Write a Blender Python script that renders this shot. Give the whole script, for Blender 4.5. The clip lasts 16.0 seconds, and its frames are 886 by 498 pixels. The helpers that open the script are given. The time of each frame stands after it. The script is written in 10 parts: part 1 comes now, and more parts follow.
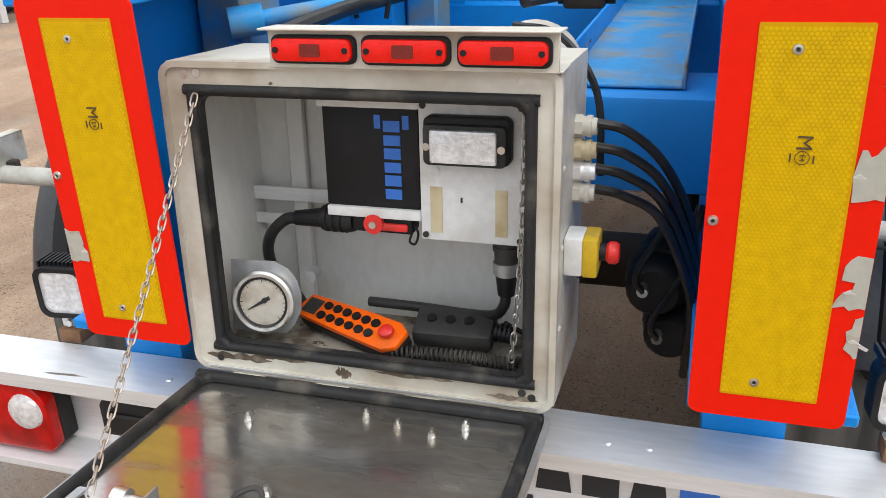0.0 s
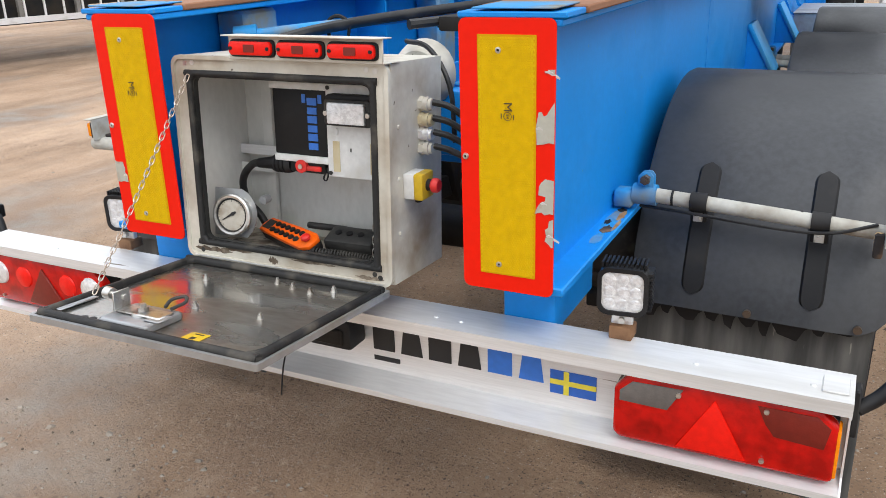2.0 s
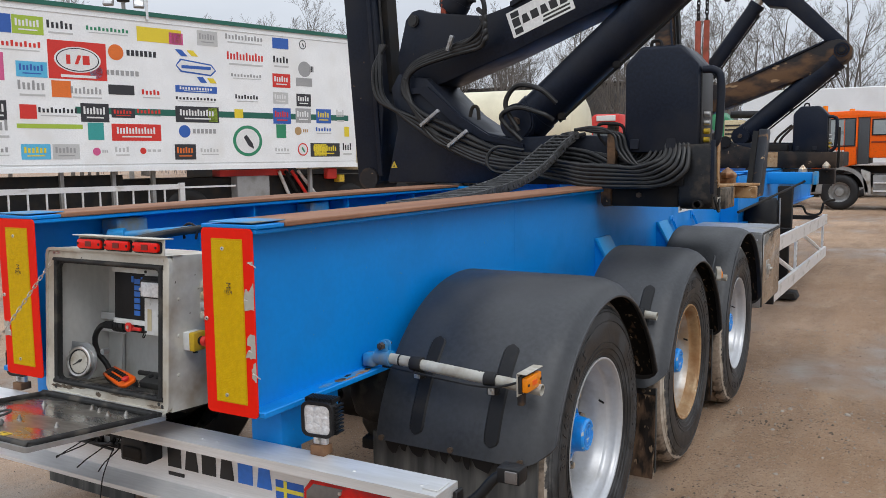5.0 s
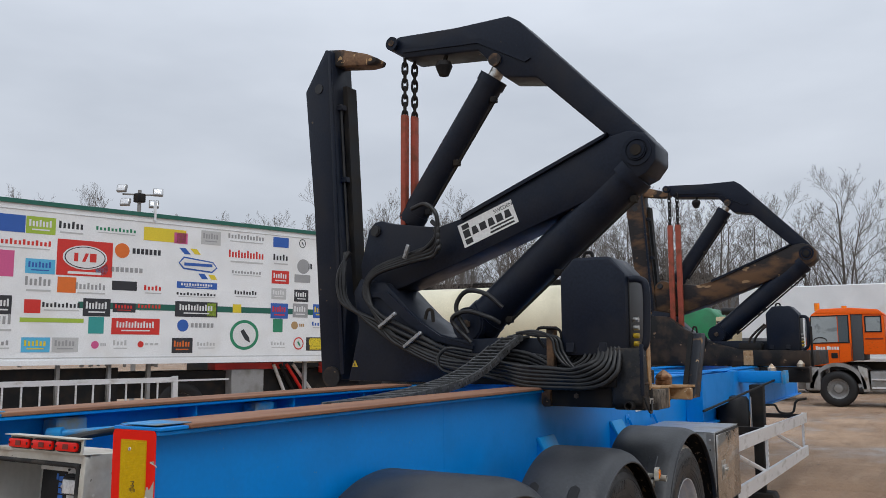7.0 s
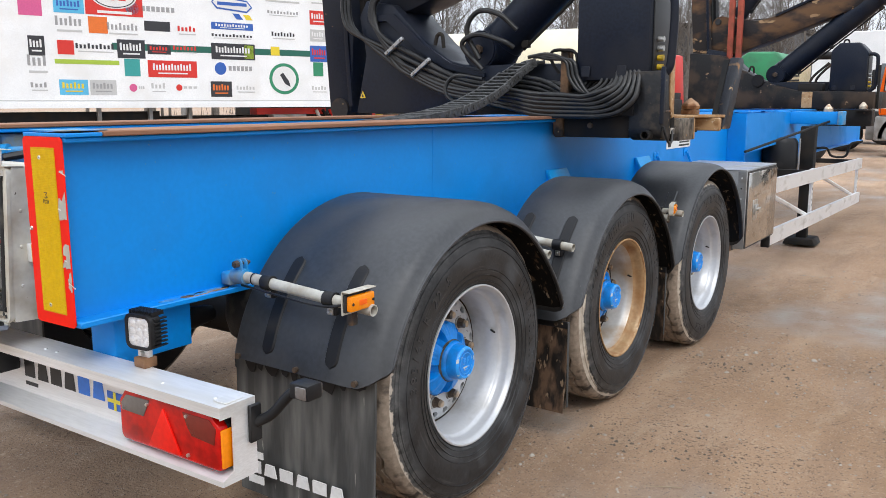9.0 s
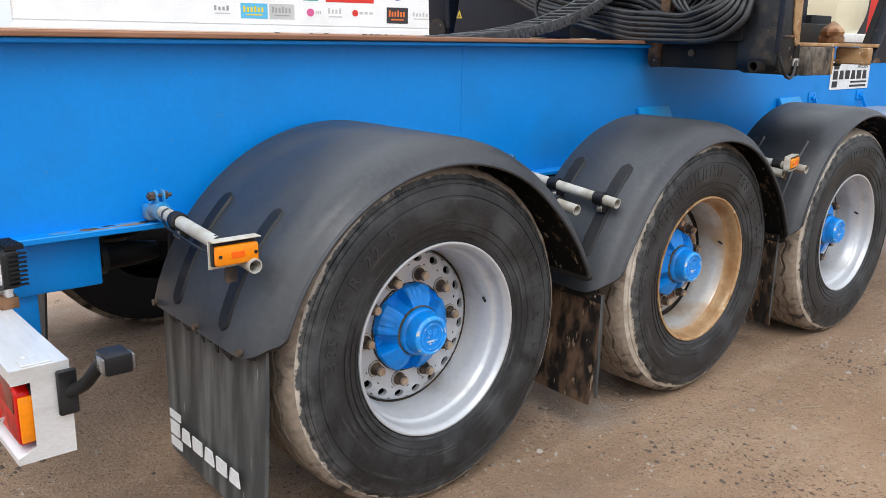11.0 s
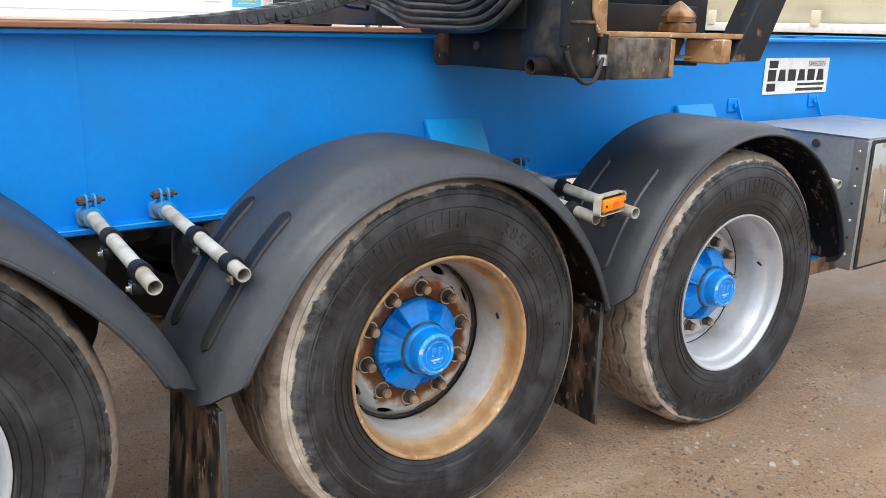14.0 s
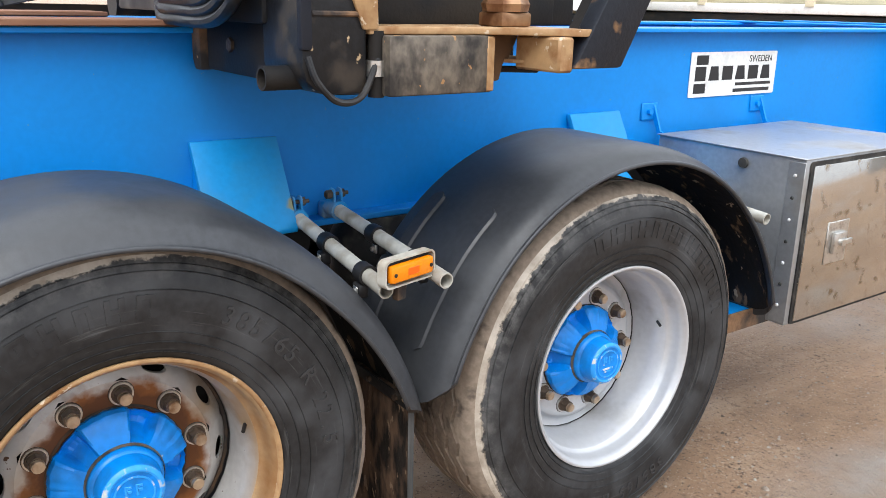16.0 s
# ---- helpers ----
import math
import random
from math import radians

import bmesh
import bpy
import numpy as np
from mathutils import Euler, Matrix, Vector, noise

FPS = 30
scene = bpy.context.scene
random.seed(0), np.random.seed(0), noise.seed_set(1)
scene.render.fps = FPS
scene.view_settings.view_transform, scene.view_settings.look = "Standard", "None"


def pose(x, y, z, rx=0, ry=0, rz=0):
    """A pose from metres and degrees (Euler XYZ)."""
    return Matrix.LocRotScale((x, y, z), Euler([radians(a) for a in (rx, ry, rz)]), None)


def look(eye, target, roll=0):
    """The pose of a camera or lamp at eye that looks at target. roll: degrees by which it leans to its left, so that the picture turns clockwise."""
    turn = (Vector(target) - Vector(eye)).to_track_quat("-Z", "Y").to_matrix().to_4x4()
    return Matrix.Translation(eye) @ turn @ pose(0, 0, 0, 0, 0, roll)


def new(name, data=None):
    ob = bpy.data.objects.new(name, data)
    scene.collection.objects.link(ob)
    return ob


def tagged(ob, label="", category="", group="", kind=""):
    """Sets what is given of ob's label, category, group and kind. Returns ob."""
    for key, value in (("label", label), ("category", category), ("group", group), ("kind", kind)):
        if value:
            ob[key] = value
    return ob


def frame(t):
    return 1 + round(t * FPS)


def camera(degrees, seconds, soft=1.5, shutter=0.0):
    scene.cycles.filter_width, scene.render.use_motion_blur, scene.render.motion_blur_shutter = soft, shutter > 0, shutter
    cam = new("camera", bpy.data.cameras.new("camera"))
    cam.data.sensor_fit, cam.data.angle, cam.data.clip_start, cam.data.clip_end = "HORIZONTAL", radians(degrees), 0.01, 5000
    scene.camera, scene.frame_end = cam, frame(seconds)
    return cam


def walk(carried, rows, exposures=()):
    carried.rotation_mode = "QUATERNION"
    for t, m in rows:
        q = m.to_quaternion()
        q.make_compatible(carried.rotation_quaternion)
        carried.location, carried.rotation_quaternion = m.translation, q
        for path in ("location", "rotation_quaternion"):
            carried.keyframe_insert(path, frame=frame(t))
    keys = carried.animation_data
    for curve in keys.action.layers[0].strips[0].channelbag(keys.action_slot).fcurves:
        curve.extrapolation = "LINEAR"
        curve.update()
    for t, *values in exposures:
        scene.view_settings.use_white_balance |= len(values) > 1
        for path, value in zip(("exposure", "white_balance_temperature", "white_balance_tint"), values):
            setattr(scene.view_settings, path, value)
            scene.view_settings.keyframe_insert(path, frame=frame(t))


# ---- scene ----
cam = camera(55.6, 16.0, 0.5)
PATH = [
    (0, (0.389, -0.429, 1.473), (-0.167, 1.322, 0.683), -2.3),
    (0.5, (0.593, -0.526, 1.503), (-0.156, 1.152, 0.711), -3.3),
    (1, (0.721, -0.7, 1.496), (-0.065, 0.962, 0.71), -2.7),
    (1.5, (0.863, -0.834, 1.506), (0.047, 0.84, 0.778), -2.2),
    (2, (1.086, -0.882, 1.488), (0.234, 0.792, 0.801), -1.9),
    (2.5, (1.313, -0.905, 1.491), (0.419, 0.763, 0.844), -1.2),
    (3, (1.503, -0.997, 1.487), (0.565, 0.671, 0.905), -1.3),
    (3.5, (1.678, -1.122, 1.506), (0.731, 0.548, 0.945), -0.6),
    (4, (1.813, -1.148, 1.511), (0.847, 0.54, 1.048), -0.3),
    (4.5, (2.004, -1.135, 1.513), (1.034, 0.569, 1.119), -0.4),
    (5, (2.153, -1.156, 1.546), (1.17, 0.571, 1.328), -0.6),
    (5.2, (2.198, -1.165, 1.538), (1.204, 0.564, 1.394), -0.7),
    (7.3, (2.687, -1.224, 1.602), (1.688, 0.492, 1.848), -0.3),
    (7.5, (2.725, -1.198, 1.574), (1.73, 0.519, 1.819), -0.3),
    (8, (2.757, -1.084, 1.532), (1.755, 0.642, 1.644), -0.6),
    (8.5, (2.721, -0.931, 1.476), (1.71, 0.792, 1.385), -0.5),
    (9, (2.703, -0.733, 1.449), (1.587, 0.891, 1.104), -0.1),
    (9.2, (2.712, -0.666, 1.461), (1.535, 0.895, 1.039), -0.0),
    (11.3, (2.914, 0.388, 1.37), (1.426, 1.634, 0.886), 1.1),
    (11.5, (2.928, 0.52, 1.366), (1.422, 1.745, 0.886), 1.1),
    (12, (2.936, 0.777, 1.377), (1.415, 1.977, 0.882), 1.4),
    (12.5, (2.87, 1.069, 1.389), (1.333, 2.249, 0.892), 1.7),
    (13, (2.858, 1.31, 1.391), (1.313, 2.474, 0.885), 1.6),
    (13.5, (2.906, 1.576, 1.398), (1.35, 2.727, 0.892), 1.5),
    (14, (2.881, 1.793, 1.387), (1.317, 2.927, 0.87), 1.3),
    (14.5, (2.762, 2.043, 1.393), (1.199, 3.165, 0.847), 1.2),
    (15, (2.682, 2.258, 1.393), (1.128, 3.374, 0.81), 1.4),
    (15.5, (2.66, 2.515, 1.415), (1.105, 3.629, 0.832), 1.3),
    (16, (2.61, 2.706, 1.422), (1.046, 3.82, 0.861), 1.3),
]
EXPOSURE = [(0.0, 0.22, 6630, 10), (1.5, 0.28, 6630, 10), (3.0, 0.18, 6580, 10), (4.0, 0.04, 6480, 10), (5.0, -0.30, 6370, 10), (5.2, -0.35, 6370, 10), (7.3, -0.62, 6270, 10),
            (8.0, -0.44, 6280, 10), (8.5, -0.15, 6330, 10), (9.0, 0.25, 6400, 10), (9.2, 0.30, 6400, 10), (11.3, 0.34, 6400, 10), (13.0, 0.38, 6400, 10), (14.0, 0.56, 6400, 10),
            (14.5, 0.71, 6400, 10), (15.5, 0.94, 6400, 10), (16.0, 0.75, 6400, 10)]
walk(cam, [(t, look(eye, target, roll)) for t, eye, target, roll in PATH], EXPOSURE)


# ---- world, sun, exposure ----
SUN_EL, SUN_ROT = radians(48), radians(200)
world = bpy.data.worlds.new("overcast_sky")
scene.world = world
world.use_nodes = True
wn, wl = world.node_tree.nodes, world.node_tree.links
wn.clear()
w_out = wn.new("ShaderNodeOutputWorld")
w_sky = wn.new("ShaderNodeTexSky")
w_sky.sky_type, w_sky.sun_disc = "NISHITA", False
w_sky.sun_elevation, w_sky.sun_rotation, w_sky.dust_density = SUN_EL, SUN_ROT, 3.0
w_b1 = wn.new("ShaderNodeBackground")
w_b1.inputs["Strength"].default_value = 0.006
wl.new(w_sky.outputs[0], w_b1.inputs["Color"])
w_tc = wn.new("ShaderNodeTexCoord")
w_map = wn.new("ShaderNodeMapping")
w_map.inputs["Scale"].default_value = (1.6, 1.6, 5.0)
w_noise = wn.new("ShaderNodeTexNoise")
w_noise.inputs["Scale"].default_value, w_noise.inputs["Detail"].default_value = 1.3, 5.0
w_ramp = wn.new("ShaderNodeValToRGB")
w_ramp.color_ramp.elements[0].position, w_ramp.color_ramp.elements[0].color = 0.3, (0.51, 0.545, 0.60, 1)
w_ramp.color_ramp.elements[1].position, w_ramp.color_ramp.elements[1].color = 0.72, (0.69, 0.725, 0.78, 1)
w_b2 = wn.new("ShaderNodeBackground")
wl.new(w_tc.outputs["Generated"], w_map.inputs[0])
wl.new(w_map.outputs[0], w_noise.inputs["Vector"])
wl.new(w_noise.outputs[0], w_ramp.inputs[0])
# an overcast sky is about three times as bright overhead as at the horizon
w_sep = wn.new("ShaderNodeSeparateXYZ")
wl.new(w_tc.outputs["Generated"], w_sep.inputs[0])
w_up = wn.new("ShaderNodeMapRange")
for key, v in (("From Min", 0.0), ("From Max", 1.0), ("To Min", 1.15), ("To Max", 2.75)):
    w_up.inputs[key].default_value = v
wl.new(w_sep.outputs["Z"], w_up.inputs["Value"])
wl.new(w_up.outputs[0], w_b2.inputs["Strength"])
wl.new(w_ramp.outputs[0], w_b2.inputs["Color"])
w_add = wn.new("ShaderNodeAddShader")
wl.new(w_b1.outputs[0], w_add.inputs[0])
wl.new(w_b2.outputs[0], w_add.inputs[1])
wl.new(w_add.outputs[0], w_out.inputs["Surface"])

sun = new("sun", bpy.data.lights.new("sun", "SUN"))
sun.data.energy, sun.data.angle, sun.data.color = 1.2, radians(25), (1.0, 0.97, 0.92)
sun.matrix_world = look((0, 0, 30), (0 - 14, 0 + 12, 30 - 22))


# ---- materials ----
def mat(name, colour, rough=0.5, metal=0.0, dirt=None, dirt_at=0.62, dirt_soft=0.12, dirt_scale=3.0, grain=0.08, grain_scale=60.0,
        bump=0.1, bump_scale=120.0, coat=0.0, fleck=None, fleck_at=0.7, fleck_scale=40.0, stretch=(1, 1, 1), tone=0.0, spec=0.5):
    """A surface with fine grain, broad dirt or wear, small flecks and a fine relief, all in metres."""
    m = bpy.data.materials.new(name)
    m.use_nodes = True
    n, l = m.node_tree.nodes, m.node_tree.links
    b = n["Principled BSDF"]
    tc = n.new("ShaderNodeTexCoord")
    mp = n.new("ShaderNodeMapping")
    mp.inputs["Scale"].default_value = stretch
    l.new(tc.outputs["Object"], mp.inputs[0])

    def noise_tex(scale, detail=4.0, vec=True):
        t = n.new("ShaderNodeTexNoise")
        t.inputs["Scale"].default_value, t.inputs["Detail"].default_value = scale, detail
        l.new(mp.outputs[0] if vec else tc.outputs["Object"], t.inputs["Vector"])
        return t

    def ramp(src, a, bb):
        r = n.new("ShaderNodeMapRange")
        r.inputs["From Min"].default_value, r.inputs["From Max"].default_value = a, bb
        l.new(src, r.inputs["Value"])
        return r.outputs[0]

    def mix(fac, a, bcol, kind="MIX"):
        x = n.new("ShaderNodeMix")
        x.data_type, x.blend_type = "RGBA", kind
        if isinstance(fac, float):
            x.inputs["Factor"].default_value = fac
        else:
            l.new(fac, x.inputs["Factor"])
        for sock, v in ((x.inputs["A"], a), (x.inputs["B"], bcol)):
            if isinstance(v, tuple):
                sock.default_value = (*v[:3], 1)
            else:
                l.new(v, sock)
        return x.outputs["Result"]

    g = noise_tex(grain_scale, 5.0)
    lo, hi = tuple(c * (1 - grain) for c in colour), tuple(min(1, c * (1 + grain)) for c in colour)
    col = mix(ramp(g.outputs[0], 0.35, 0.65), lo, hi)
    broad = noise_tex(1.7, 3.0)
    col = mix(ramp(broad.outputs[0], 0.3, 0.7), col, mix(0.5 + tone, col, tuple(c * 0.8 for c in colour)))
    rgh = None
    if dirt:
        d = noise_tex(dirt_scale, 9.0)
        df = ramp(d.outputs[0], dirt_at - dirt_soft, dirt_at + dirt_soft)
        col = mix(df, col, dirt)
        rm = n.new("ShaderNodeMapRange")
        rm.inputs["To Min"].default_value, rm.inputs["To Max"].default_value = rough, min(1.0, rough + 0.3)
        l.new(df, rm.inputs["Value"])
        rgh = rm.outputs[0]
    if fleck:
        fl = noise_tex(fleck_scale, 3.0)
        col = mix(ramp(fl.outputs[0], fleck_at, fleck_at + 0.03), col, fleck)
    l.new(col, b.inputs["Base Color"])
    if rgh:
        l.new(rgh, b.inputs["Roughness"])
    else:
        rr = n.new("ShaderNodeMapRange")
        rr.inputs["To Min"].default_value, rr.inputs["To Max"].default_value = max(0.03, rough - 0.07), min(1.0, rough + 0.07)
        l.new(broad.outputs[0], rr.inputs["Value"])
        l.new(rr.outputs[0], b.inputs["Roughness"])
    b.inputs["Metallic"].default_value = metal
    b.inputs["Specular IOR Level"].default_value = spec
    b.inputs["Coat Weight"].default_value = coat
    if bump:
        bt = noise_tex(bump_scale, 6.0)
        bn = n.new("ShaderNodeBump")
        bn.inputs["Strength"].default_value, bn.inputs["Distance"].default_value = bump, 0.004
        l.new(bt.outputs[0], bn.inputs["Height"])
        l.new(bn.outputs[0], b.inputs["Normal"])
    return m


BLUE = mat("blue_paint", (0.0015, 0.235, 0.69), 0.42, dirt=(0.010, 0.19, 0.52), dirt_at=0.66, dirt_scale=2.2, grain=0.04, bump=0.04, bump_scale=40, spec=0.3,
           fleck=(0.10, 0.24, 0.42), fleck_at=0.73, fleck_scale=55)
BLUE_OLD = mat("worn_blue_paint", (0.02, 0.26, 0.58), 0.5, dirt=(0.20, 0.21, 0.18), dirt_at=0.57, dirt_scale=9, grain=0.1, bump=0.1, spec=0.35, fleck=(0.16, 0.09, 0.05), fleck_at=0.70, fleck_scale=18)
BLUE_HUB = mat("fresh_blue_hub_paint", (0.0015, 0.225, 0.72), 0.32, dirt=(0.008, 0.11, 0.33), dirt_at=0.64, dirt_scale=16, grain=0.10, bump=0.18, bump_scale=45, spec=0.4, fleck=(0.30, 0.38, 0.46), fleck_at=0.74, fleck_scale=50)
BLUE_RUB = mat("rubbed_blue_hub_paint", (0.02, 0.30, 0.80), 0.4, dirt=(0.50, 0.52, 0.50), dirt_at=0.60, dirt_soft=0.05, dirt_scale=45, bump=0.2, bump_scale=70)
RED_REFL = mat("red_reflective_film", (0.80, 0.012, 0.002), 0.45, grain=0.03, bump=0.02, spec=0.15)
YELLOW_REFL = mat("yellow_reflective_film", (0.60, 0.315, 0.002), 0.5, grain=0.05, bump=0.05, spec=0.12)
PEELED = mat("peeled_film_backing", (0.42, 0.41, 0.35), 0.7, dirt=(0.3, 0.12, 0.06), dirt_at=0.66, dirt_scale=20)
ALU = mat("brushed_aluminium", (0.78, 0.785, 0.79), 0.36, 0.42, dirt=(0.46, 0.44, 0.40), dirt_at=0.66, dirt_scale=4, grain=0.06, grain_scale=90, bump=0.06, stretch=(0.15, 1, 3), fleck=(0.16, 0.125, 0.095), fleck_at=0.735, fleck_scale=24)
ALU_DARK = mat("dull_aluminium_panel", (0.42, 0.435, 0.45), 0.36, 0.7, dirt=(0.28, 0.255, 0.22), dirt_at=0.62, dirt_scale=5, grain=0.08, bump=0.06)
CREAM = mat("aged_cream_box_paint", (0.60, 0.575, 0.50), 0.42, dirt=(0.30, 0.235, 0.165), dirt_at=0.60, dirt_soft=0.13, dirt_scale=6, grain=0.05, bump=0.06, fleck=(0.09, 0.065, 0.045), fleck_at=0.735, fleck_scale=40)
WHITE_PLASTIC = mat("white_plastic", (0.72, 0.73, 0.72), 0.4, dirt=(0.5, 0.48, 0.42), dirt_at=0.66, dirt_scale=14, bump=0.03)
INNER = mat("grey_inner_sheet", (0.64, 0.645, 0.62), 0.38, 0.15, dirt=(0.33, 0.28, 0.21), dirt_at=0.70, dirt_soft=0.10, dirt_scale=5, grain=0.04, bump=0.04, stretch=(1.2, 1, 0.6))
INNER_DIRTY = mat("dirty_cabinet_floor", (0.30, 0.27, 0.225), 0.6, dirt=(0.085, 0.065, 0.048), dirt_at=0.54, dirt_soft=0.08, dirt_scale=16, grain=0.2, bump=0.2, fleck=(0.04, 0.03, 0.024), fleck_at=0.64, fleck_scale=40)
STAIN = mat("dark_oily_stain", (0.10, 0.072, 0.048), 0.7, dirt=(0.30, 0.25, 0.19), dirt_at=0.55, dirt_soft=0.12, dirt_scale=40, grain=0.3, bump=0.1)
STEEL_DOOR = mat("scratched_stainless_sheet", (0.60, 0.585, 0.555), 0.15, 0.93, dirt=(0.30, 0.265, 0.22), dirt_at=0.56, dirt_soft=0.10, dirt_scale=7, grain=0.12, grain_scale=70, bump=0.05, bump_scale=60, stretch=(0.6, 1.6, 1), fleck=(0.035, 0.028, 0.022), fleck_at=0.72, fleck_scale=40)
CHROME = mat("zinc_plated_steel", (0.62, 0.61, 0.58), 0.3, 0.9, dirt=(0.2, 0.15, 0.1), dirt_at=0.64, dirt_scale=40)
CHAIN_M = mat("rust_stained_chain_steel", (0.52, 0.50, 0.46), 0.38, 0.8, dirt=(0.26, 0.15, 0.075), dirt_at=0.52, dirt_scale=6)
RUBBER = mat("black_rubber_seal", (0.018, 0.018, 0.018), 0.55, dirt=(0.10, 0.09, 0.075), dirt_at=0.63, dirt_scale=16, bump=0.3, spec=0.3)
HOSE = mat("black_hydraulic_hose", (0.012, 0.0125, 0.0135), 0.40, dirt=(0.040, 0.038, 0.036), dirt_at=0.62, dirt_scale=10, bump=0.1, spec=0.40)
FENDER = mat("black_mudguard_plastic", (0.0300, 0.0320, 0.0360), 0.42, dirt=(0.050, 0.052, 0.055), dirt_at=0.60, dirt_soft=0.18, dirt_scale=4.5, grain=0.25, bump=0.05, bump_scale=220, fleck=(0.26, 0.255, 0.245), fleck_at=0.78, fleck_scale=70, spec=0.5)
FENDER_IN = mat("muddy_mudguard_lining", (0.009, 0.009, 0.009), 0.75, dirt=(0.14, 0.095, 0.06), dirt_at=0.60, dirt_soft=0.03, dirt_scale=24, bump=0.5, bump_scale=60, stretch=(1, 1, 0.35), spec=0.2, fleck=(0.34, 0.27, 0.19), fleck_at=0.665, fleck_scale=34)
FLAP = mat("dusty_rubber_mud_flap", (0.050, 0.051, 0.050), 0.6, dirt=(0.15, 0.147, 0.137), dirt_at=0.55, dirt_scale=6, bump=0.12, stretch=(2.4, 2, 0.3), spec=0.3, fleck=(0.26, 0.25, 0.22), fleck_at=0.70, fleck_scale=26)
MUD_FLAP = mat("mud_caked_flap", (0.014, 0.011, 0.009), 0.85, dirt=(0.115, 0.071, 0.045), dirt_at=0.50, dirt_soft=0.07, dirt_scale=13, bump=1.0, bump_scale=40, stretch=(1.4, 1, 0.55), grain=0.6, grain_scale=18, spec=0.2, fleck=(0.20, 0.14, 0.09), fleck_at=0.63, fleck_scale=30)
TYRE_BACK = mat("plain_tyre_rubber", (0.018, 0.018, 0.019), 0.6, grain=0.15, bump=0.12, bump_scale=90, spec=0.3)
TYRE_MARK = mat("moulded_tyre_mark", (0.034, 0.034, 0.035), 0.5, grain=0.2, bump=0.1, spec=0.4)


def tyre_material(name, edge, spread, shift, lean=0.0):
    """Black rubber with round scuff lines and a ragged skin of dry dust at the shoulder; edge: the radius at which it begins."""
    m = mat(name, (0.0175, 0.0180, 0.0190), 0.46, dirt=(0.052, 0.053, 0.055), dirt_at=0.57, dirt_soft=0.08, dirt_scale=5.5, grain=0.35, bump=0.14, bump_scale=90, spec=0.36)
    n, l = m.node_tree.nodes, m.node_tree.links
    b = n["Principled BSDF"]
    tc, sep = n.new("ShaderNodeTexCoord"), n.new("ShaderNodeSeparateXYZ")
    l.new(tc.outputs["Object"], sep.inputs[0])

    def calc(op, a, c=0.0):
        x = n.new("ShaderNodeMath")
        x.operation = op
        for k, v in ((0, a), (1, c)):
            if isinstance(v, float):
                x.inputs[k].default_value = v
            else:
                l.new(v, x.inputs[k])
        return x.outputs[0]

    def tex(scale, detail, vec):
        t = n.new("ShaderNodeTexNoise")
        t.inputs["Scale"].default_value, t.inputs["Detail"].default_value, t.inputs["Roughness"].default_value = scale, detail, 0.65
        l.new(vec, t.inputs["Vector"])
        return t.outputs[0]

    def rng(src, a, c):
        r = n.new("ShaderNodeMapRange")
        r.inputs["From Min"].default_value, r.inputs["From Max"].default_value = a, c
        l.new(src, r.inputs["Value"])
        return r.outputs[0]

    def mix(f, a, c):
        x = n.new("ShaderNodeMix")
        x.data_type = "RGBA"
        l.new(f, x.inputs["Factor"])
        for sock, v in ((x.inputs["A"], a), (x.inputs["B"], c)):
            if isinstance(v, tuple):
                sock.default_value = (*v, 1)
            else:
                l.new(v, sock)
        return x.outputs["Result"]
    mv = n.new("ShaderNodeMapping")
    mv.inputs["Location"].default_value = (shift, shift * 1.7, shift * 0.6)
    l.new(tc.outputs["Object"], mv.inputs[0])
    P = mv.outputs[0]
    rad = calc("SQRT", calc("ADD", calc("MULTIPLY", sep.outputs["Y"], sep.outputs["Y"]), calc("MULTIPLY", sep.outputs["Z"], sep.outputs["Z"])))
    ang = calc("ARCTAN2", sep.outputs["Z"], sep.outputs["Y"])
    ring = n.new("ShaderNodeCombineXYZ")
    l.new(calc("MULTIPLY", rad, 90.0), ring.inputs["X"])
    l.new(calc("MULTIPLY", ang, 1.6), ring.inputs["Y"])
    ring.inputs["Z"].default_value = shift
    old = b.inputs["Base Color"].links[0].from_socket
    col = mix(rng(tex(1.0, 6, ring.outputs[0]), 0.58, 0.80), old, (0.105, 0.105, 0.104))
    big = calc("MULTIPLY", calc("SUBTRACT", tex(2.6, 2, P), 0.5), spread)
    fine = calc("MULTIPLY", calc("SUBTRACT", tex(26.0, 9, P), 0.5), 0.045)
    at = calc("ADD", calc("ADD", calc("ADD", rad, big), fine), calc("MULTIPLY", sep.outputs["Y"], -lean))
    grey = calc("MULTIPLY", rng(at, edge - 0.045, edge - 0.004), rng(tex(30.0, 8, P), 0.42, 0.64))
    col = mix(grey, col, (0.110, 0.108, 0.104))
    dust = rng(at, edge, edge + 0.004)
    col = mix(dust, col, mix(rng(tex(14.0, 8, P), 0.35, 0.65), (0.56, 0.50, 0.42), (0.30, 0.25, 0.195)))
    l.new(col, b.inputs["Base Color"])
    return m


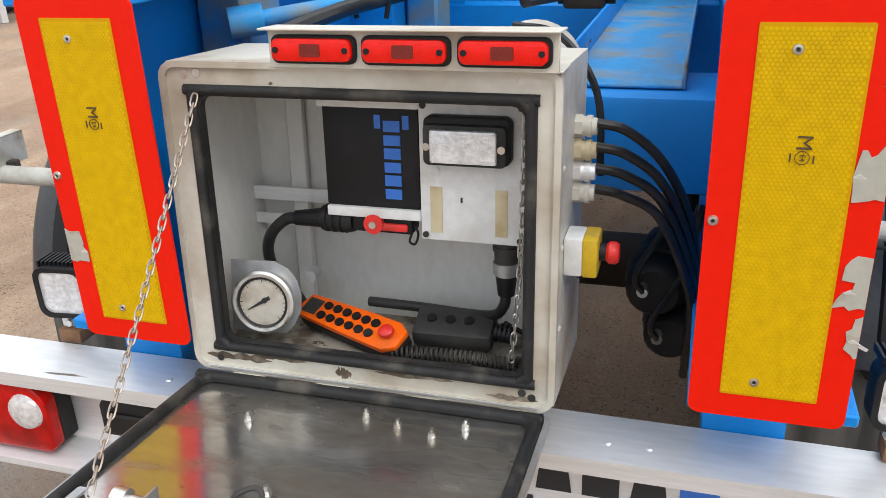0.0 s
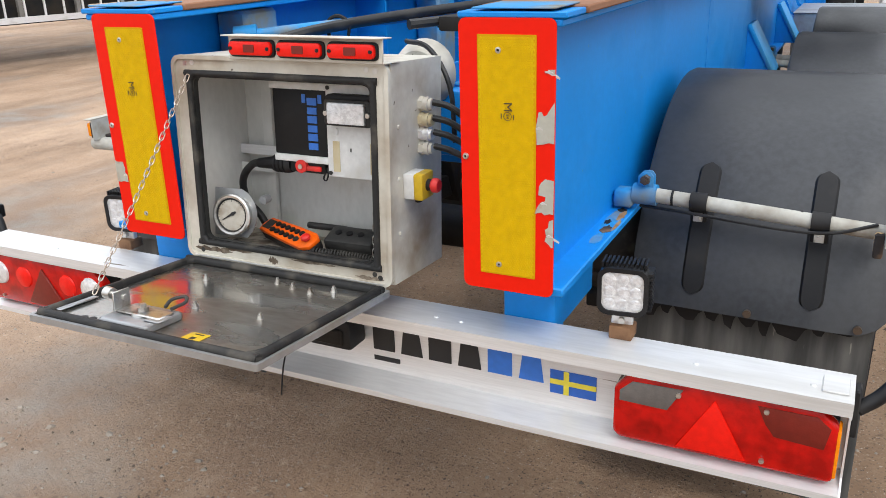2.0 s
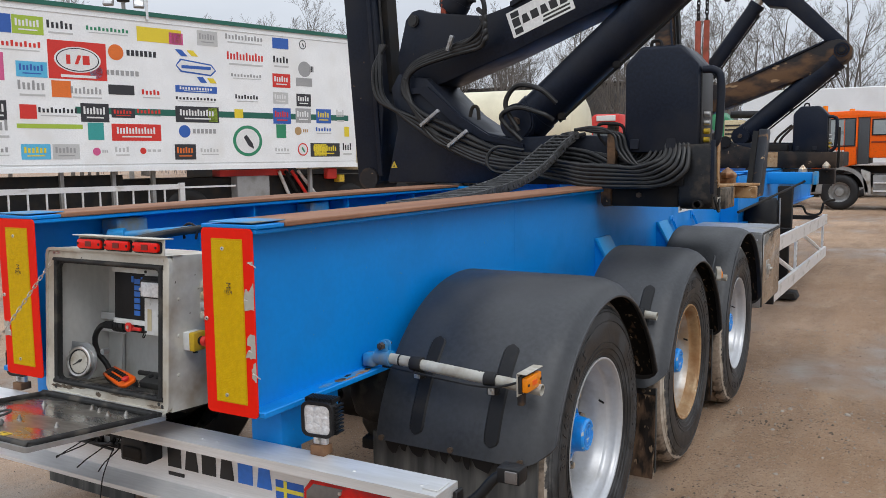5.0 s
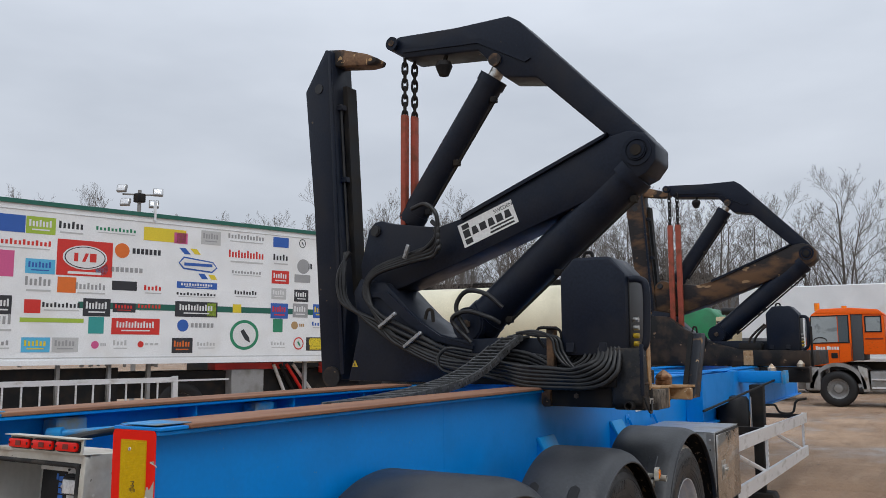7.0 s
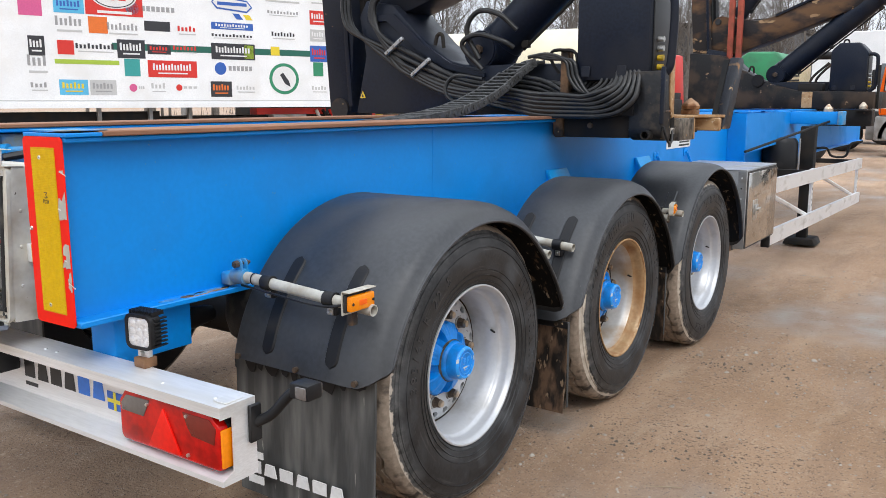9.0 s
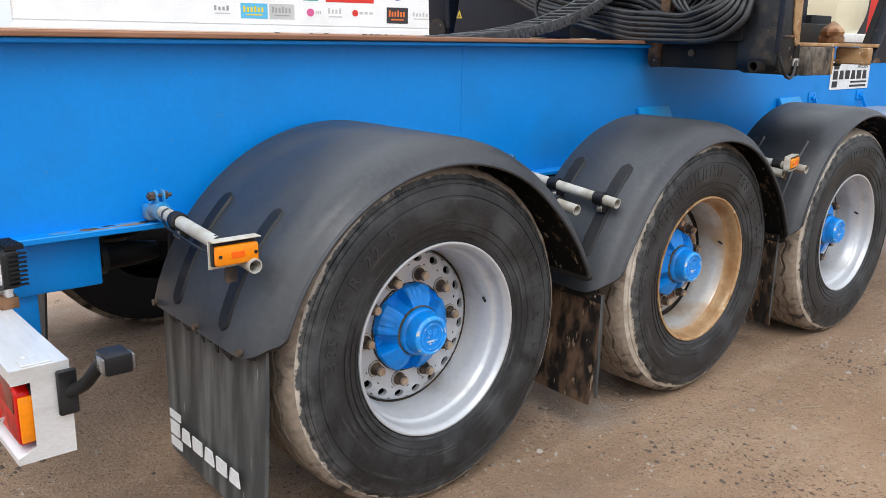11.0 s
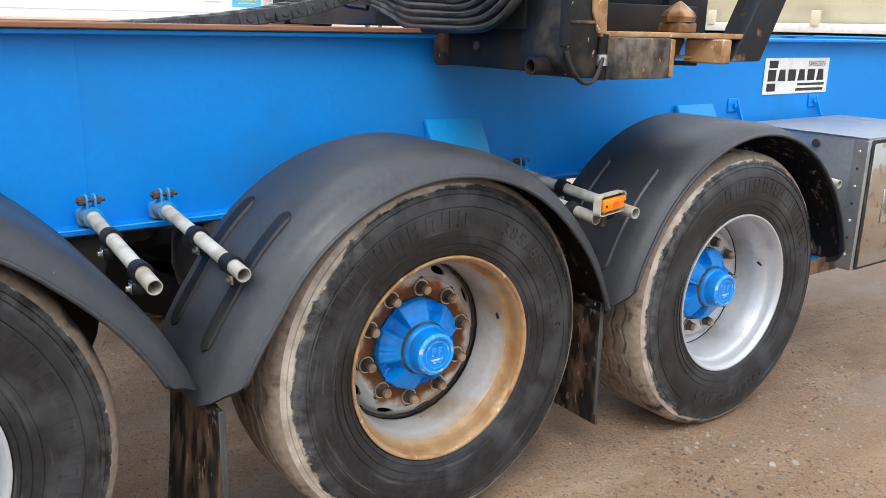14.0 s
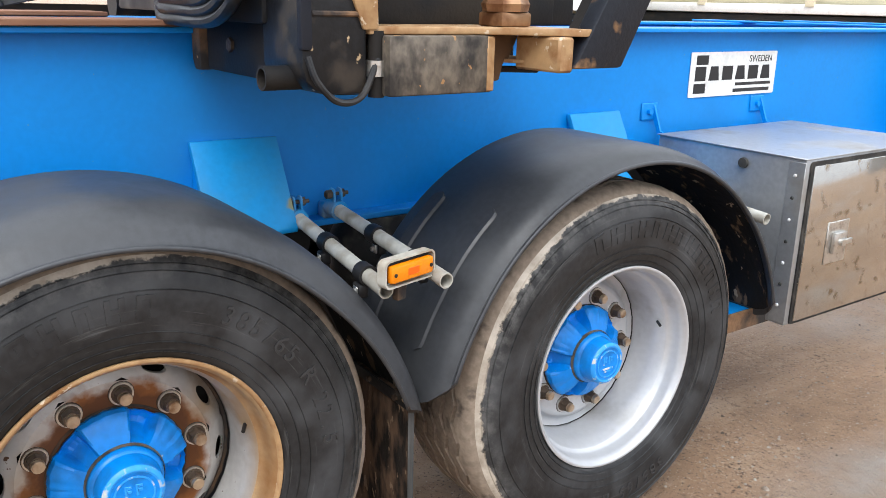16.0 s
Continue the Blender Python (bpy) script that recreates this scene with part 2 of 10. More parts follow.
TYRE_A = tyre_material("worn_tyre_rubber", 0.479, 0.012, 3.1, 0.010)
TYRE_B = tyre_material("dust_caked_tyre_rubber", 0.472, 0.06, 7.4, 0.045)
TYRE_C = tyre_material("dusty_tyre_rubber", 0.475, 0.03, 11.9, 0.02)
TREAD = mat("dry_mud_tread_rubber", (0.27, 0.215, 0.165), 0.9, dirt=(0.055, 0.045, 0.038), dirt_at=0.60, dirt_soft=0.05, dirt_scale=10, grain=0.2, bump=0.45, bump_scale=50, spec=0.2)
RIM = mat("silver_wheel_paint", (0.52, 0.53, 0.545), 0.36, 0.35, dirt=(0.30, 0.28, 0.25), dirt_at=0.70, dirt_soft=0.10, dirt_scale=6, grain=0.04, bump=0.03, fleck=(0.06, 0.045, 0.035), fleck_at=0.775, fleck_scale=40)
GRIME = mat("black_brown_grime", (0.022, 0.016, 0.012), 0.8, dirt=(0.10, 0.055, 0.028), dirt_at=0.58, dirt_scale=14, grain=0.3, bump=0.2)
RUST_EDGE = mat("rusty_rim_flange", (0.40, 0.245, 0.115), 0.55, dirt=(0.24, 0.115, 0.042), dirt_at=0.56, dirt_scale=22, bump=0.25, fleck=(0.52, 0.42, 0.30), fleck_at=0.64, fleck_scale=50)
NUT = mat("weathered_wheel_nut", (0.125, 0.090, 0.064), 0.42, 0.5, dirt=(0.05, 0.034, 0.024), dirt_at=0.56, dirt_scale=30, bump=0.25)
NAVY = mat("dark_navy_crane_paint", (0.0070, 0.0108, 0.0215), 0.40, dirt=(0.020, 0.021, 0.026), dirt_at=0.58, dirt_scale=3, grain=0.25, bump=0.06, fleck=(0.10, 0.07, 0.045), fleck_at=0.73, fleck_scale=16, spec=0.20)
NAVY_RUST = mat("rust_worn_crane_paint", (0.016, 0.013, 0.013), 0.55, dirt=(0.125, 0.068, 0.034), dirt_at=0.56, dirt_soft=0.08, dirt_scale=5, grain=0.2, bump=0.25, fleck=(0.30, 0.19, 0.10), fleck_at=0.64, fleck_scale=9, spec=0.3, stretch=(0.5, 1, 1))
RUSTY = mat("flaking_rusty_steel", (0.20, 0.11, 0.055), 0.7, 0.1, dirt=(0.035, 0.030, 0.028), dirt_at=0.52, dirt_soft=0.06, dirt_scale=7, grain=0.25, bump=0.4, fleck=(0.5, 0.33, 0.16), fleck_at=0.66, fleck_scale=22)
TOP_RUST = mat("brown_rusted_flange_top", (0.30, 0.145, 0.080), 0.75, dirt=(0.20, 0.095, 0.055), dirt_at=0.55, dirt_scale=6, grain=0.15, bump=0.3, stretch=(1, 0.2, 1))
TUBE = mat("grey_plastic_coated_tube", (0.46, 0.45, 0.40), 0.5, dirt=(0.26, 0.23, 0.18), dirt_at=0.6, dirt_scale=12, bump=0.1)
BLACK = mat("matt_black_plastic", (0.008, 0.008, 0.009), 0.5, dirt=(0.03, 0.028, 0.026), dirt_at=0.62, dirt_scale=9, bump=0.08, spec=0.3)
DARK_GREY = mat("dark_grey_plastic", (0.030, 0.030, 0.029), 0.55, dirt=(0.075, 0.07, 0.062), dirt_at=0.6, dirt_scale=12, bump=0.12, spec=0.3)
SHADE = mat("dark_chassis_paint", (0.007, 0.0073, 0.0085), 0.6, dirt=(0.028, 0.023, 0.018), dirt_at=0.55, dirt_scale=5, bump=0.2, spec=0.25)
ORANGE = mat("orange_painted_plastic", (0.88, 0.125, 0.004), 0.4, dirt=(0.45, 0.10, 0.02), dirt_at=0.7, dirt_scale=20, bump=0.03, spec=0.25)
AMBER = mat("amber_lens", (0.86, 0.25, 0.003), 0.25, bump=0.25, bump_scale=320, coat=0.15, spec=0.3)
RED_LENS = mat("red_lens", (0.44, 0.004, 0.002), 0.2, bump=0.2, bump_scale=260, coat=0.12, grain=0.35, grain_scale=30, spec=0.25)
RED_TRI = mat("red_triangle_reflector", (0.78, 0.010, 0.004), 0.25, bump=0.25, bump_scale=400, coat=0.1, spec=0.25)
RED_DARK = mat("dark_red_side_lens", (0.17, 0.016, 0.010), 0.22, bump=0.2, bump_scale=260, coat=0.2, spec=0.3)
RED_PLASTIC = mat("red_plastic", (0.72, 0.025, 0.02), 0.38, dirt=(0.35, 0.03, 0.02), dirt_at=0.7, dirt_scale=20)
CLEAR = mat("clear_ribbed_lens", (0.74, 0.75, 0.76), 0.16, 0.35, bump=0.5, bump_scale=170, grain=0.2, grain_scale=90, coat=0.5)
SMOKE = mat("smoky_reversing_lens", (0.12, 0.11, 0.105), 0.22, bump=0.2, bump_scale=200, coat=0.5)
YELLOW = mat("yellow_plastic", (0.62, 0.41, 0.015), 0.45, dirt=(0.30, 0.21, 0.08), dirt_at=0.60, dirt_scale=25)
BEAD_RUST = mat("rust_streaked_rim_bead", (0.40, 0.265, 0.135), 0.48, 0.15, dirt=(0.27, 0.13, 0.045), dirt_at=0.52, dirt_soft=0.12, dirt_scale=8, grain=0.15, bump=0.15)
WORN_BLACK = mat("chipped_black_paint", (0.0085, 0.0090, 0.0105), 0.45, dirt=(0.045, 0.036, 0.028), dirt_at=0.60, dirt_soft=0.06, dirt_scale=12, grain=0.3, bump=0.25, bump_scale=70, fleck=(0.46, 0.34, 0.20), fleck_at=0.70, fleck_scale=38, spec=0.35)
GREY_BROWN = mat("worn_grey_brown_steel", (0.135, 0.112, 0.086), 0.55, 0.15, dirt=(0.030, 0.026, 0.023), dirt_at=0.52, dirt_soft=0.10, dirt_scale=22, grain=0.35, bump=0.35, bump_scale=60, fleck=(0.36, 0.20, 0.085), fleck_at=0.66, fleck_scale=46, stretch=(1, 1, 0.7))
BEIGE = mat("beige_warning_sticker", (0.60, 0.52, 0.34), 0.6, dirt=(0.45, 0.36, 0.2), dirt_at=0.55, dirt_scale=30)
INK = mat("black_print", (0.012, 0.012, 0.013), 0.5, bump=0)
INK_BLUE = mat("blue_print", (0.03, 0.17, 0.62), 0.45, bump=0)
INK_WHITE = mat("white_print", (0.75, 0.75, 0.74), 0.5, bump=0.02)
SIGN = mat("white_sign_plate", (0.74, 0.74, 0.72), 0.4, dirt=(0.55, 0.54, 0.5), dirt_at=0.66, dirt_scale=8, bump=0.02)
DIAL = mat("aged_gauge_face", (0.46, 0.43, 0.37), 0.3, dirt=(0.27, 0.22, 0.16), dirt_at=0.56, dirt_scale=26, coat=0.6)
WOOD = mat("brown_wood_block", (0.22, 0.11, 0.05), 0.7, dirt=(0.12, 0.06, 0.03), dirt_at=0.55, dirt_scale=30, bump=0.3)
BRONZE = mat("polished_worn_twistlock_steel", (0.58, 0.48, 0.36), 0.32, 0.8, dirt=(0.26, 0.15, 0.08), dirt_at=0.56, dirt_scale=24, bump=0.2)


def radial_rust(name, base, inner, outer):
    """Silver wheel paint with rust that bleeds out from the hub and in from the flange, by the distance from the axle."""
    m = mat(name, base, 0.38, 0.3, dirt=(0.33, 0.225, 0.125), dirt_at=0.62, dirt_soft=0.10, dirt_scale=4.5, grain=0.06, bump=0.06, fleck=(0.10, 0.05, 0.025), fleck_at=0.71, fleck_scale=60)
    n, l = m.node_tree.nodes, m.node_tree.links
    b = n["Principled BSDF"]
    tc, sep, vec = n.new("ShaderNodeTexCoord"), n.new("ShaderNodeSeparateXYZ"), n.new("ShaderNodeCombineXYZ")
    l.new(tc.outputs["Object"], sep.inputs[0])
    l.new(sep.outputs["Y"], vec.inputs["X"])
    l.new(sep.outputs["Z"], vec.inputs["Y"])
    length = n.new("ShaderNodeVectorMath")
    length.operation = "LENGTH"
    l.new(vec.outputs[0], length.inputs[0])
    for scale, amount, lo, hi, colour in ((14.0, 0.115, inner + 0.018, inner - 0.004, (0.215, 0.080, 0.021)), (26.0, 0.07, inner + 0.004, inner - 0.014, (0.105, 0.038, 0.013)), (9.0, 0.02, outer - 0.006, outer + 0.014, (0.36, 0.22, 0.10))):
        t = n.new("ShaderNodeTexNoise")
        t.inputs["Scale"].default_value, t.inputs["Detail"].default_value = scale, 8.0
        l.new(tc.outputs["Object"], t.inputs["Vector"])
        add = n.new("ShaderNodeMath")
        add.operation = "MULTIPLY_ADD"
        add.inputs[1].default_value = amount
        l.new(t.outputs[0], add.inputs[0])
        l.new(length.outputs["Value"], add.inputs[2])
        rng = n.new("ShaderNodeMapRange")
        rng.inputs["From Min"].default_value, rng.inputs["From Max"].default_value = lo + amount / 2, hi + amount / 2
        l.new(add.outputs[0], rng.inputs["Value"])
        mix = n.new("ShaderNodeMix")
        mix.data_type = "RGBA"
        l.new(rng.outputs[0], mix.inputs["Factor"])
        l.new(b.inputs["Base Color"].links[0].from_socket, mix.inputs["A"])
        mix.inputs["B"].default_value = (*colour, 1)
        l.new(mix.outputs["Result"], b.inputs["Base Color"])
    return m


RIM_RUST = radial_rust("rust_bled_silver_wheel_paint", (0.50, 0.49, 0.47), 0.172, 0.252)


# ---- building helpers ----
ORIGIN = {}


def thing(name, at, label, category, group="", kind=""):
    ob = new(name)
    ob.empty_display_size = 0.05
    ob.location = at
    ORIGIN[ob] = Vector(at)
    return tagged(ob, label, category, group, kind)


def finish(bm, name, material, smooth=40):
    bmesh.ops.recalc_face_normals(bm, faces=bm.faces)
    me = bpy.data.meshes.new(name)
    if smooth:
        lim = radians(smooth)
        for f in bm.faces:
            f.smooth = True
        for e in bm.edges:
            e.smooth = len(e.link_faces) == 2 and e.calc_face_angle(0) < lim
    bm.to_mesh(me)
    bm.free()
    for m in (material if isinstance(material, (list, tuple)) else (material,)):
        me.materials.append(m)
    return me


def part(name, bm, material, parent, label="", smooth=40):
    """Links a bmesh made in world metres as one mesh under a thing or a part."""
    o = ORIGIN[parent]
    bmesh.ops.translate(bm, verts=bm.verts, vec=-o)
    ob = new(name, finish(bm, name, material, smooth))
    ob.parent = parent
    ORIGIN[ob] = o
    return tagged(ob, label)


def solo(name, bm, material, at, label, category, group="", kind="", smooth=40):
    """A thing that is one mesh."""
    bmesh.ops.translate(bm, verts=bm.verts, vec=-Vector(at))
    ob = new(name, finish(bm, name, material, smooth))
    ob.location = at
    ORIGIN[ob] = Vector(at)
    return tagged(ob, label, category, group, kind)


def join_bm(dst, src, m=None):
    if m is not None:
        bmesh.ops.transform(src, matrix=m, verts=src.verts)
    me = bpy.data.meshes.new("tmp")
    src.to_mesh(me)
    src.free()
    dst.from_mesh(me)
    bpy.data.meshes.remove(me)
    return dst


def box(lo, hi, bevel=0.0, seg=2, bm=None, m=None):
    b = bmesh.new()
    bmesh.ops.create_cube(b, size=1)
    for v in b.verts:
        v.co = Vector([lo[i] + (v.co[i] + 0.5) * (hi[i] - lo[i]) for i in range(3)])
    if bevel:
        bmesh.ops.bevel(b, geom=list(b.edges), offset=bevel, segments=seg, affect="EDGES", profile=0.5)
    if bm is None and m is None:
        return b
    return join_bm(bm if bm is not None else bmesh.new(), b, m)


def cyl(p0, p1, r0, r1=None, seg=20, bm=None, bevel=0.0, caps=True):
    p0, p1 = Vector(p0), Vector(p1)
    d = p1 - p0
    b = bmesh.new()
    bmesh.ops.create_cone(b, cap_ends=caps, segments=seg, radius1=r0, radius2=r0 if r1 is None else r1, depth=d.length)
    if bevel:
        rims = [e for e in b.edges if abs(e.verts[0].co.z - e.verts[1].co.z) < 1e-6]
        bmesh.ops.bevel(b, geom=rims, offset=bevel, segments=2, affect="EDGES")
    m = Matrix.Translation((p0 + p1) / 2) @ d.to_track_quat("Z", "Y").to_matrix().to_4x4()
    return join_bm(bm if bm is not None else bmesh.new(), b, m)


def sweep(points, r, seg=8, bm=None, steps=6, closed=False):
    """A round bar along a smooth line through the points."""
    P = [Vector(p) for p in points]
    line = []
    n = len(P)
    for i in range(n if closed else n - 1):
        a = P[(i - 1) % n] if closed or i else P[0] * 2 - P[1]
        b, c = P[i], P[(i + 1) % n]
        d = P[(i + 2) % n] if closed or i + 2 < n else P[-1] * 2 - P[-2]
        for k in range(steps):
            t = k / steps
            line.append(0.5 * (2 * b + (c - a) * t + (2 * a - 5 * b + 4 * c - d) * t * t + (3 * b - a - 3 * c + d) * t ** 3))
    if not closed:
        line.append(P[-1])
    out = bm if bm is not None else bmesh.new()
    rings, up = [], None
    L = len(line)
    for i, p in enumerate(line):
        q0, q1 = (line[i - 1], line[(i + 1) % L]) if closed else (line[max(i - 1, 0)], line[min(i + 1, L - 1)])
        t = (q1 - q0).normalized()
        if up is None:
            up = t.orthogonal().normalized()
        up = (up - t * up.dot(t)).normalized()
        side = t.cross(up)
        rings.append([out.verts.new(p + r * (math.cos(2 * math.pi * k / seg) * up + math.sin(2 * math.pi * k / seg) * side)) for k in range(seg)])
    for i in range(L if closed else L - 1):
        A, B = rings[i], rings[(i + 1) % L]
        for k in range(seg):
            out.faces.new((A[k], A[(k + 1) % seg], B[(k + 1) % seg], B[k]))
    if not closed:
        out.faces.new(rings[0][::-1])
        out.faces.new(rings[-1])
    return out


def prism(poly, a, b, axis="y", bevel=0.0, bm=None, seg=2):
    """A flat outline drawn out from a to b along the axis; outline in the other two coordinates, in order."""
    k = "xyz".index(axis)
    o = [i for i in range(3) if i != k]
    w = bmesh.new()

    def at(p, d):
        v = [0, 0, 0]
        v[o[0]], v[o[1]], v[k] = p[0], p[1], d
        return w.verts.new(v)
    A, B = [at(p, a) for p in poly], [at(p, b) for p in poly]
    n = len(poly)
    w.faces.new(A)
    w.faces.new(B[::-1])
    for i in range(n):
        w.faces.new((A[i], B[i], B[(i + 1) % n], A[(i + 1) % n]))
    bmesh.ops.recalc_face_normals(w, faces=w.faces)
    if bevel:
        bmesh.ops.bevel(w, geom=list(w.edges), offset=bevel, segments=seg, affect="EDGES", profile=0.5)
    return w if bm is None else join_bm(bm, w)


def lathe(profile, centre, axis="x", seg=48, a0=0.0, a1=360.0, bm=None, closed=False):
    """Turns a profile of (along, radius) round an axis through centre. Angles in degrees, from +y towards +z for the x axis."""
    out = bm if bm is not None else bmesh.new()
    full = abs(a1 - a0) >= 359.9
    count = seg if full else seg + 1
    rings = []
    for j in range(count):
        a = radians(a0 + (a1 - a0) * j / seg)
        c, s = math.cos(a), math.sin(a)
        ring = []
        for d, r in profile:
            v = {"x": (d, r * c, r * s), "y": (r * c, d, r * s), "z": (r * c, r * s, d)}[axis]
            ring.append(out.verts.new(Vector(centre) + Vector(v)))
        rings.append(ring)
    n = len(profile)
    for j in range(seg):
        A, B = rings[j], rings[(j + 1) % count]
        for i in range(n if closed else n - 1):
            k = (i + 1) % n
            out.faces.new((A[i], A[k], B[k], B[i]))
    if closed and not full:
        out.faces.new(rings[0])
        out.faces.new(rings[-1][::-1])
    return out


def rounded(x0, y0, x1, y1, r, n=4):
    """A rounded rectangle's outline."""
    pts = []
    for cx, cy, a in ((x1 - r, y1 - r, 0), (x0 + r, y1 - r, 90), (x0 + r, y0 + r, 180), (x1 - r, y0 + r, 270)):
        for i in range(n + 1):
            t = radians(a + 90 * i / n)
            pts.append((cx + r * math.cos(t), cy + r * math.sin(t)))
    return pts


def ring_plate(outer, inner, a, b, axis="y", bm=None):
    """A plate with a hole: two outlines with the same count of points, drawn out from a to b."""
    k = "xyz".index(axis)
    o = [i for i in range(3) if i != k]
    w = bm if bm is not None else bmesh.new()

    def at(p, d):
        v = [0, 0, 0]
        v[o[0]], v[o[1]], v[k] = p[0], p[1], d
        return w.verts.new(v)
    OA, OB, IA, IB = [at(p, a) for p in outer], [at(p, b) for p in outer], [at(p, a) for p in inner], [at(p, b) for p in inner]
    n = len(outer)
    for i in range(n):
        j = (i + 1) % n
        for q in ((OA[i], OA[j], OB[j], OB[i]), (IA[i], IA[j], IB[j], IB[i]), (OA[i], OA[j], IA[j], IA[i]), (OB[i], OB[j], IB[j], IB[i])):
            w.faces.new(q)
    return w


# ---- ground ----
def ground_z(x, y):
    """Gentle unevenness of the yard; it sinks a little under the middle of the trailer."""
    d = 0.02 - 0.055 * max(0.0, min(1.0, (y - 1.2) / 3.6)) + 0.03 * max(0.0, min(1.0, (y - 6) / 6))
    return d * math.exp(-((x / 9) ** 2)) + 0.012 * noise.noise((x * 0.55, y * 0.55, 0)) + 0.004 * noise.noise((x * 2.5, y * 2.5, 3))


def ground_material():
    m = mat("packed_sandy_yard", (0.381, 0.284, 0.211), 0.78, bump=0)
    n, l = m.node_tree.nodes, m.node_tree.links
    n.clear()
    out, b, tc = n.new("ShaderNodeOutputMaterial"), n.new("ShaderNodeBsdfPrincipled"), n.new("ShaderNodeTexCoord")
    l.new(b.outputs[0], out.inputs[0])

    def tex(scale, detail=6.0, rough=0.6, stretch=None):
        t = n.new("ShaderNodeTexNoise")
        t.inputs["Scale"].default_value, t.inputs["Detail"].default_value, t.inputs["Roughness"].default_value = scale, detail, rough
        if stretch:
            mp = n.new("ShaderNodeMapping")
            mp.inputs["Scale"].default_value, mp.inputs["Rotation"].default_value = stretch, (0, 0, radians(-20))
            l.new(tc.outputs["Object"], mp.inputs[0])
            l.new(mp.outputs[0], t.inputs["Vector"])
        else:
            l.new(tc.outputs["Object"], t.inputs["Vector"])
        return t.outputs[0]

    def rng(src, a, bb, c=0.0, d=1.0):
        r = n.new("ShaderNodeMapRange")
        for key, v in (("From Min", a), ("From Max", bb), ("To Min", c), ("To Max", d)):
            r.inputs[key].default_value = v
        l.new(src, r.inputs["Value"])
        return r.outputs[0]

    def mix(f, a, c):
        x = n.new("ShaderNodeMix")
        x.data_type = "RGBA"
        l.new(f, x.inputs["Factor"])
        for sock, v in ((x.inputs["A"], a), (x.inputs["B"], c)):
            if isinstance(v, tuple):
                sock.default_value = (*v, 1)
            else:
                l.new(v, sock)
        return x.outputs["Result"]
    col = mix(rng(tex(0.40, 5), 0.35, 0.65), (0.358, 0.231, 0.146), (0.530, 0.374, 0.261))
    # wheel tracks and smears along the yard
    col = mix(rng(tex(2.4, 8, 0.7, (1, 0.16, 1)), 0.46, 0.66, 0.0, 0.6), col, (0.268, 0.177, 0.122))
    col = mix(rng(tex(5.5, 7, 0.65, (1, 0.30, 1)), 0.54, 0.70, 0.0, 0.55), col, (0.564, 0.431, 0.317))
    col = mix(rng(tex(38, 6, 0.7), 0.55, 0.80), col, (0.619, 0.483, 0.355))
    col = mix(rng(tex(1.1, 6, 0.62, (1, 0.35, 1)), 0.50, 0.66, 0.0, 0.75), col, mix(rng(tex(9, 6), 0.3, 0.7), (0.211, 0.136, 0.087), (0.352, 0.237, 0.154)))
    clump = n.new("ShaderNodeMath")
    clump.operation = "MULTIPLY"
    l.new(rng(tex(1.7, 4), 0.48, 0.60), clump.inputs[0])
    l.new(rng(tex(46, 4, 0.7), 0.585, 0.625), clump.inputs[1])
    col = mix(clump.outputs[0], col, (0.113, 0.070, 0.049))
    col = mix(rng(tex(110, 3), 0.60, 0.66), col, (0.113, 0.087, 0.070))
    col = mix(rng(tex(140, 2), 0.66, 0.70), col, (0.620, 0.550, 0.480))
    # the ground turns browner and darker towards +x, with a noisy edge
    sep = n.new("ShaderNodeSeparateXYZ")
    l.new(tc.outputs["Object"], sep.inputs[0])
    noisy_x = n.new("ShaderNodeMath")
    noisy_x.operation = "ADD"
    l.new(sep.outputs["X"], noisy_x.inputs[0])
    l.new(rng(tex(0.9, 4), 0.3, 0.7, -0.8, 0.8), noisy_x.inputs[1])
    tint = n.new("ShaderNodeMix")
    tint.data_type, tint.blend_type = "RGBA", "MULTIPLY"
    l.new(rng(noisy_x.outputs[0], -1.2, 2.4), tint.inputs["Factor"])
    l.new(col, tint.inputs["A"])
    tint.inputs["B"].default_value = (0.74, 0.69, 0.61, 1)
    col = tint.outputs["Result"]
    wet = rng(tex(0.8, 4, 0.5, (1, 0.5, 1)), 0.52, 0.68)
    col = mix(wet, col, mix(rng(tex(3.0, 5), 0.40, 0.62), (0.261, 0.177, 0.124), (0.304, 0.270, 0.234)))
    l.new(col, b.inputs["Base Color"])
    b.inputs["Specular IOR Level"].default_value = 0.3
    l.new(rng(wet, 0, 1, 0.80, 0.34), b.inputs["Roughness"])
    bn = n.new("ShaderNodeBump")
    bn.inputs["Strength"].default_value, bn.inputs["Distance"].default_value = 0.9, 0.016
    add = n.new("ShaderNodeMath")
    l.new(tex(55, 8, 0.75), add.inputs[0])
    l.new(rng(tex(7, 5), 0.3, 0.7), add.inputs[1])
    l.new(add.outputs[0], bn.inputs["Height"])
    l.new(bn.outputs[0], b.inputs["Normal"])
    return m


GROUND_M = ground_material()


def ground():
    xs = sorted(set([-900, -500, -250, -120, -70, -45] + [-30 + 0.6 * i for i in range(76)] + [20, 30, 45, 70, 120, 250, 500, 900]))
    ys = sorted(set([-900, -500, -250, -120, -60, -30, -15] + [-8 + 0.6 * i for i in range(76)] + [45, 60, 90, 150, 300, 600, 1200]))
    bm = bmesh.new()
    grid = [[bm.verts.new((x, y, ground_z(x, y))) for x in xs] for y in ys]
    for j in range(len(ys) - 1):
        for i in range(len(xs) - 1):
            bm.faces.new((grid[j][i], grid[j][i + 1], grid[j + 1][i + 1], grid[j + 1][i]))
    solo("ground", bm, GROUND_M, (0, 0, 0), "damp brown packed sand and gravel yard surface", "ground", kind="structure", smooth=180)


ground()

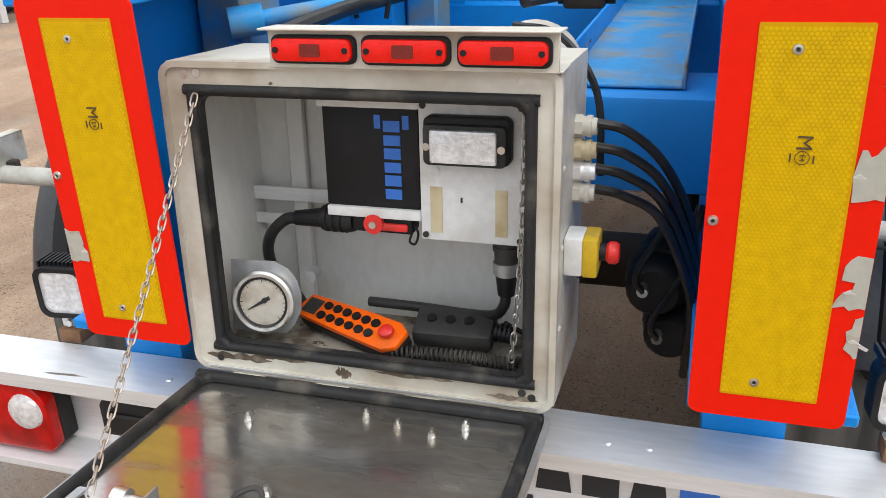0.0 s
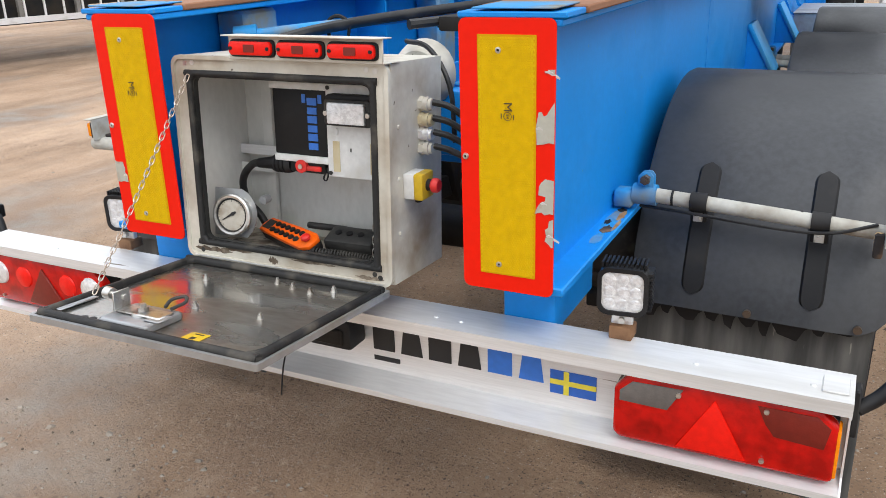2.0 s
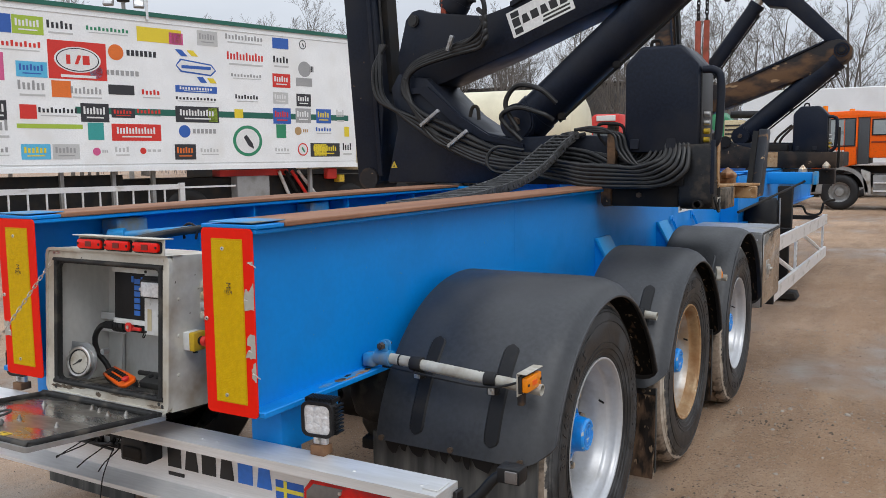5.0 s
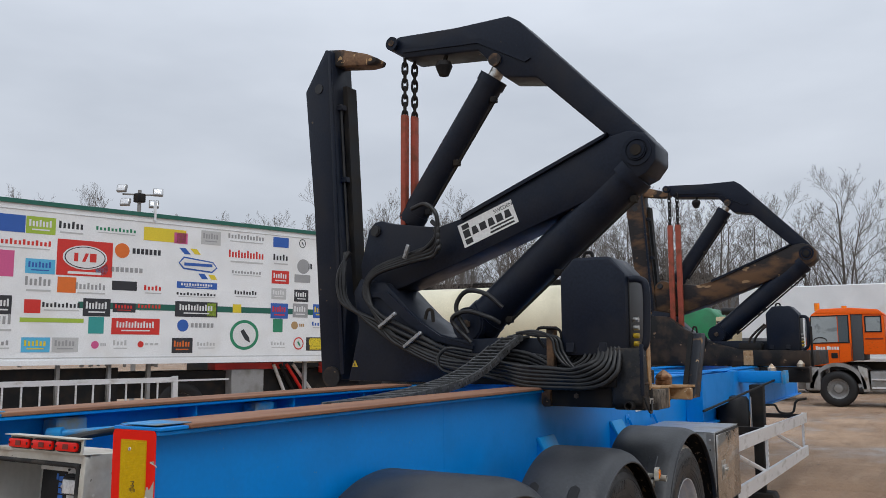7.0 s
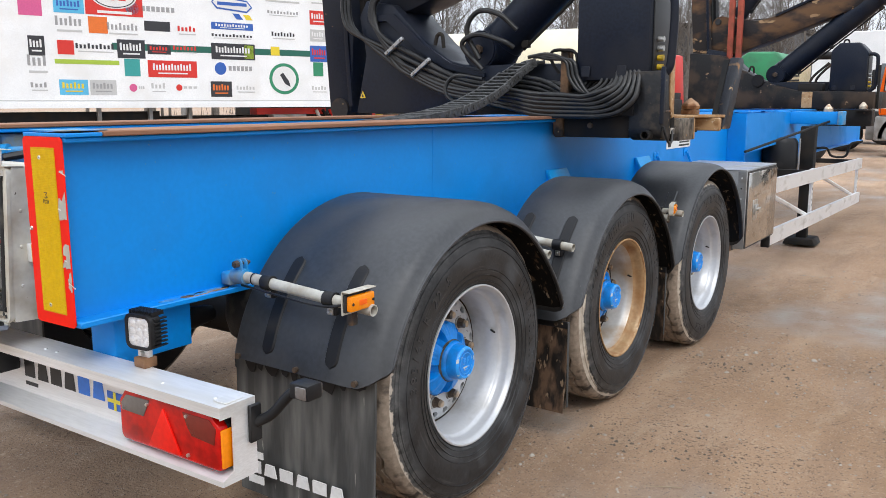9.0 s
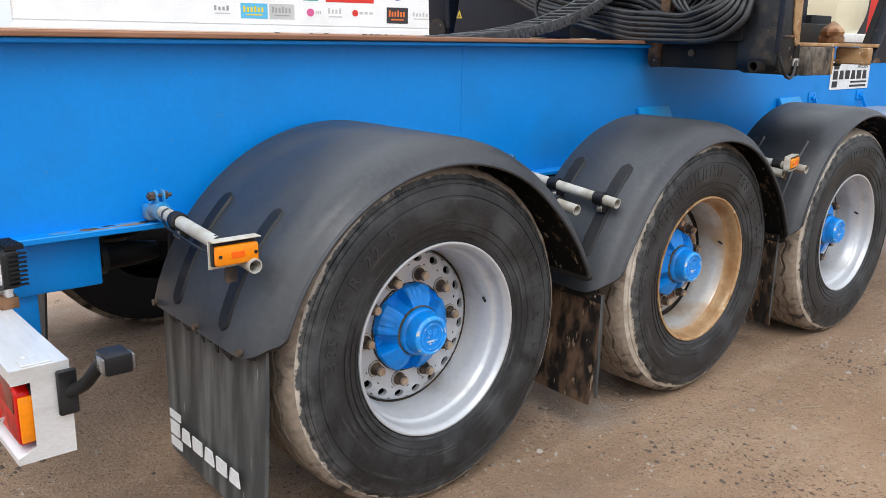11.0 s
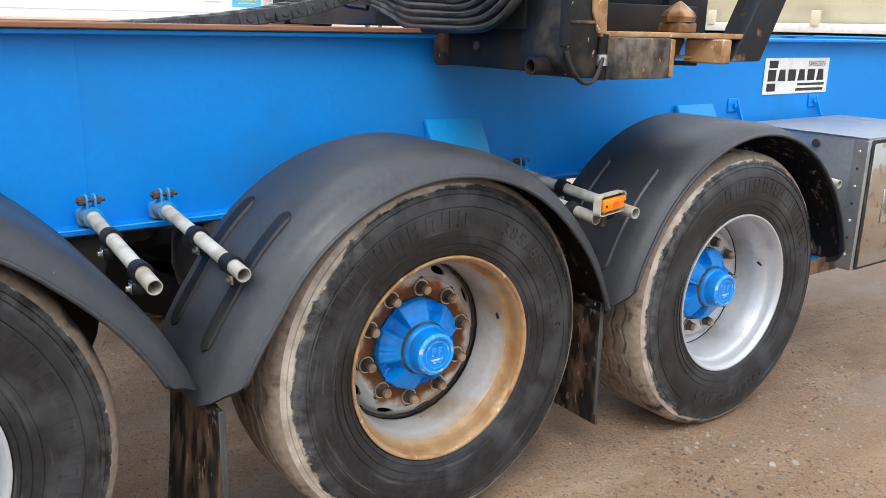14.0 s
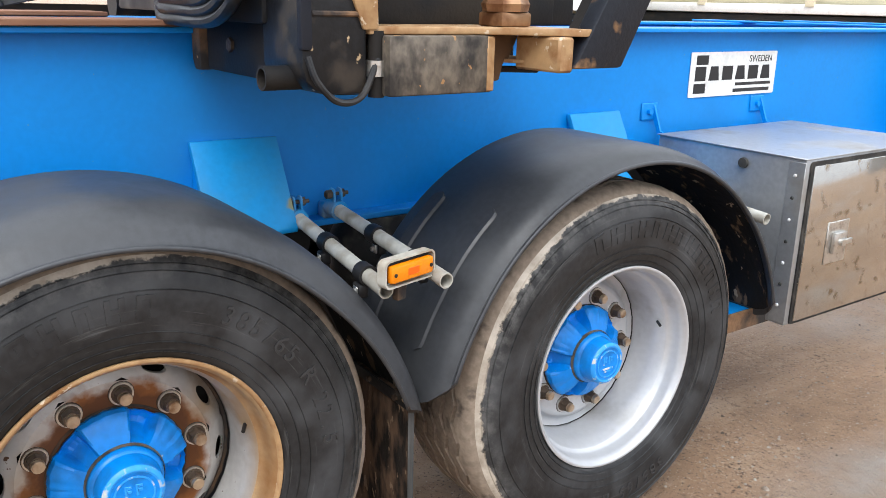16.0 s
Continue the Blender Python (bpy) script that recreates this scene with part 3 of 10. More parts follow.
# ---- trailer chassis ----
TRAILER = thing("container_trailer", (0, 4.0, 0.84), "blue sideloader trailer chassis with two deep steel beams", "trailer")


CX = 0.025                                # middle of the two beams


def i_beam(side):
    """A deep welded beam: side +1 or -1; rear end at y 0.55."""
    def bx(x0, x1, y0, y1, z0, z1, bev=0.003, bm=None):
        a, b = CX + side * (x0 - CX), CX + side * (x1 - CX)
        return box((min(a, b), y0, z0), (max(a, b), y1, z1), bev, 1, bm)
    bm = bmesh.new()
    bx(0.535, 0.555, 0.552, 14.0, 0.85, 1.35, 0, bm)
    bx(0.405, 0.612, 0.552, 14.0, 0.832, 0.85, 0.003, bm)
    bx(0.405, 0.603, 0.552, 14.0, 1.342, 1.356, 0.003, bm)
    beam = part("main_beam", bm, BLUE, TRAILER)
    part("flange_top_plate", bx(0.40, 0.618, 0.66, 3.45, 1.357, 1.372), TOP_RUST, beam, "brown rusted steel strip on the beam top")
    part("end_cap", bx(0.402, 0.612, 0.549, 0.659, 1.357, 1.368, 0.002), BLUE, beam)
    part("cap_plate", bx(0.43, 0.59, 0.552, 0.69, 1.3725, 1.3755, 0.001), BLUE_OLD, beam)
    for y in (1.62, 2.31, 2.95, 3.9, 5.2, 6.4):
        part("web_stiffener", bx(0.42, 0.535, y - 0.005, y + 0.005, 0.852, 1.34, 0), BLUE, beam)
    for y in (0.98, 2.1):
        part("inner_post", bx(0.43, 0.53, y - 0.07, y + 0.07, 0.852, 1.335, 0.01), BLUE_OLD, beam, "faded grey-blue inner post")
    part("web_seam", bx(0.5548, 0.5562, 2.312, 2.316, 0.86, 1.335, 0), BLUE, beam)
    return beam


BEAM_R = i_beam(1)
i_beam(-1)
# worn paint on the lower flange before the first mudguard tube
rnd = random.Random(12)
for x, y, lx, ly, m in ((0.583, 1.00, 0.026, 0.10, BLUE_OLD), (0.590, 0.93, 0.016, 0.035, RUSTY), (0.596, 1.045, 0.012, 0.045, RUST_EDGE), (0.578, 0.985, 0.010, 0.022, SHADE), (0.588, 0.86, 0.014, 0.05, BLUE_OLD), (0.585, 1.085, 0.014, 0.020, SHADE), (0.604, 0.97, 0.006, 0.055, RUST_EDGE)):
    ring = [(x + lx * math.cos(a) * rnd.uniform(0.55, 1.0), y + ly * math.sin(a) * rnd.uniform(0.55, 1.0)) for a in (2 * math.pi * q / 15 for q in range(15))]
    h = 0.8506 + 0.0002 * (m is not BLUE_OLD)
    part("worn_patch", prism(ring, 0.8495, h, "z"), m, BEAM_R, "worn rusty patch of paint", smooth=0)
for y in (1.25, 2.35, 3.6, 5.0, 6.5, 8.0, 9.5, 11.0, 12.5):
    part("cross_member", box((-0.535, y - 0.05, 0.9), (0.535, y + 0.05, 1.12), 0.004, 1), BLUE, TRAILER)
# low cross tube seen behind the control box, and the lower rear frame
part("rear_cross_beam", box((-0.485, 0.95, 0.985), (0.535, 1.13, 1.15), 0.012), BLUE, TRAILER)
CHUTE = part("sloping_tray", box((0.165, 1.0, 1.152), (0.36, 2.3, 1.158), 0.002, 1), BLUE_OLD, TRAILER, "faded dusty blue tray")
part("tray_flange", box((0.158, 1.0, 1.152), (0.165, 2.3, 1.205), 0.002, 1), BLUE, CHUTE)
part("tray_flange", box((0.36, 1.0, 1.152), (0.366, 2.3, 1.20), 0.002, 1), BLUE_OLD, CHUTE)
for i in range(6):
    part("flange_slot", box((0.1655, 1.06 + i * 0.05, 1.172), (0.1662, 1.085 + i * 0.05, 1.178)), RUSTY, CHUTE)
for s in (1, -1):
    xm = CX + s * 0.51
    part("bumper_post", box((xm - 0.105, 0.692, 0.68), (xm + 0.015, 0.97, 0.834), 0.006), BLUE, TRAILER)
    part("bumper_arm", box((xm - 0.09, 0.692, 0.53), (xm, 0.80, 0.70), 0.006), BLUE, TRAILER)


# ---- reflective rear panels ----
def rear_panel(x0, x1, z0, z1, y):
    t = thing("reflective_panel", ((x0 + x1) / 2, y, z0), "red and yellow reflective rear marker panel, edge film torn", "marker panel", "rear marker panels")
    part("back_plate", prism(rounded(x0, z0, x1, z1, 0.014), y, y + 0.004), RED_REFL, t, "red film on aluminium plate", smooth=30)
    w, h = x1 - x0, z1 - z0
    part("yellow_field", prism(rounded(x0 + 0.20 * w, z0 + 0.065 * h, x1 - 0.19 * w, z1 - 0.055 * h, 0.002), y - 0.0012, y), YELLOW_REFL, t, "honeycomb yellow reflective field", smooth=0)
    for fx, fz in ((0.42, 0.892), (0.41, 0.105), (0.05, 0.51)):
        b = lathe([(y, 0.0068), (y - 0.0030, 0.0055), (y - 0.0034, 0.0030), (y - 0.0018, 0.0022), (y - 0.0018, 0.0)], (x0 + fx * w, 0, z0 + fz * h), "y", 16)
        rv = part("rivet", b, CHROME, t)
        part("rivet_hole", cyl((x0 + fx * w, y - 0.0022, z0 + fz * h), (x0 + fx * w, y - 0.0019, z0 + fz * h), 0.0021, seg=10), INK, rv)
    return t


PANEL_R = rear_panel(0.406, 0.594, 0.832, 1.358, 0.545)
PANEL_L = rear_panel(-0.527, -0.338, 0.832, 1.358, 0.545)


# ---- aluminium bumper ----
def bumper():
    t = thing("rear_bumper", (0, 0.62, 0.5), "aluminium channel rear underrun bumper with cut-out lettering", "bumper")
    x0, x1 = -1.19, 1.135
    prof = [(0.574, 0.680), (0.574, 0.708), (0.690, 0.708), (0.690, 0.50), (0.574, 0.50), (0.574, 0.514), (0.606, 0.522), (0.646, 0.530), (0.652, 0.560), (0.652, 0.685), (0.640, 0.695), (0.581, 0.695), (0.579, 0.680)]
    part("channel", prism(prof, x0, x1, "x"), ALU, t, smooth=20)
    for a, b in ((x0 - 0.004, x0), (x1, x1 + 0.004)):
        part("end_plate", prism([(0.574, 0.50), (0.69, 0.50), (0.69, 0.708), (0.574, 0.708), (0.574, 0.676), (0.612, 0.676), (0.612, 0.532), (0.574, 0.514)], a, b, "x"), ALU, t)
    return t


BUMPER = bumper()


# ---- control box ----
def control_box():
    t = thing("control_box", (-0.06, 0.68, 0.79), "open cream steel control cabinet with folded-down door", "cabinet")
    x0, x1, z0, z1 = -0.34, 0.226, 0.79, 1.263
    yf, yb = 0.575, 0.80
    tilt = Matrix.Translation((0, yf, z0)) @ Matrix.Rotation(radians(-3.5), 4, "X") @ Matrix.Translation((0, -yf, -z0))
    def put(name, bm, m, par, label="", smooth=40):
        bmesh.ops.transform(bm, matrix=tilt, verts=bm.verts)
        return part(name, bm, m, par, label, smooth)
    th = 0.004
    body = put("shell", box((x0, yb - th, z0), (x1, yb, z1), 0.0), CREAM, t)
    for lo, hi in (((x0, yf, z0), (x0 + th, yb - th, z1)), ((x1 - th, yf, z0), (x1, yb - th, z1)),
                   ((x0 + th, yf, z1 - th), (x1 - th, yb - th, z1)), ((x0 + th, yf, z0), (x1 - th, yb - th, z0 + th))):
        put("side_sheet", box(lo, hi), CREAM, body)
    put("front_frame", ring_plate(rounded(x0, z0, x1, z1, 0.022), rounded(x0 + 0.042, z0 + 0.035, x1 - 0.034, z1 - 0.035, 0.02), yf - 0.012, yf), CREAM, t, "chipped cream front frame")
    put("frame_lip", ring_plate(rounded(x0 - 0.003, z0 - 0.003, x1 + 0.003, z1 + 0.003, 0.024), rounded(x0 + 0.006, z0 + 0.006, x1 - 0.006, z1 - 0.006, 0.018), yf - 0.018, yf - 0.008), CREAM, t)
    seal = [(px, yf - 0.012, pz) for px, pz in rounded(x0 + 0.044, z0 + 0.037, x1 - 0.036, z1 - 0.037, 0.022, 5)]
    put("rubber_seal", sweep(seal, 0.0078, 10, steps=4, closed=True), RUBBER, t, "black rubber door seal", 60)
    put("seal_lip", ring_plate(rounded(x0 + 0.047, z0 + 0.040, x1 - 0.039, z1 - 0.040, 0.02), rounded(x0 + 0.053, z0 + 0.046, x1 - 0.045, z1 - 0.046, 0.018), yf - 0.010, yf + 0.004), RUBBER, t)
    i0, i1 = x0 + 0.012, x1 - 0.012
    for lo, hi in (((i0, yb - 0.010, z0 + 0.010), (i1, yb - 0.006, z1 - 0.010)), ((i0, yf, z0 + 0.01), (i0 + 0.003, yb - 0.01, z1 - 0.01)),
                   ((i1 - 0.003, yf, z0 + 0.01), (i1, yb - 0.01, z1 - 0.01)), ((i0, yf, z0 + 0.008), (i1, yb - 0.01, z0 + 0.012)), ((i0, yf, z1 - 0.012), (i1, yb - 0.01, z1 - 0.008))):
        put("lining", box(lo, hi), INNER_DIRTY if hi[2] < z0 + 0.05 else INNER, body)
    # dirt caught along the lower frame and at the foot of the sides
    rnd = random.Random(21)
    for u0, u1, zc, h in ((x0 + 0.015, x0 + 0.13, 0.020, 0.010), (x0 + 0.10, x0 + 0.19, 0.027, 0.006), (x0 + 0.235, x0 + 0.262, 0.016, 0.013), (x0 + 0.30, x0 + 0.42, 0.026, 0.005), (x0 + 0.47, x0 + 0.545, 0.012, 0.006)):
        top, low = [], []
        for q in range(13):
            f = q / 12
            e = math.sin(math.pi * f) ** 0.5
            top.append((u0 + (u1 - u0) * f, z0 + zc + h * e * rnd.uniform(0.25, 1.0)))
            low.append((u0 + (u1 - u0) * f + 0.0004, z0 + zc - h * e * rnd.uniform(0.25, 0.9) - 0.0004))
        put("oil_stain", prism(low + top[::-1], yf - 0.0125, yf - 0.0119), STAIN, t, "dark brown dirt stain", 0)
    put("lip_line", box((x0 + 0.02, yf - 0.0200, z0 + 0.002), (x1 - 0.02, yf - 0.0182, z0 + 0.0045)), ALU, t, "bare bright edge of the lower lip")
    return t, put


CBOX, cput = control_box()


def box_door():
    t = thing("cabinet_door", (-0.09, 0.37, 0.765), "stainless cabinet door folded down flat, scratched and dirty", "door")
    m = Matrix.Translation((-0.052, 0.553, 0.786)) @ Matrix.Rotation(radians(0.6), 4, "Z") @ Matrix.Rotation(radians(-5.6), 4, "X") @ Matrix.Diagonal((0.955, 1.13, 1, 1)) @ Matrix.Translation((0.062, -0.572, -0.772))
    def put(name, bm, ma, par, label="", smooth=40):
        bmesh.ops.transform(bm, matrix=m, verts=bm.verts)
        return part(name, bm, ma, par, label, smooth)
    x0, x1, y0, y1, z = -0.352, 0.228, 0.164, 0.572, 0.768
    put("sheet", prism(rounded(x0 + 0.004, y0 + 0.004, x1 - 0.004, y1 - 0.004, 0.018), z - 0.004, z, "z"), STEEL_DOOR, t, smooth=30)
    put("rim", ring_plate(rounded(x0, y0, x1, y1, 0.007), rounded(x0 + 0.007, y0 + 0.007, x1 - 0.007, y1 - 0.007, 0.005), z - 0.010, z + 0.003, "z"), ALU_DARK, t)
    seal = [(px + 0.003 * math.sin(px * 23 + py * 9), py + 0.003 * math.sin(px * 31), z + 0.006 + 0.002 * math.sin(px * 40 + py * 25)) for px, py in rounded(x0 + 0.017, y0 + 0.017, x1 - 0.017, y1 - 0.017, 0.03, 5)]
    put("rubber_seal", sweep(seal, 0.0090, 10, steps=5, closed=True), RUBBER, t, "perished black rubber seal", 60)
    put("seal_channel", ring_plate(rounded(x0 + 0.009, y0 + 0.009, x1 - 0.009, y1 - 0.009, 0.014), rounded(x0 + 0.013, y0 + 0.013, x1 - 0.013, y1 - 0.013, 0.012), z, z + 0.008, "z"), DARK_GREY, t)
    return t, put


DOOR, dput = box_door()


# ---- wheels ----
WHEELS = ((1.698, 0.527), (3.050, 0.509), (4.321, 0.479))
TYRE_R = 0.507


def arc_basis(side, y, z, x, r, a):
    """Where a mark on the sidewall stands: its middle, the way of reading and the way out."""
    c, s = math.cos(a), math.sin(a)
    return Vector((side * x, y + r * c, z + r * s)), Vector((0, side * s, -side * c)), Vector((0, c, s))


def arc_blocks(tyre, rubber, side, y, z, x, r, h, first, count, step):
    """A moulded name as plain raised bars along an arc."""
    for i in range(count):
        o, U, V = arc_basis(side, y, z, x, r, radians(first - step * i))
        N = U.cross(V)
        w = r * radians(step) * (0.30 if i % 3 == 1 else 0.36)
        bm = bmesh.new()
        for u0, u1, v0, v1 in ((-w, -w * 0.45, 0, h), (w * 0.35, w * 0.9, 0, h), (-w * 0.45, w * 0.35, h * (0.38 if i % 2 else 0.8), h * (0.58 if i % 2 else 1.0))):
            vs = [[bm.verts.new(o + U * u + V * v + N * k) for u, v in ((u0, v0), (u1, v0), (u1, v1), (u0, v1))] for k in (-0.004, 0.0007)]
            bm.faces.new(vs[1])
            for k in range(4):
                bm.faces.new((vs[0][k], vs[0][(k + 1) % 4], vs[1][(k + 1) % 4], vs[1][k]))
        part("moulded_bar", bm, rubber, tyre, smooth=0)


def arc_text(text, tyre, side, y, z, x, r, h, first, step):
    for i, ch in enumerate(text):
        if ch == " ":
            continue
        o, U, V = arc_basis(side, y, z, x, r, radians(first - step * i))
        cu = bpy.data.curves.new("size_character", "FONT")
        cu.body, cu.size, cu.extrude, cu.align_x = ch, h * 1.38, 0.0016, "CENTER"
        ob = new("size_character", cu)
        ob.parent = tyre
        m = Matrix((U, V, U.cross(V))).transposed().to_4x4()
        m.translation = o - ORIGIN[tyre]
        ob.matrix_local = m
        cu.materials.append(TYRE_MARK)
        ORIGIN[ob] = ORIGIN[tyre]


def holed_ring(slope, r0, r1, count, rc, across, along, depth, side, y, z, turn=0.0):
    """A disc ring pierced by oval hand holes; slope gives its place along the axle for a radius."""
    bm = bmesh.new()
    n = 28
    step = 2 * math.pi / count

    def at(r, a, back=0.0):
        return bm.verts.new((side * (slope(r) - back), y + r * math.cos(a), z + r * math.sin(a)))
    for i in range(count):
        mid = step * (i + 0.5) + turn
        hw, lo, hi = step / 2, rc - r0, r1 - rc
        outer, inner, deep = [], [], []
        for k in range(n):
            q = 2 * math.pi * k / n
            c, s = math.cos(q), math.sin(q)
            # where this direction leaves the sector, in shares of its half width and height
            f = 1 / max(abs(c), abs(s))
            outer.append(at(rc + (hi if s > 0 else lo) * s * f, mid + hw * c * f))
            inner.append(at(rc + across * s, mid + along * c / rc))
            deep.append(at(rc + across * s * 0.96, mid + along * c * 0.96 / rc, depth))
        for k in range(n):
            j = (k + 1) % n
            bm.faces.new((outer[k], outer[j], inner[j], inner[k]))
            bm.faces.new((inner[k], inner[j], deep[j], deep[k]))
    bmesh.ops.remove_doubles(bm, verts=bm.verts, dist=0.0004)
    return bm


def wheel(y, z, side, rim_mat, lip_mat, label, rubber=None, marks=None, bead_mat=None, turn=0.0, holes=10):
    rubber = rubber or TYRE_BACK
    t = thing("wheel", (side * 1.0, y, z), label, "wheel", "trailer wheels")
    c = (0, y, z)

    def sx(profile):
        return [(side * d, r) for d, r in profile]
    R = TYRE_R
    side_prof = [(1.156, 0.283), (1.169, 0.294), (1.176, 0.312), (1.183, 0.345), (1.187, 0.38), (1.186, 0.41), (1.181, 0.438), (1.172, 0.462), (1.160, 0.482)]
    tread = [(1.160, 0.482), (1.152, 0.494), (1.140, 0.502)]
    for gx in (1.106, 1.058, 1.010, 0.962, 0.914):
        tread += [(gx + 0.007, R), (gx + 0.005, R - 0.013), (gx - 0.005, R - 0.013), (gx - 0.007, R)]
    tread += [(0.872, 0.503), (0.862, 0.496), (0.852, 0.480)]
    inner = [(0.852, 0.480), (0.832, 0.42), (0.828, 0.36), (0.842, 0.28)]
    tyre = part("tyre", lathe(sx(side_prof), c, seg=128), rubber, t, "worn black tyre sidewall", 60)
    bm = lathe(sx(tread), c, seg=180)
    for k, v in enumerate(bm.verts):
        # the grooves run in a zigzag, and the shoulder is nibbled
        i = k % len(tread)
        if 3 <= i < len(tread) - 3:
            v.co.x += 0.0065 * (abs((k // len(tread)) % 6 - 3) - 1.5)
        elif i < 3:
            v.co.x += side * 0.004 * i * noise.noise((k // len(tread) * 0.31, y * 3, i))
    part("tread", bm, TREAD, tyre, "grooved tread with dried mud", 30)
    part("inner_sidewall", lathe(sx(inner), c, seg=48), TYRE_BACK, tyre, "", 60)
    # raised rings on the sidewall
    for r, w, x in ((0.468, 0.0014, 1.1695), (0.456, 0.0012, 1.1755), (0.424, 0.0010, 1.1845), (0.345, 0.0012, 1.1835), (0.324, 0.0013, 1.1795), (0.304, 0.0016, 1.1735)):
        part("sidewall_ring", lathe(sx([(x - 0.002, r - w), (x + 0.0016, r), (x - 0.002, r + w)]), c, seg=128), rubber, tyre)
    if marks:
        arc_blocks(tyre, rubber, side, y, z, 1.1872, 0.372, 0.044, *marks[0])
        arc_text("385/65 R 22.5", tyre, side, y, z, 1.1872, 0.374, 0.037, marks[1], 4.8)
    # rolled flange, bead seat, drop well
    part("rim_bead", lathe(sx([(1.166, 0.2795), (1.160, 0.2745), (1.148, 0.2715), (1.128, 0.2690), (1.120, 0.2650), (1.114, 0.2590)]), c, seg=96), bead_mat or rim_mat, t, "", 50)
    rim = part("rim", lathe(sx([(1.114, 0.2590), (1.106, 0.2545), (1.094, 0.2520), (1.086, 0.2475), (1.060, 0.2445), (1.020, 0.2425), (0.985, 0.2415), (0.955, 0.2410)]), c, seg=96), rim_mat, t, "", 40)
    part("rim_flange", lathe(sx([(1.158, 0.2850), (1.166, 0.2895), (1.171, 0.2890), (1.1725, 0.2850), (1.170, 0.2805), (1.164, 0.2785)]), c, seg=96), lip_mat, rim, "", 60)
    # dark sheet added behind the disc in place of the shaded wheel inside
    part("back_plate", lathe(sx([(1.0, 0.2405), (0.95, 0.2405), (0.95, 0.0)]), c, seg=32), SHADE, t)
    face = 1.018
    if holes == 20:
        # flat disc with a row of oval holes along its edge
        def slope(r):
            return face - 0.30 * max(0.0, r - 0.212)
        part("rim_disc", holed_ring(slope, 0.190, 0.229, holes, 0.2115, 0.0118, 0.0165, 0.014, side, y, z), rim_mat, rim, "", 30)
        part("disc_edge", lathe(sx([(slope(0.229), 0.229), (1.009, 0.234), (1.000, 0.2375), (0.990, 0.2385)]), c, seg=96), rim_mat, rim, "", 40)
        part("disc_joint", lathe(sx([(1.008, 0.2420), (1.0035, 0.2395), (1.004, 0.2372)]), c, seg=96), GRIME, rim, "grimy joint line")
    elif holes:
        # bolt face that falls away into the wheel, with slots in the slope
        def slope(r):
            f = max(0.0, r - 0.190)
            return face - 0.35 * f - 11.0 * f * f
        part("rim_disc", holed_ring(slope, 0.190, 0.2345, holes, 0.2150, 0.0105, 0.0270, 0.010, side, y, z, 0.2), rim_mat, rim, "", 40)
        part("disc_joint", lathe(sx([(0.992, 0.2418), (0.984, 0.2380), (0.982, 0.2345)]), c, seg=96), GRIME, rim, "grimy joint line")
    else:
        # smooth disc with a pressed step
        prof = [(face, 0.190), (1.016, 0.199), (1.009, 0.206), (0.998, 0.211), (0.992, 0.217), (0.991, 0.227), (0.994, 0.236), (0.996, 0.2420)]
        part("rim_disc", lathe(sx(prof), c, seg=96), rim_mat, rim, "", 40)
    part("bolt_face", lathe(sx([(face, 0.190), (face, 0.125)]), c, seg=96), rim_mat, rim, "", 40)
    part("hub_gap", lathe(sx([(face + 0.0006, 0.1385), (face + 0.0022, 0.1365), (face + 0.0030, 0.1340)]), c, seg=60), GRIME, rim, "dirty edge round the hub")
    # hub: five broad webs fan out from the cap to a thin flange, with hollows between them
    ns = 150
    bm, rings = bmesh.new(), []
    for d, r, drop in ((1.020, 0.1350, 0.0), (1.030, 0.1365, 0.002), (1.042, 0.1330, 0.014), (1.050, 0.124, 0.024), (1.056, 0.113, 0.031), (1.061, 0.101, 0.033), (1.065, 0.090, 0.027), (1.068, 0.080, 0.012), (1.069, 0.072, 0.0)):
        ring = []
        for k in range(ns):
            a = 2 * math.pi * k / ns + turn
            f = (k % (ns // 5)) / (ns // 5)
            low = min(1.0, max(0.0, (0.5 - abs(f - 0.5) - 0.30 + 0.5 * (r - 0.10)) / 0.055))
            nick = noise.noise((math.cos(a) * 9, math.sin(a) * 9, y + 2.0)) if r > 0.11 else 0.0
            rr = r + 0.0035 * nick - 0.005 * low * (1 if r > 0.125 else 0)
            crease = 0.0032 * noise.noise((math.cos(a) * 16, math.sin(a) * 16, y)) if r > 0.095 else 0.0
            ring.append(bm.verts.new((side * (d - 1.35 * drop * low + crease), y + rr * math.cos(a), z + rr * math.sin(a))))
        rings.append(ring)
    for A, B in zip(rings, rings[1:]):
        for k in range(ns):
            bm.faces.new((A[k], A[(k + 1) % ns], B[(k + 1) % ns], B[k]))
    hub = part("hub", bm, BLUE_HUB, t, "bright blue painted hub with raised webs", 24)
    part("hub_cap", lathe(sx([(1.058, 0.0745), (1.078, 0.0735), (1.085, 0.0700), (1.088, 0.0655), (1.116, 0.0620), (1.126, 0.0600), (1.1315, 0.0560), (1.1330, 0.0510), (1.1318, 0.0470), (1.1318, 0.0)]), c, seg=44), BLUE_HUB, hub, "blue hub cap with worn rim", 40)
    part("cap_ring", lathe(sx([(1.062, 0.0745), (1.0675, 0.0785), (1.075, 0.0755)]), c, seg=44), GREY_BROWN, hub, "bare brown sealing ring")
    part("cap_edge", lathe(sx([(1.1268, 0.0600), (1.1322, 0.0562), (1.1338, 0.0515), (1.1322, 0.0475)]), c, seg=44), BLUE_RUB, hub, "rubbed paint edge")
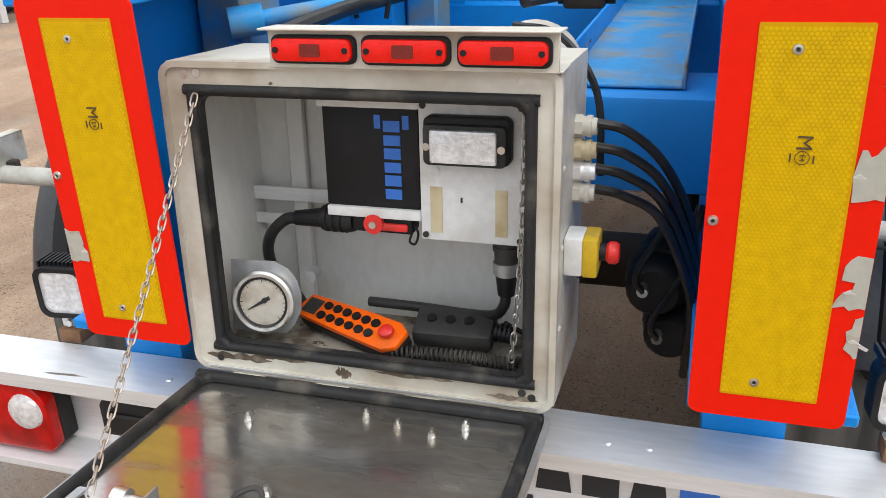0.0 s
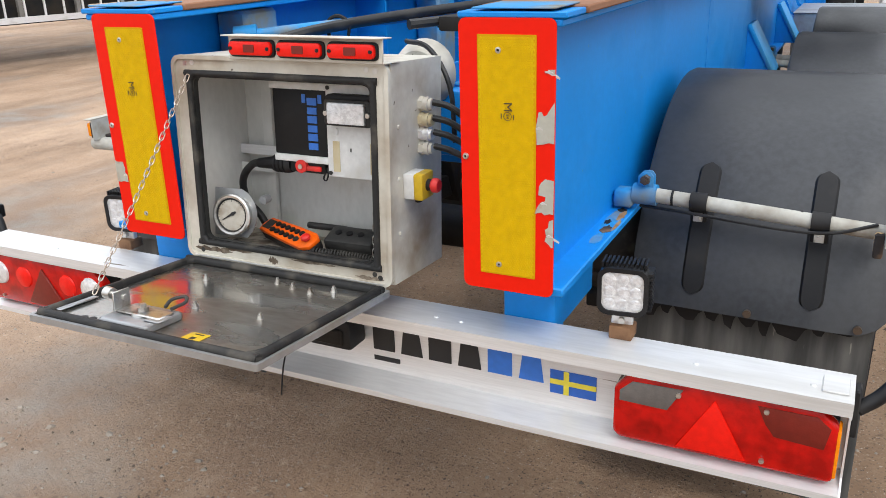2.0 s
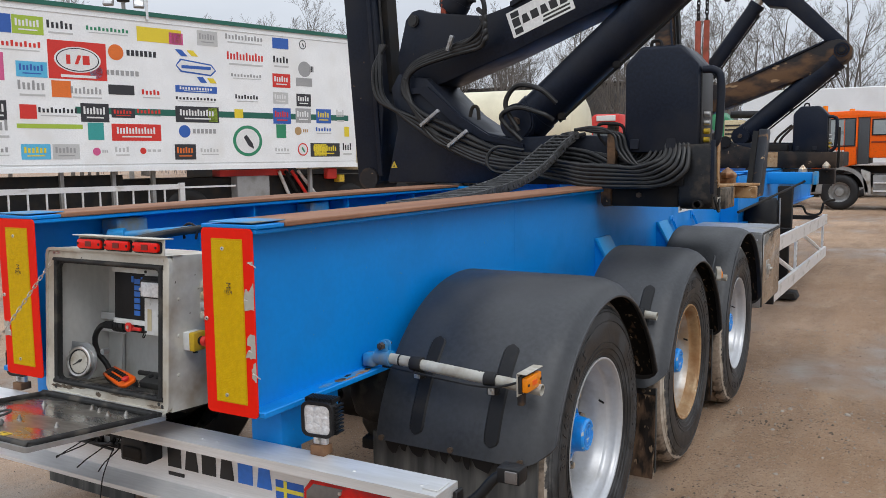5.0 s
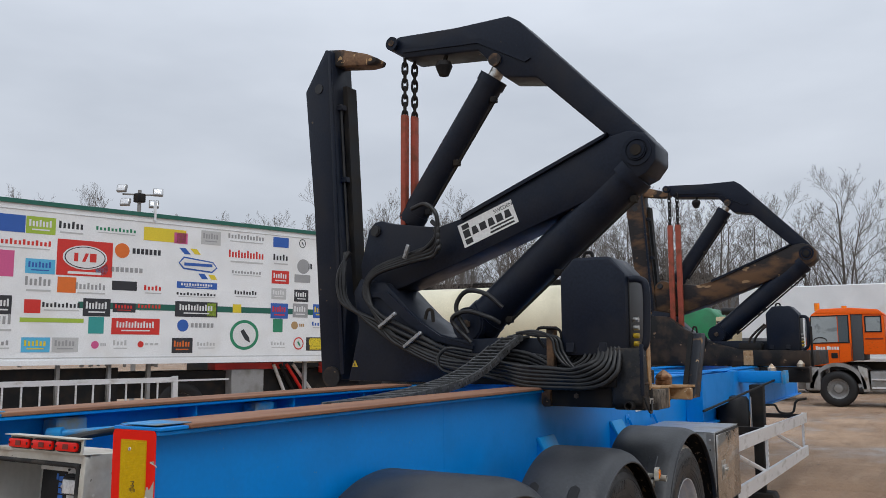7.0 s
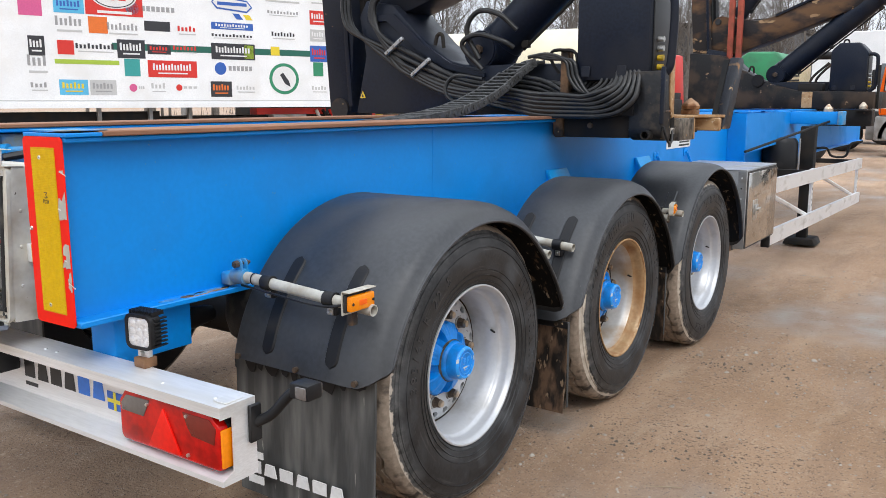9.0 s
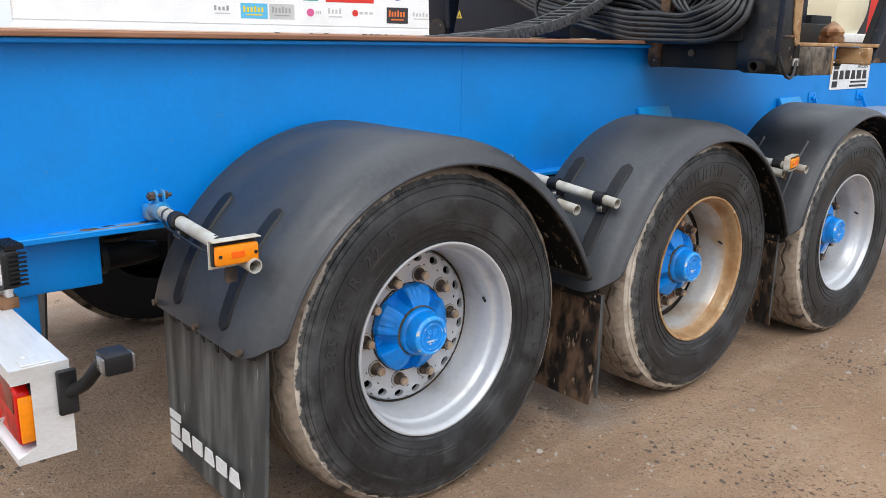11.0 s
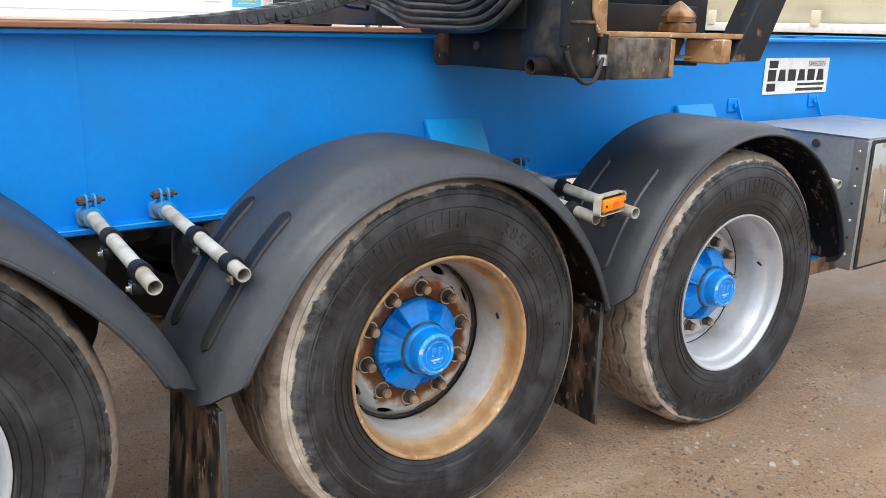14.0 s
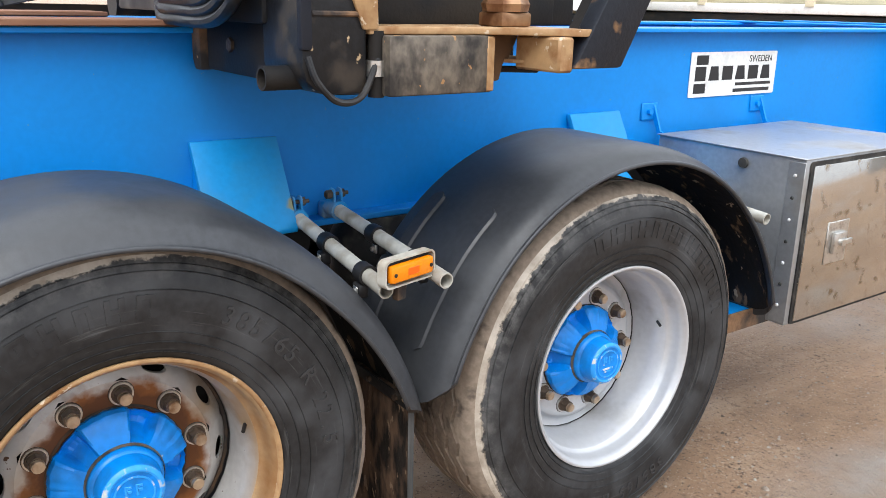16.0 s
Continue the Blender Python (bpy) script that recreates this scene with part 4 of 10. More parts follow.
    part("cap_mark", ring_plate([(y + 0.040 * math.cos(k * math.pi / 12), z + 0.040 * math.sin(k * math.pi / 12)) for k in range(24)],
                                [(y + 0.0365 * math.cos(k * math.pi / 12), z + 0.0365 * math.sin(k * math.pi / 12)) for k in range(24)], side * 1.1300, side * 1.1330, "x"), BLUE_RUB, hub)
    for dy, dz, w, h in ((-0.015, 0.010, 0.003, 0.012), (-0.010, 0.018, 0.005, 0.003), (-0.010, 0.009, 0.005, 0.003), (0.006, 0.010, 0.003, 0.012), (0.011, 0.018, 0.005, 0.003), (0.011, 0.009, 0.005, 0.003), (0.0, -0.014, 0.020, 0.003), (0.0, -0.022, 0.012, 0.0025)):
        part("cap_bar", box((side * 1.1318 - 0.0016, y + dy - w, z + dz - h), (side * 1.1318 + 0.0016, y + dy + w, z + dz + h), 0.0008, 1), BLUE_RUB, hub)
    for i in range(10):
        a = 2 * math.pi * i / 10 + turn * 0.4
        py, pz = y + 0.1625 * math.cos(a), z + 0.1625 * math.sin(a)
        part("washer_stain", cyl((side * face, py, pz), (side * (face + 0.0005), py, pz), 0.0258, seg=20), GRIME, rim)
        b = cyl((side * face, py, pz), (side * (face + 0.0045), py, pz), 0.0245, 0.0240, 20)
        nut = part("lug_nut", b, CHROME, t, "thin pale washer under the nut")
        b = cyl((side * (face + 0.0045), py, pz), (side * (face + 0.009), py, pz), 0.0205, 0.0190, 16)
        cyl((side * (face + 0.009), py, pz), (side * (face + 0.027), py, pz), 0.0182, 0.0168, 6, b)
        part("nut_body", b, NUT, nut, "brown weathered nut")
        part("stud", cyl((side * (face + 0.026), py, pz), (side * (face + 0.038), py, pz), 0.0132, 0.0122, 14, bevel=0.0015), BRONZE, nut, "worn bright stud end")
    b = cyl((side * 1.090, y + 0.249 * math.cos(0.25), z + 0.249 * math.sin(0.25)), (side * 1.112, y + 0.236 * math.cos(0.25), z + 0.236 * math.sin(0.25)), 0.0042, seg=8)
    part("valve_stem", b, BLACK, rim)
    return t


wheel(*WHEELS[0], 1, RIM, RIM, "single truck wheel with silver rim and blue hub", TYRE_A, ((38, 9, 7.5), 177), None, 0.2, 20)
wheel(*WHEELS[1], 1, RIM_RUST, RUST_EDGE, "single truck wheel with rust-stained rim and dust-caked tyre", TYRE_B, ((176, 13, 7.6), 62), BEAD_RUST, 0.5)
wheel(*WHEELS[2], 1, RIM, RIM, "single truck wheel with silver rim and blue hub", TYRE_C, ((108, 13, 7.6), 300), None, 0.0, 0).location.x += 0.006
for (wy, wz) in WHEELS:
    wheel(wy, wz, -1, RIM, RIM, "far-side truck wheel with silver rim")
    ax = solo("axle", cyl((-0.98, wy, wz), (0.98, wy, wz), 0.075, seg=20), SHADE, (0, wy, wz), "dark steel trailer axle between the wheels", "axle", "trailer axles")


# ---- axle suspension under the beams ----
def suspension(y, z, side):
    t = thing("axle_suspension", (side * 0.50, y, z), "dark dirty trailing arm axle suspension with rubber air spring", "suspension", "axle suspensions")
    xm = CX + side * 0.485
    part("hanger", prism([(y + 0.36, 0.831), (y + 0.66, 0.831), (y + 0.60, z + 0.02), (y + 0.56, z - 0.07), (y + 0.48, z - 0.07), (y + 0.44, z + 0.02)], xm - 0.075, xm + 0.075, "x", 0.006), SHADE, t)
    part("pivot_bolt", cyl((xm - 0.10, y + 0.52, z), (xm + 0.10, y + 0.52, z), 0.030, seg=14), NUT, t)
    part("trailing_arm", prism([(y + 0.56, z + 0.045), (y + 0.10, z + 0.075), (y - 0.16, z + 0.075), (y - 0.48, z + 0.03), (y - 0.48, z - 0.01), (y - 0.12, z + 0.005), (y + 0.10, z - 0.02), (y + 0.56, z - 0.045)], xm - 0.05, xm + 0.05, "x", 0.006), SHADE, t)
    za, zb = z + 0.035, 0.831
    h = zb - za
    prof = [(za, 0.0), (za, 0.085), (za + 0.12 * h, 0.100), (za + 0.20 * h, 0.100), (za + 0.28 * h, 0.125), (za + 0.50 * h, 0.140), (za + 0.78 * h, 0.135), (za + 0.92 * h, 0.115), (zb, 0.110), (zb, 0.0)]
    part("air_spring", lathe(prof, (xm, y - 0.37, 0), "z", 28), RUBBER, t, "black rubber air spring")
    part("shock_absorber", cyl((xm - side * 0.13, y - 0.05, z + 0.02), (xm - side * 0.13, y + 0.24, 0.82), 0.032, seg=14), SHADE, t)
    return t


for wy, wz in WHEELS:
    for sd in (1, -1):
        suspension(wy, wz, sd)


# ---- mudguards ----
def mudguard(y, zc, side, a0, a1, label, R=0.62, xi=0.80, straps=(0.875, 1.085), channel=(-38, -5), splay=(0.0, 0.0), curl=1.0):
    """A half-round plastic mudguard; angles from +y (front) round over the top."""
    t = thing("mudguard", (side * 0.9, y, zc + R), label, "mudguard", "trailer mudguards")
    def spread(bm):
        # the ends of the arc open out a little
        for v in bm.verts:
            dy, dz = v.co.y - y, v.co.z - zc
            a, r = math.degrees(math.atan2(dz, dy)), math.hypot(dy, dz)
            # rounded corners at both ends
            e = max(max(0.0, (abs(v.co.x) - 1.13) / 0.094), max(0.0, (xi + 0.05 - abs(v.co.x)) / 0.09)) ** 2.2
            a += 7.0 * e * max(0.0, 1 - (a - a0) / 16) - 7.0 * e * max(0.0, 1 - (a1 - a) / 16)
            g = splay[0] * max(0.0, (48 - a) / 40) ** 1.6 + splay[1] * max(0.0, (a - 150) / 21) ** 1.3
            v.co.y, v.co.z = y + (r + g) * math.cos(radians(a)), zc + (r + g) * math.sin(radians(a))
        return bm
    outer = [(xi, R - 0.030), (xi + 0.005, R - 0.006), (xi + 0.017, R), (1.10, R), (1.145, R - 0.004 * curl), (1.180, R - 0.016 * curl), (1.202, R - 0.034 * curl), (1.213, R - 0.056 * curl), (1.224, R - 0.062 * curl)]
    inner = [(1.224, R - 0.006 - 0.062 * curl), (1.206, R - 0.006 - 0.056 * curl), (1.195, R - 0.007 - 0.031 * curl), (1.175, R - 0.007 - 0.016 * curl), (1.14, R - 0.007 - 0.004 * curl), (1.10, R - 0.007), (xi + 0.017, R - 0.007), (xi + 0.006, R - 0.03)]
    pr = [(side * d, r) for d, r in outer + inner]
    part("guard_shell", spread(lathe(pr, (0, y, zc), seg=56, a0=a0, a1=a1, closed=True)), FENDER, t, "", 50)
    er = R - 0.065 * curl
    bead = [(side * (1.222 + 0.0055 * math.cos(k * math.pi / 4)), er + 0.0055 * math.sin(k * math.pi / 4)) for k in range(8)]
    part("lip_bead", spread(lathe(bead, (0, y, zc), seg=56, a0=a0, a1=a1, closed=True)), FENDER, t, "", 60)
    pr = [(side * d, r - 0.003) for d, r in inner[2:-1]]
    part("lining", spread(lathe(pr, (0, y, zc), seg=48, a0=a0 + 2, a1=a1 - 2)), FENDER_IN, t, "mud-splashed underside", 50)
    for x in straps:
        # pressed strap channels with rounded ends, built as raised strips
        bm = bmesh.new()
        b0, b1 = a1 + channel[0], a1 + channel[1]
        n = 36
        rows = []
        for j in range(n + 1):
            f = j / n
            end = min(1.0, min(f, 1 - f) * radians(b1 - b0) * R / 0.027)
            w = 0.027 * math.sqrt(max(0.01, 1 - (1 - end) ** 2))
            a = radians(b0 + (b1 - b0) * f)
            rows.append([bm.verts.new((side * (x + dx), y + (R + h) * math.cos(a), zc + (R + h) * math.sin(a))) for dx, h in ((-w, 0.0005), (-w * 0.8, 0.006), (w * 0.8, 0.006), (w, 0.0005))])
        for j in range(n):
            for i in range(3):
                bm.faces.new((rows[j][i], rows[j][i + 1], rows[j + 1][i + 1], rows[j + 1][i]))
        # black puts the grooves' shade into the colour, except on the front guard
        part("strap_channel", spread(bm), FENDER if y > 4 else BLACK, t, "", 30)
    return t


G1, G2, G3 = (1.695, 0.480), (3.03, 0.466), (4.325, 0.455)
mudguard(*G1, 1, 8, 168, "black plastic mudguard over the rear wheel", 0.63, 0.607, (0.765, 1.035), (-35, -4), (0.063, 0.0))
mudguard(*G2, 1, 4, 174, "scuffed black plastic mudguard over the middle wheel", 0.618, 0.80, (0.88, 1.09), (-45, -10), (0.044, 0.040))
mudguard(*G3, 1, 3, 173, "black plastic mudguard over the front wheel", 0.632, 0.80, (0.88, 1.09), (-45, -10), (0.030, 0.015), 0.55)
for y, zc in (G1, G2, G3):
    mudguard(y, zc, -1, 4, 172, "black plastic mudguard on the far side")


# ---- flat shapes: outlines laid on a plane ----
def slab(poly, o, U, V, th=0.001, bm=None):
    """A thin slab: outline in (u, v) metres on the plane through o along U and V, raised by th."""
    o, U, V = Vector(o), Vector(U).normalized(), Vector(V).normalized()
    N = U.cross(V)
    w = bm if bm is not None else bmesh.new()
    A = [w.verts.new(o + U * p[0] + V * p[1]) for p in poly]
    B = [w.verts.new(o + U * p[0] + V * p[1] + N * th) for p in poly]
    n = len(poly)
    w.faces.new(A[::-1])
    w.faces.new(B)
    for i in range(n):
        w.faces.new((A[i], A[(i + 1) % n], B[(i + 1) % n], B[i]))
    return w


def rect(u0, v0, u1, v1, lean=0.0):
    return [(u0, v0), (u1, v0), (u1 + lean, v1), (u0 + lean, v1)]


def disc(u, v, r, n=16, ru=None):
    return [(u + (ru or r) * math.cos(2 * math.pi * k / n), v + r * math.sin(2 * math.pi * k / n)) for k in range(n)]


def word_blocks(name, o, U, V, w, h, count, material, parent, first_tall=True, split=None, th=0.0015):
    """A maker's name as a row of plain blocks, with two squares at its head."""
    step = w / count
    for i in range(count):
        m = material if split is None or i < split[0] else split[1]
        k = 0.78
        part(name, slab([(i * step, 0), (i * step + step * k, 0), (i * step + step * (k - 0.12), h), (i * step + step * 0.12, h)] if i % 2 else
                        rect(i * step, 0, i * step + step * k, h), o, U, V, th), m, parent, smooth=0)
    if first_tall:
        part("emblem_square", slab(rect(0, h * 1.25, step * 0.95, h * 1.8), o, U, V, th), material, parent, smooth=0)
        part("emblem_square", slab(rect(0, -h * 0.9, step * 0.95, -h * 0.25), o, U, V, th), material, parent, smooth=0)


INK_FADED = mat("faded_print", (0.085, 0.055, 0.02), 0.5, grain=0.3, bump=0)
# torn edge film and print on the rear panels
def torn(parent, x, y, patches, side):
    """Bare backing where the film tore off in angular rags from the panel's edge; shapes run from the edge inwards."""
    for z0, z1, w, shape in patches:
        pts = [(x - side * w * u, z0 + (z1 - z0) * v) for u, v in shape]
        part("torn_patch", prism(pts, y - 0.0016, y - 0.0004), PEELED, parent, "bare backing where film tore off", smooth=0)
        u, v = shape[len(shape) // 2]
        o = (x - side * w * u, y - 0.0018, z0 + (z1 - z0) * v)
        part("loose_flake", slab([(0, 0), (0.024, -0.014), (0.026, -0.010), (0.006, 0.005)], o, (side, 0, 0.0), (0.0, -0.35, 0.94), 0.0005), SIGN, parent, "curled white flap of torn film", smooth=0)


RAG_WIDE = ((0, 1), (0.26, 0.82), (0.42, 0.70), (0.58, 0.66), (0.70, 0.76), (0.86, 0.76), (0.93, 0.60), (1.02, 0.36), (0.98, 0.20), (0.96, -0.03), (0.55, 0.0), (0.28, 0.04), (0.06, 0.02), (0, 0.02))
RAG_SPLIT = ((0, 0.97), (0.50, 1.0), (0.72, 0.90), (0.86, 0.78), (0.90, 0.52), (0.46, 0.49), (0.50, 0.36), (0.80, 0.28), (0.98, 0.14), (1.10, -0.04), (0.70, 0.02), (0.52, -0.06), (0.20, 0.0), (0, -0.02))
RAG_SMALL = ((0, 1), (0.5, 0.93), (0.62, 0.7), (1.0, 0.62), (0.85, 0.40), (1.0, 0.22), (0.45, 0.10), (0.2, 0.0), (0, 0.03))
RAG_BLOCK = ((0, 1.05), (0.20, 0.97), (0.75, 1.0), (0.86, 0.62), (0.80, 0.48), (1.0, 0.32), (0.98, 0.0), (0.5, 0.02), (0.3, -0.04), (0, 0.0))
torn(PANEL_R, 0.5935, 0.545, ((1.135, 1.212, 0.035, RAG_WIDE), (1.003, 1.069, 0.033, RAG_SPLIT), (0.935, 0.992, 0.016, RAG_SMALL), (1.262, 1.270, 0.020, RAG_SMALL)), 1)
torn(PANEL_L, -0.5265, 0.545, ((0.962, 1.012, 0.034, RAG_BLOCK),), -1)
def approval_mark(pnl, x, y, z):
    """The approval print on the film: a letter lying on its side over a ringed mark."""
    for ch, size, dx, dz, spin in (("M", 0.024, 0.0, 0.0095, -90), ("E4", 0.0085, 0.0, -0.0080, -90)):
        cu = bpy.data.curves.new("approval_letter", "FONT")
        cu.body, cu.size, cu.extrude, cu.align_x, cu.align_y = ch, size, 0.0003, "CENTER", "CENTER"
        cu.materials.append(INK_FADED)
        ob = new("approval_letter", cu)
        ob.parent = pnl
        ORIGIN[ob] = ORIGIN[pnl]
        ob.matrix_local = Matrix.Translation(Vector((x + dx, y - 0.0008, z + dz)) - ORIGIN[pnl]) @ pose(0, 0, 0, 90, 0, 0) @ pose(0, 0, 0, 0, 0, spin)
    part("print_ring", ring_plate([(x + p[0], z + p[1] - 0.0080) for p in disc(0, 0, 0.0080, 24)], [(x + p[0], z + p[1] - 0.0080) for p in disc(0, 0, 0.0072, 24)], y - 0.0009, y + 0.0002), INK_FADED, pnl)
    for dx, dz0, dz1 in ((-0.0125, -0.013, -0.003), (0.0120, -0.014, -0.005)):
        part("print_mark", slab(rect(dx - 0.0009, dz0, dx + 0.0009, dz1), (x, y, z), (1, 0, 0), (0, 0, 1), 0.0009), INK_FADED, pnl, smooth=0)


approval_mark(PANEL_R, 0.503, 0.5432, 1.190)
approval_mark(PANEL_L, -0.432, 0.5432, 1.190)
# film pressed in a honeycomb: thin raised cells over the yellow fields
def honeycomb(parent, x0, x1, z0, z1, y):
    s, bm = 0.0031, bmesh.new()
    j, z = 0, z0 + s
    while z < z1 - s:
        x = x0 + s + (s * 0.87 if j % 2 else 0)
        while x < x1 - s:
            vs = [bm.verts.new((x + s * 0.92 * math.cos(math.pi / 6 + k * math.pi / 3), y, z + s * 0.92 * math.sin(math.pi / 6 + k * math.pi / 3))) for k in range(6)]
            ws = [bm.verts.new((x + s * 0.82 * math.cos(math.pi / 6 + k * math.pi / 3), y - 0.0004, z + s * 0.82 * math.sin(math.pi / 6 + k * math.pi / 3))) for k in range(6)]
            bm.faces.new(ws)
            for k in range(6):
                bm.faces.new((vs[k], vs[(k + 1) % 6], ws[(k + 1) % 6], ws[k]))
            x += s * 1.74
        z += s * 1.5
        j += 1
    tagged(part("honeycomb_film", bm, YELLOW_CELL, parent, "", 0), kind="stuff")


YELLOW_CELL = mat("yellow_film_cell", (0.66, 0.42, 0.003), 0.45, grain=0.08, bump=0.05, spec=0.12)
honeycomb(PANEL_R, 0.4445, 0.557, 0.868, 1.328, 0.5437)
honeycomb(PANEL_L, -0.488, -0.375, 0.868, 1.328, 0.5437)

# ---- control box fittings ----
strip = cput("lamp_bracket", box((-0.158, 0.543, 1.262), (0.226, 0.548, 1.312), 0.001, 1), CREAM, CBOX, "cream sheet bracket with small red lamps")
cput("lamp_bracket_roof", box((-0.162, 0.522, 1.311), (0.230, 0.575, 1.314), 0.001, 1), CREAM, CBOX)
cput("lamp_bracket_foot", box((-0.162, 0.545, 1.262), (0.230, 0.610, 1.265), 0.001, 1), CREAM, CBOX)


def marker_lamp(x0, x1, z0, z1, y):
    t = thing("red_marker_lamp", ((x0 + x1) / 2, y, z0), "small red rear marker lamp screwed to the bracket", "lamp", "red marker lamps")
    def put(name, bm, m, lab="", sm=40):
        return cput(name, bm, m, t, lab, sm)
    put("housing", prism(rounded(x0, z0, x1, z1, 0.010), y - 0.008, y, bevel=0.002), BLACK)
    put("lens", prism(rounded(x0 + 0.004, z0 + 0.004, x1 - 0.004, z1 - 0.004, 0.009), y - 0.017, y - 0.006, bevel=0.003), RED_TRI)
    xm, zm = (x0 + x1) / 2, (z0 + z1) / 2
    put("lens_centre", prism(rounded(xm - 0.014, zm - 0.008, xm + 0.014, zm + 0.008, 0.002), y - 0.0185, y - 0.015), RED_DARK)
    for sx in (x0 + 0.011, x1 - 0.011):
        put("screw", cyl((sx, y - 0.019, zm), (sx, y - 0.015, zm), 0.004, seg=10), BLACK)


for a, b in ((-0.152, -0.033), (-0.026, 0.092), (0.100, 0.218)):
    marker_lamp(a, b, 1.268, 1.305, 0.545)
for sx, sz in ((-0.305, 1.247), (-0.285, 1.249), (0.175, 1.249), (0.196, 1.247), (-0.300, 0.806), (0.196, 0.806), (0.182, 0.812)):
    cput("frame_screw", cyl((sx, 0.562, sz), (sx, 0.566, sz), 0.006, 0.005, 12), CHROME if sz > 1 else DARK_GREY, CBOX)
for z in (1.13, 1.02, 0.90):
    cput("dent_rivet", cyl((0.226, 0.60, z), (0.2285, 0.60, z), 0.006, 0.004, 12), CREAM, CBOX)

# inside: rails, black module, white switch panel
cput("mounting_rail", box((-0.330, 0.757, 1.008), (-0.135, 0.761, 1.032), 0.001, 1), ALU, CBOX)
cput("mounting_rail", box((-0.330, 0.757, 0.965), (-0.200, 0.761, 0.985), 0.001, 1), ALU, CBOX)
cput("back_angle", box((-0.262, 0.772, 0.81), (-0.232, 0.785, 1.24), 0.002, 1), INNER, CBOX)


def module():
    t = thing("control_module", (-0.07, 0.70, 1.03), "black electronic control module with blue maker's mark", "module")
    cput("body", box((-0.150, 0.672, 1.035), (0.002, 0.765, 1.190), 0.004), BLACK, t)
    cput("end_rail", box((-0.156, 0.668, 1.188), (0.004, 0.765, 1.204), 0.002), WHITE_PLASTIC, t)
    cput("end_rail", box((-0.148, 0.666, 1.020), (0.004, 0.765, 1.036), 0.002), WHITE_PLASTIC, t)
    for i in range(6):
        z1 = 1.170 - i * 0.0205
        cput("name_block", box((-0.052, 0.670, z1 - 0.0165), (-0.026, 0.6725, z1 - (0.001 if i % 2 else 0))), INK_BLUE, t)
    for dx in (-0.066, -0.022):
        cput("emblem_square", box((dx, 0.670, 1.158), (dx + 0.010, 0.6725, 1.178)), INK_BLUE, t)
    return t


module()


def switch_panel():
    t = thing("switch_panel", (0.08, 0.70, 1.0), "white plastic switch box with clear lamp and beige stickers", "switch box")
    cput("body", box((0.006, 0.660, 0.995), (0.166, 0.765, 1.205), 0.003), WHITE_PLASTIC, t)
    for dx, dz in ((0.014, 1.197), (0.157, 1.197), (0.014, 1.004), (0.157, 1.004)):
        cput("corner_screw", cyl((dx, 0.657, dz), (dx, 0.661, dz), 0.005, 0.004, 10), DARK_GREY, t)
    cput("lamp_base", prism(rounded(0.020, 1.118, 0.146, 1.186, 0.01), 0.638, 0.661, bevel=0.003), BLACK, t, "black rubber lamp base")
    cput("lamp_rim", prism(rounded(0.022, 1.118, 0.142, 1.176, 0.008), 0.628, 0.642, bevel=0.003), DARK_GREY, t)
    cput("lamp_lens", prism(rounded(0.034, 1.123, 0.130, 1.170, 0.004), 0.620, 0.632, bevel=0.003), CLEAR, t, "clear ribbed lamp lens")
    for dx in (0.028, 0.136):
        cput("lamp_screw", cyl((dx, 0.624, 1.145), (dx, 0.63, 1.145), 0.0055, 0.005, 12), CHROME, t)
    cput("blind_plug", cyl((0.028, 0.6575, 1.100), (0.028, 0.661, 1.100), 0.010, 0.009, 16), WHITE_PLASTIC, t)
    for x0 in (0.022, 0.120):
        cput("warning_sticker", box((x0, 0.6588, 1.008), (x0 + 0.018, 0.6602, 1.078)), BEIGE, t, "worn beige sticker")
    cput("ink_mark", box((0.068, 0.6592, 1.056), (0.071, 0.6602, 1.064)), INK, t)
    b = cyl((0.130, 0.69, 0.996), (0.130, 0.69, 0.958), 0.019, 0.018, 18)
    cyl((0.130, 0.69, 0.985), (0.130, 0.69, 0.978), 0.021, 0.021, 18, b)
    cput("plug", b, DARK_GREY, t, "grey multipole plug")
    cput("plug_ring", cyl((0.130, 0.69, 0.962), (0.130, 0.69, 0.938), 0.0205, seg=18, bevel=0.003), ALU_DARK, t)
    cput("plug_boot", cyl((0.130, 0.69, 0.938), (0.130, 0.69, 0.905), 0.017, 0.013, 16), BLACK, t)
    cput("cable", sweep([(0.130, 0.69, 0.907), (0.126, 0.69, 0.885), (0.108, 0.70, 0.864), (0.06, 0.72, 0.852), (-0.02, 0.735, 0.848), (-0.12, 0.75, 0.842)], 0.0085, 10), HOSE, t)


switch_panel()


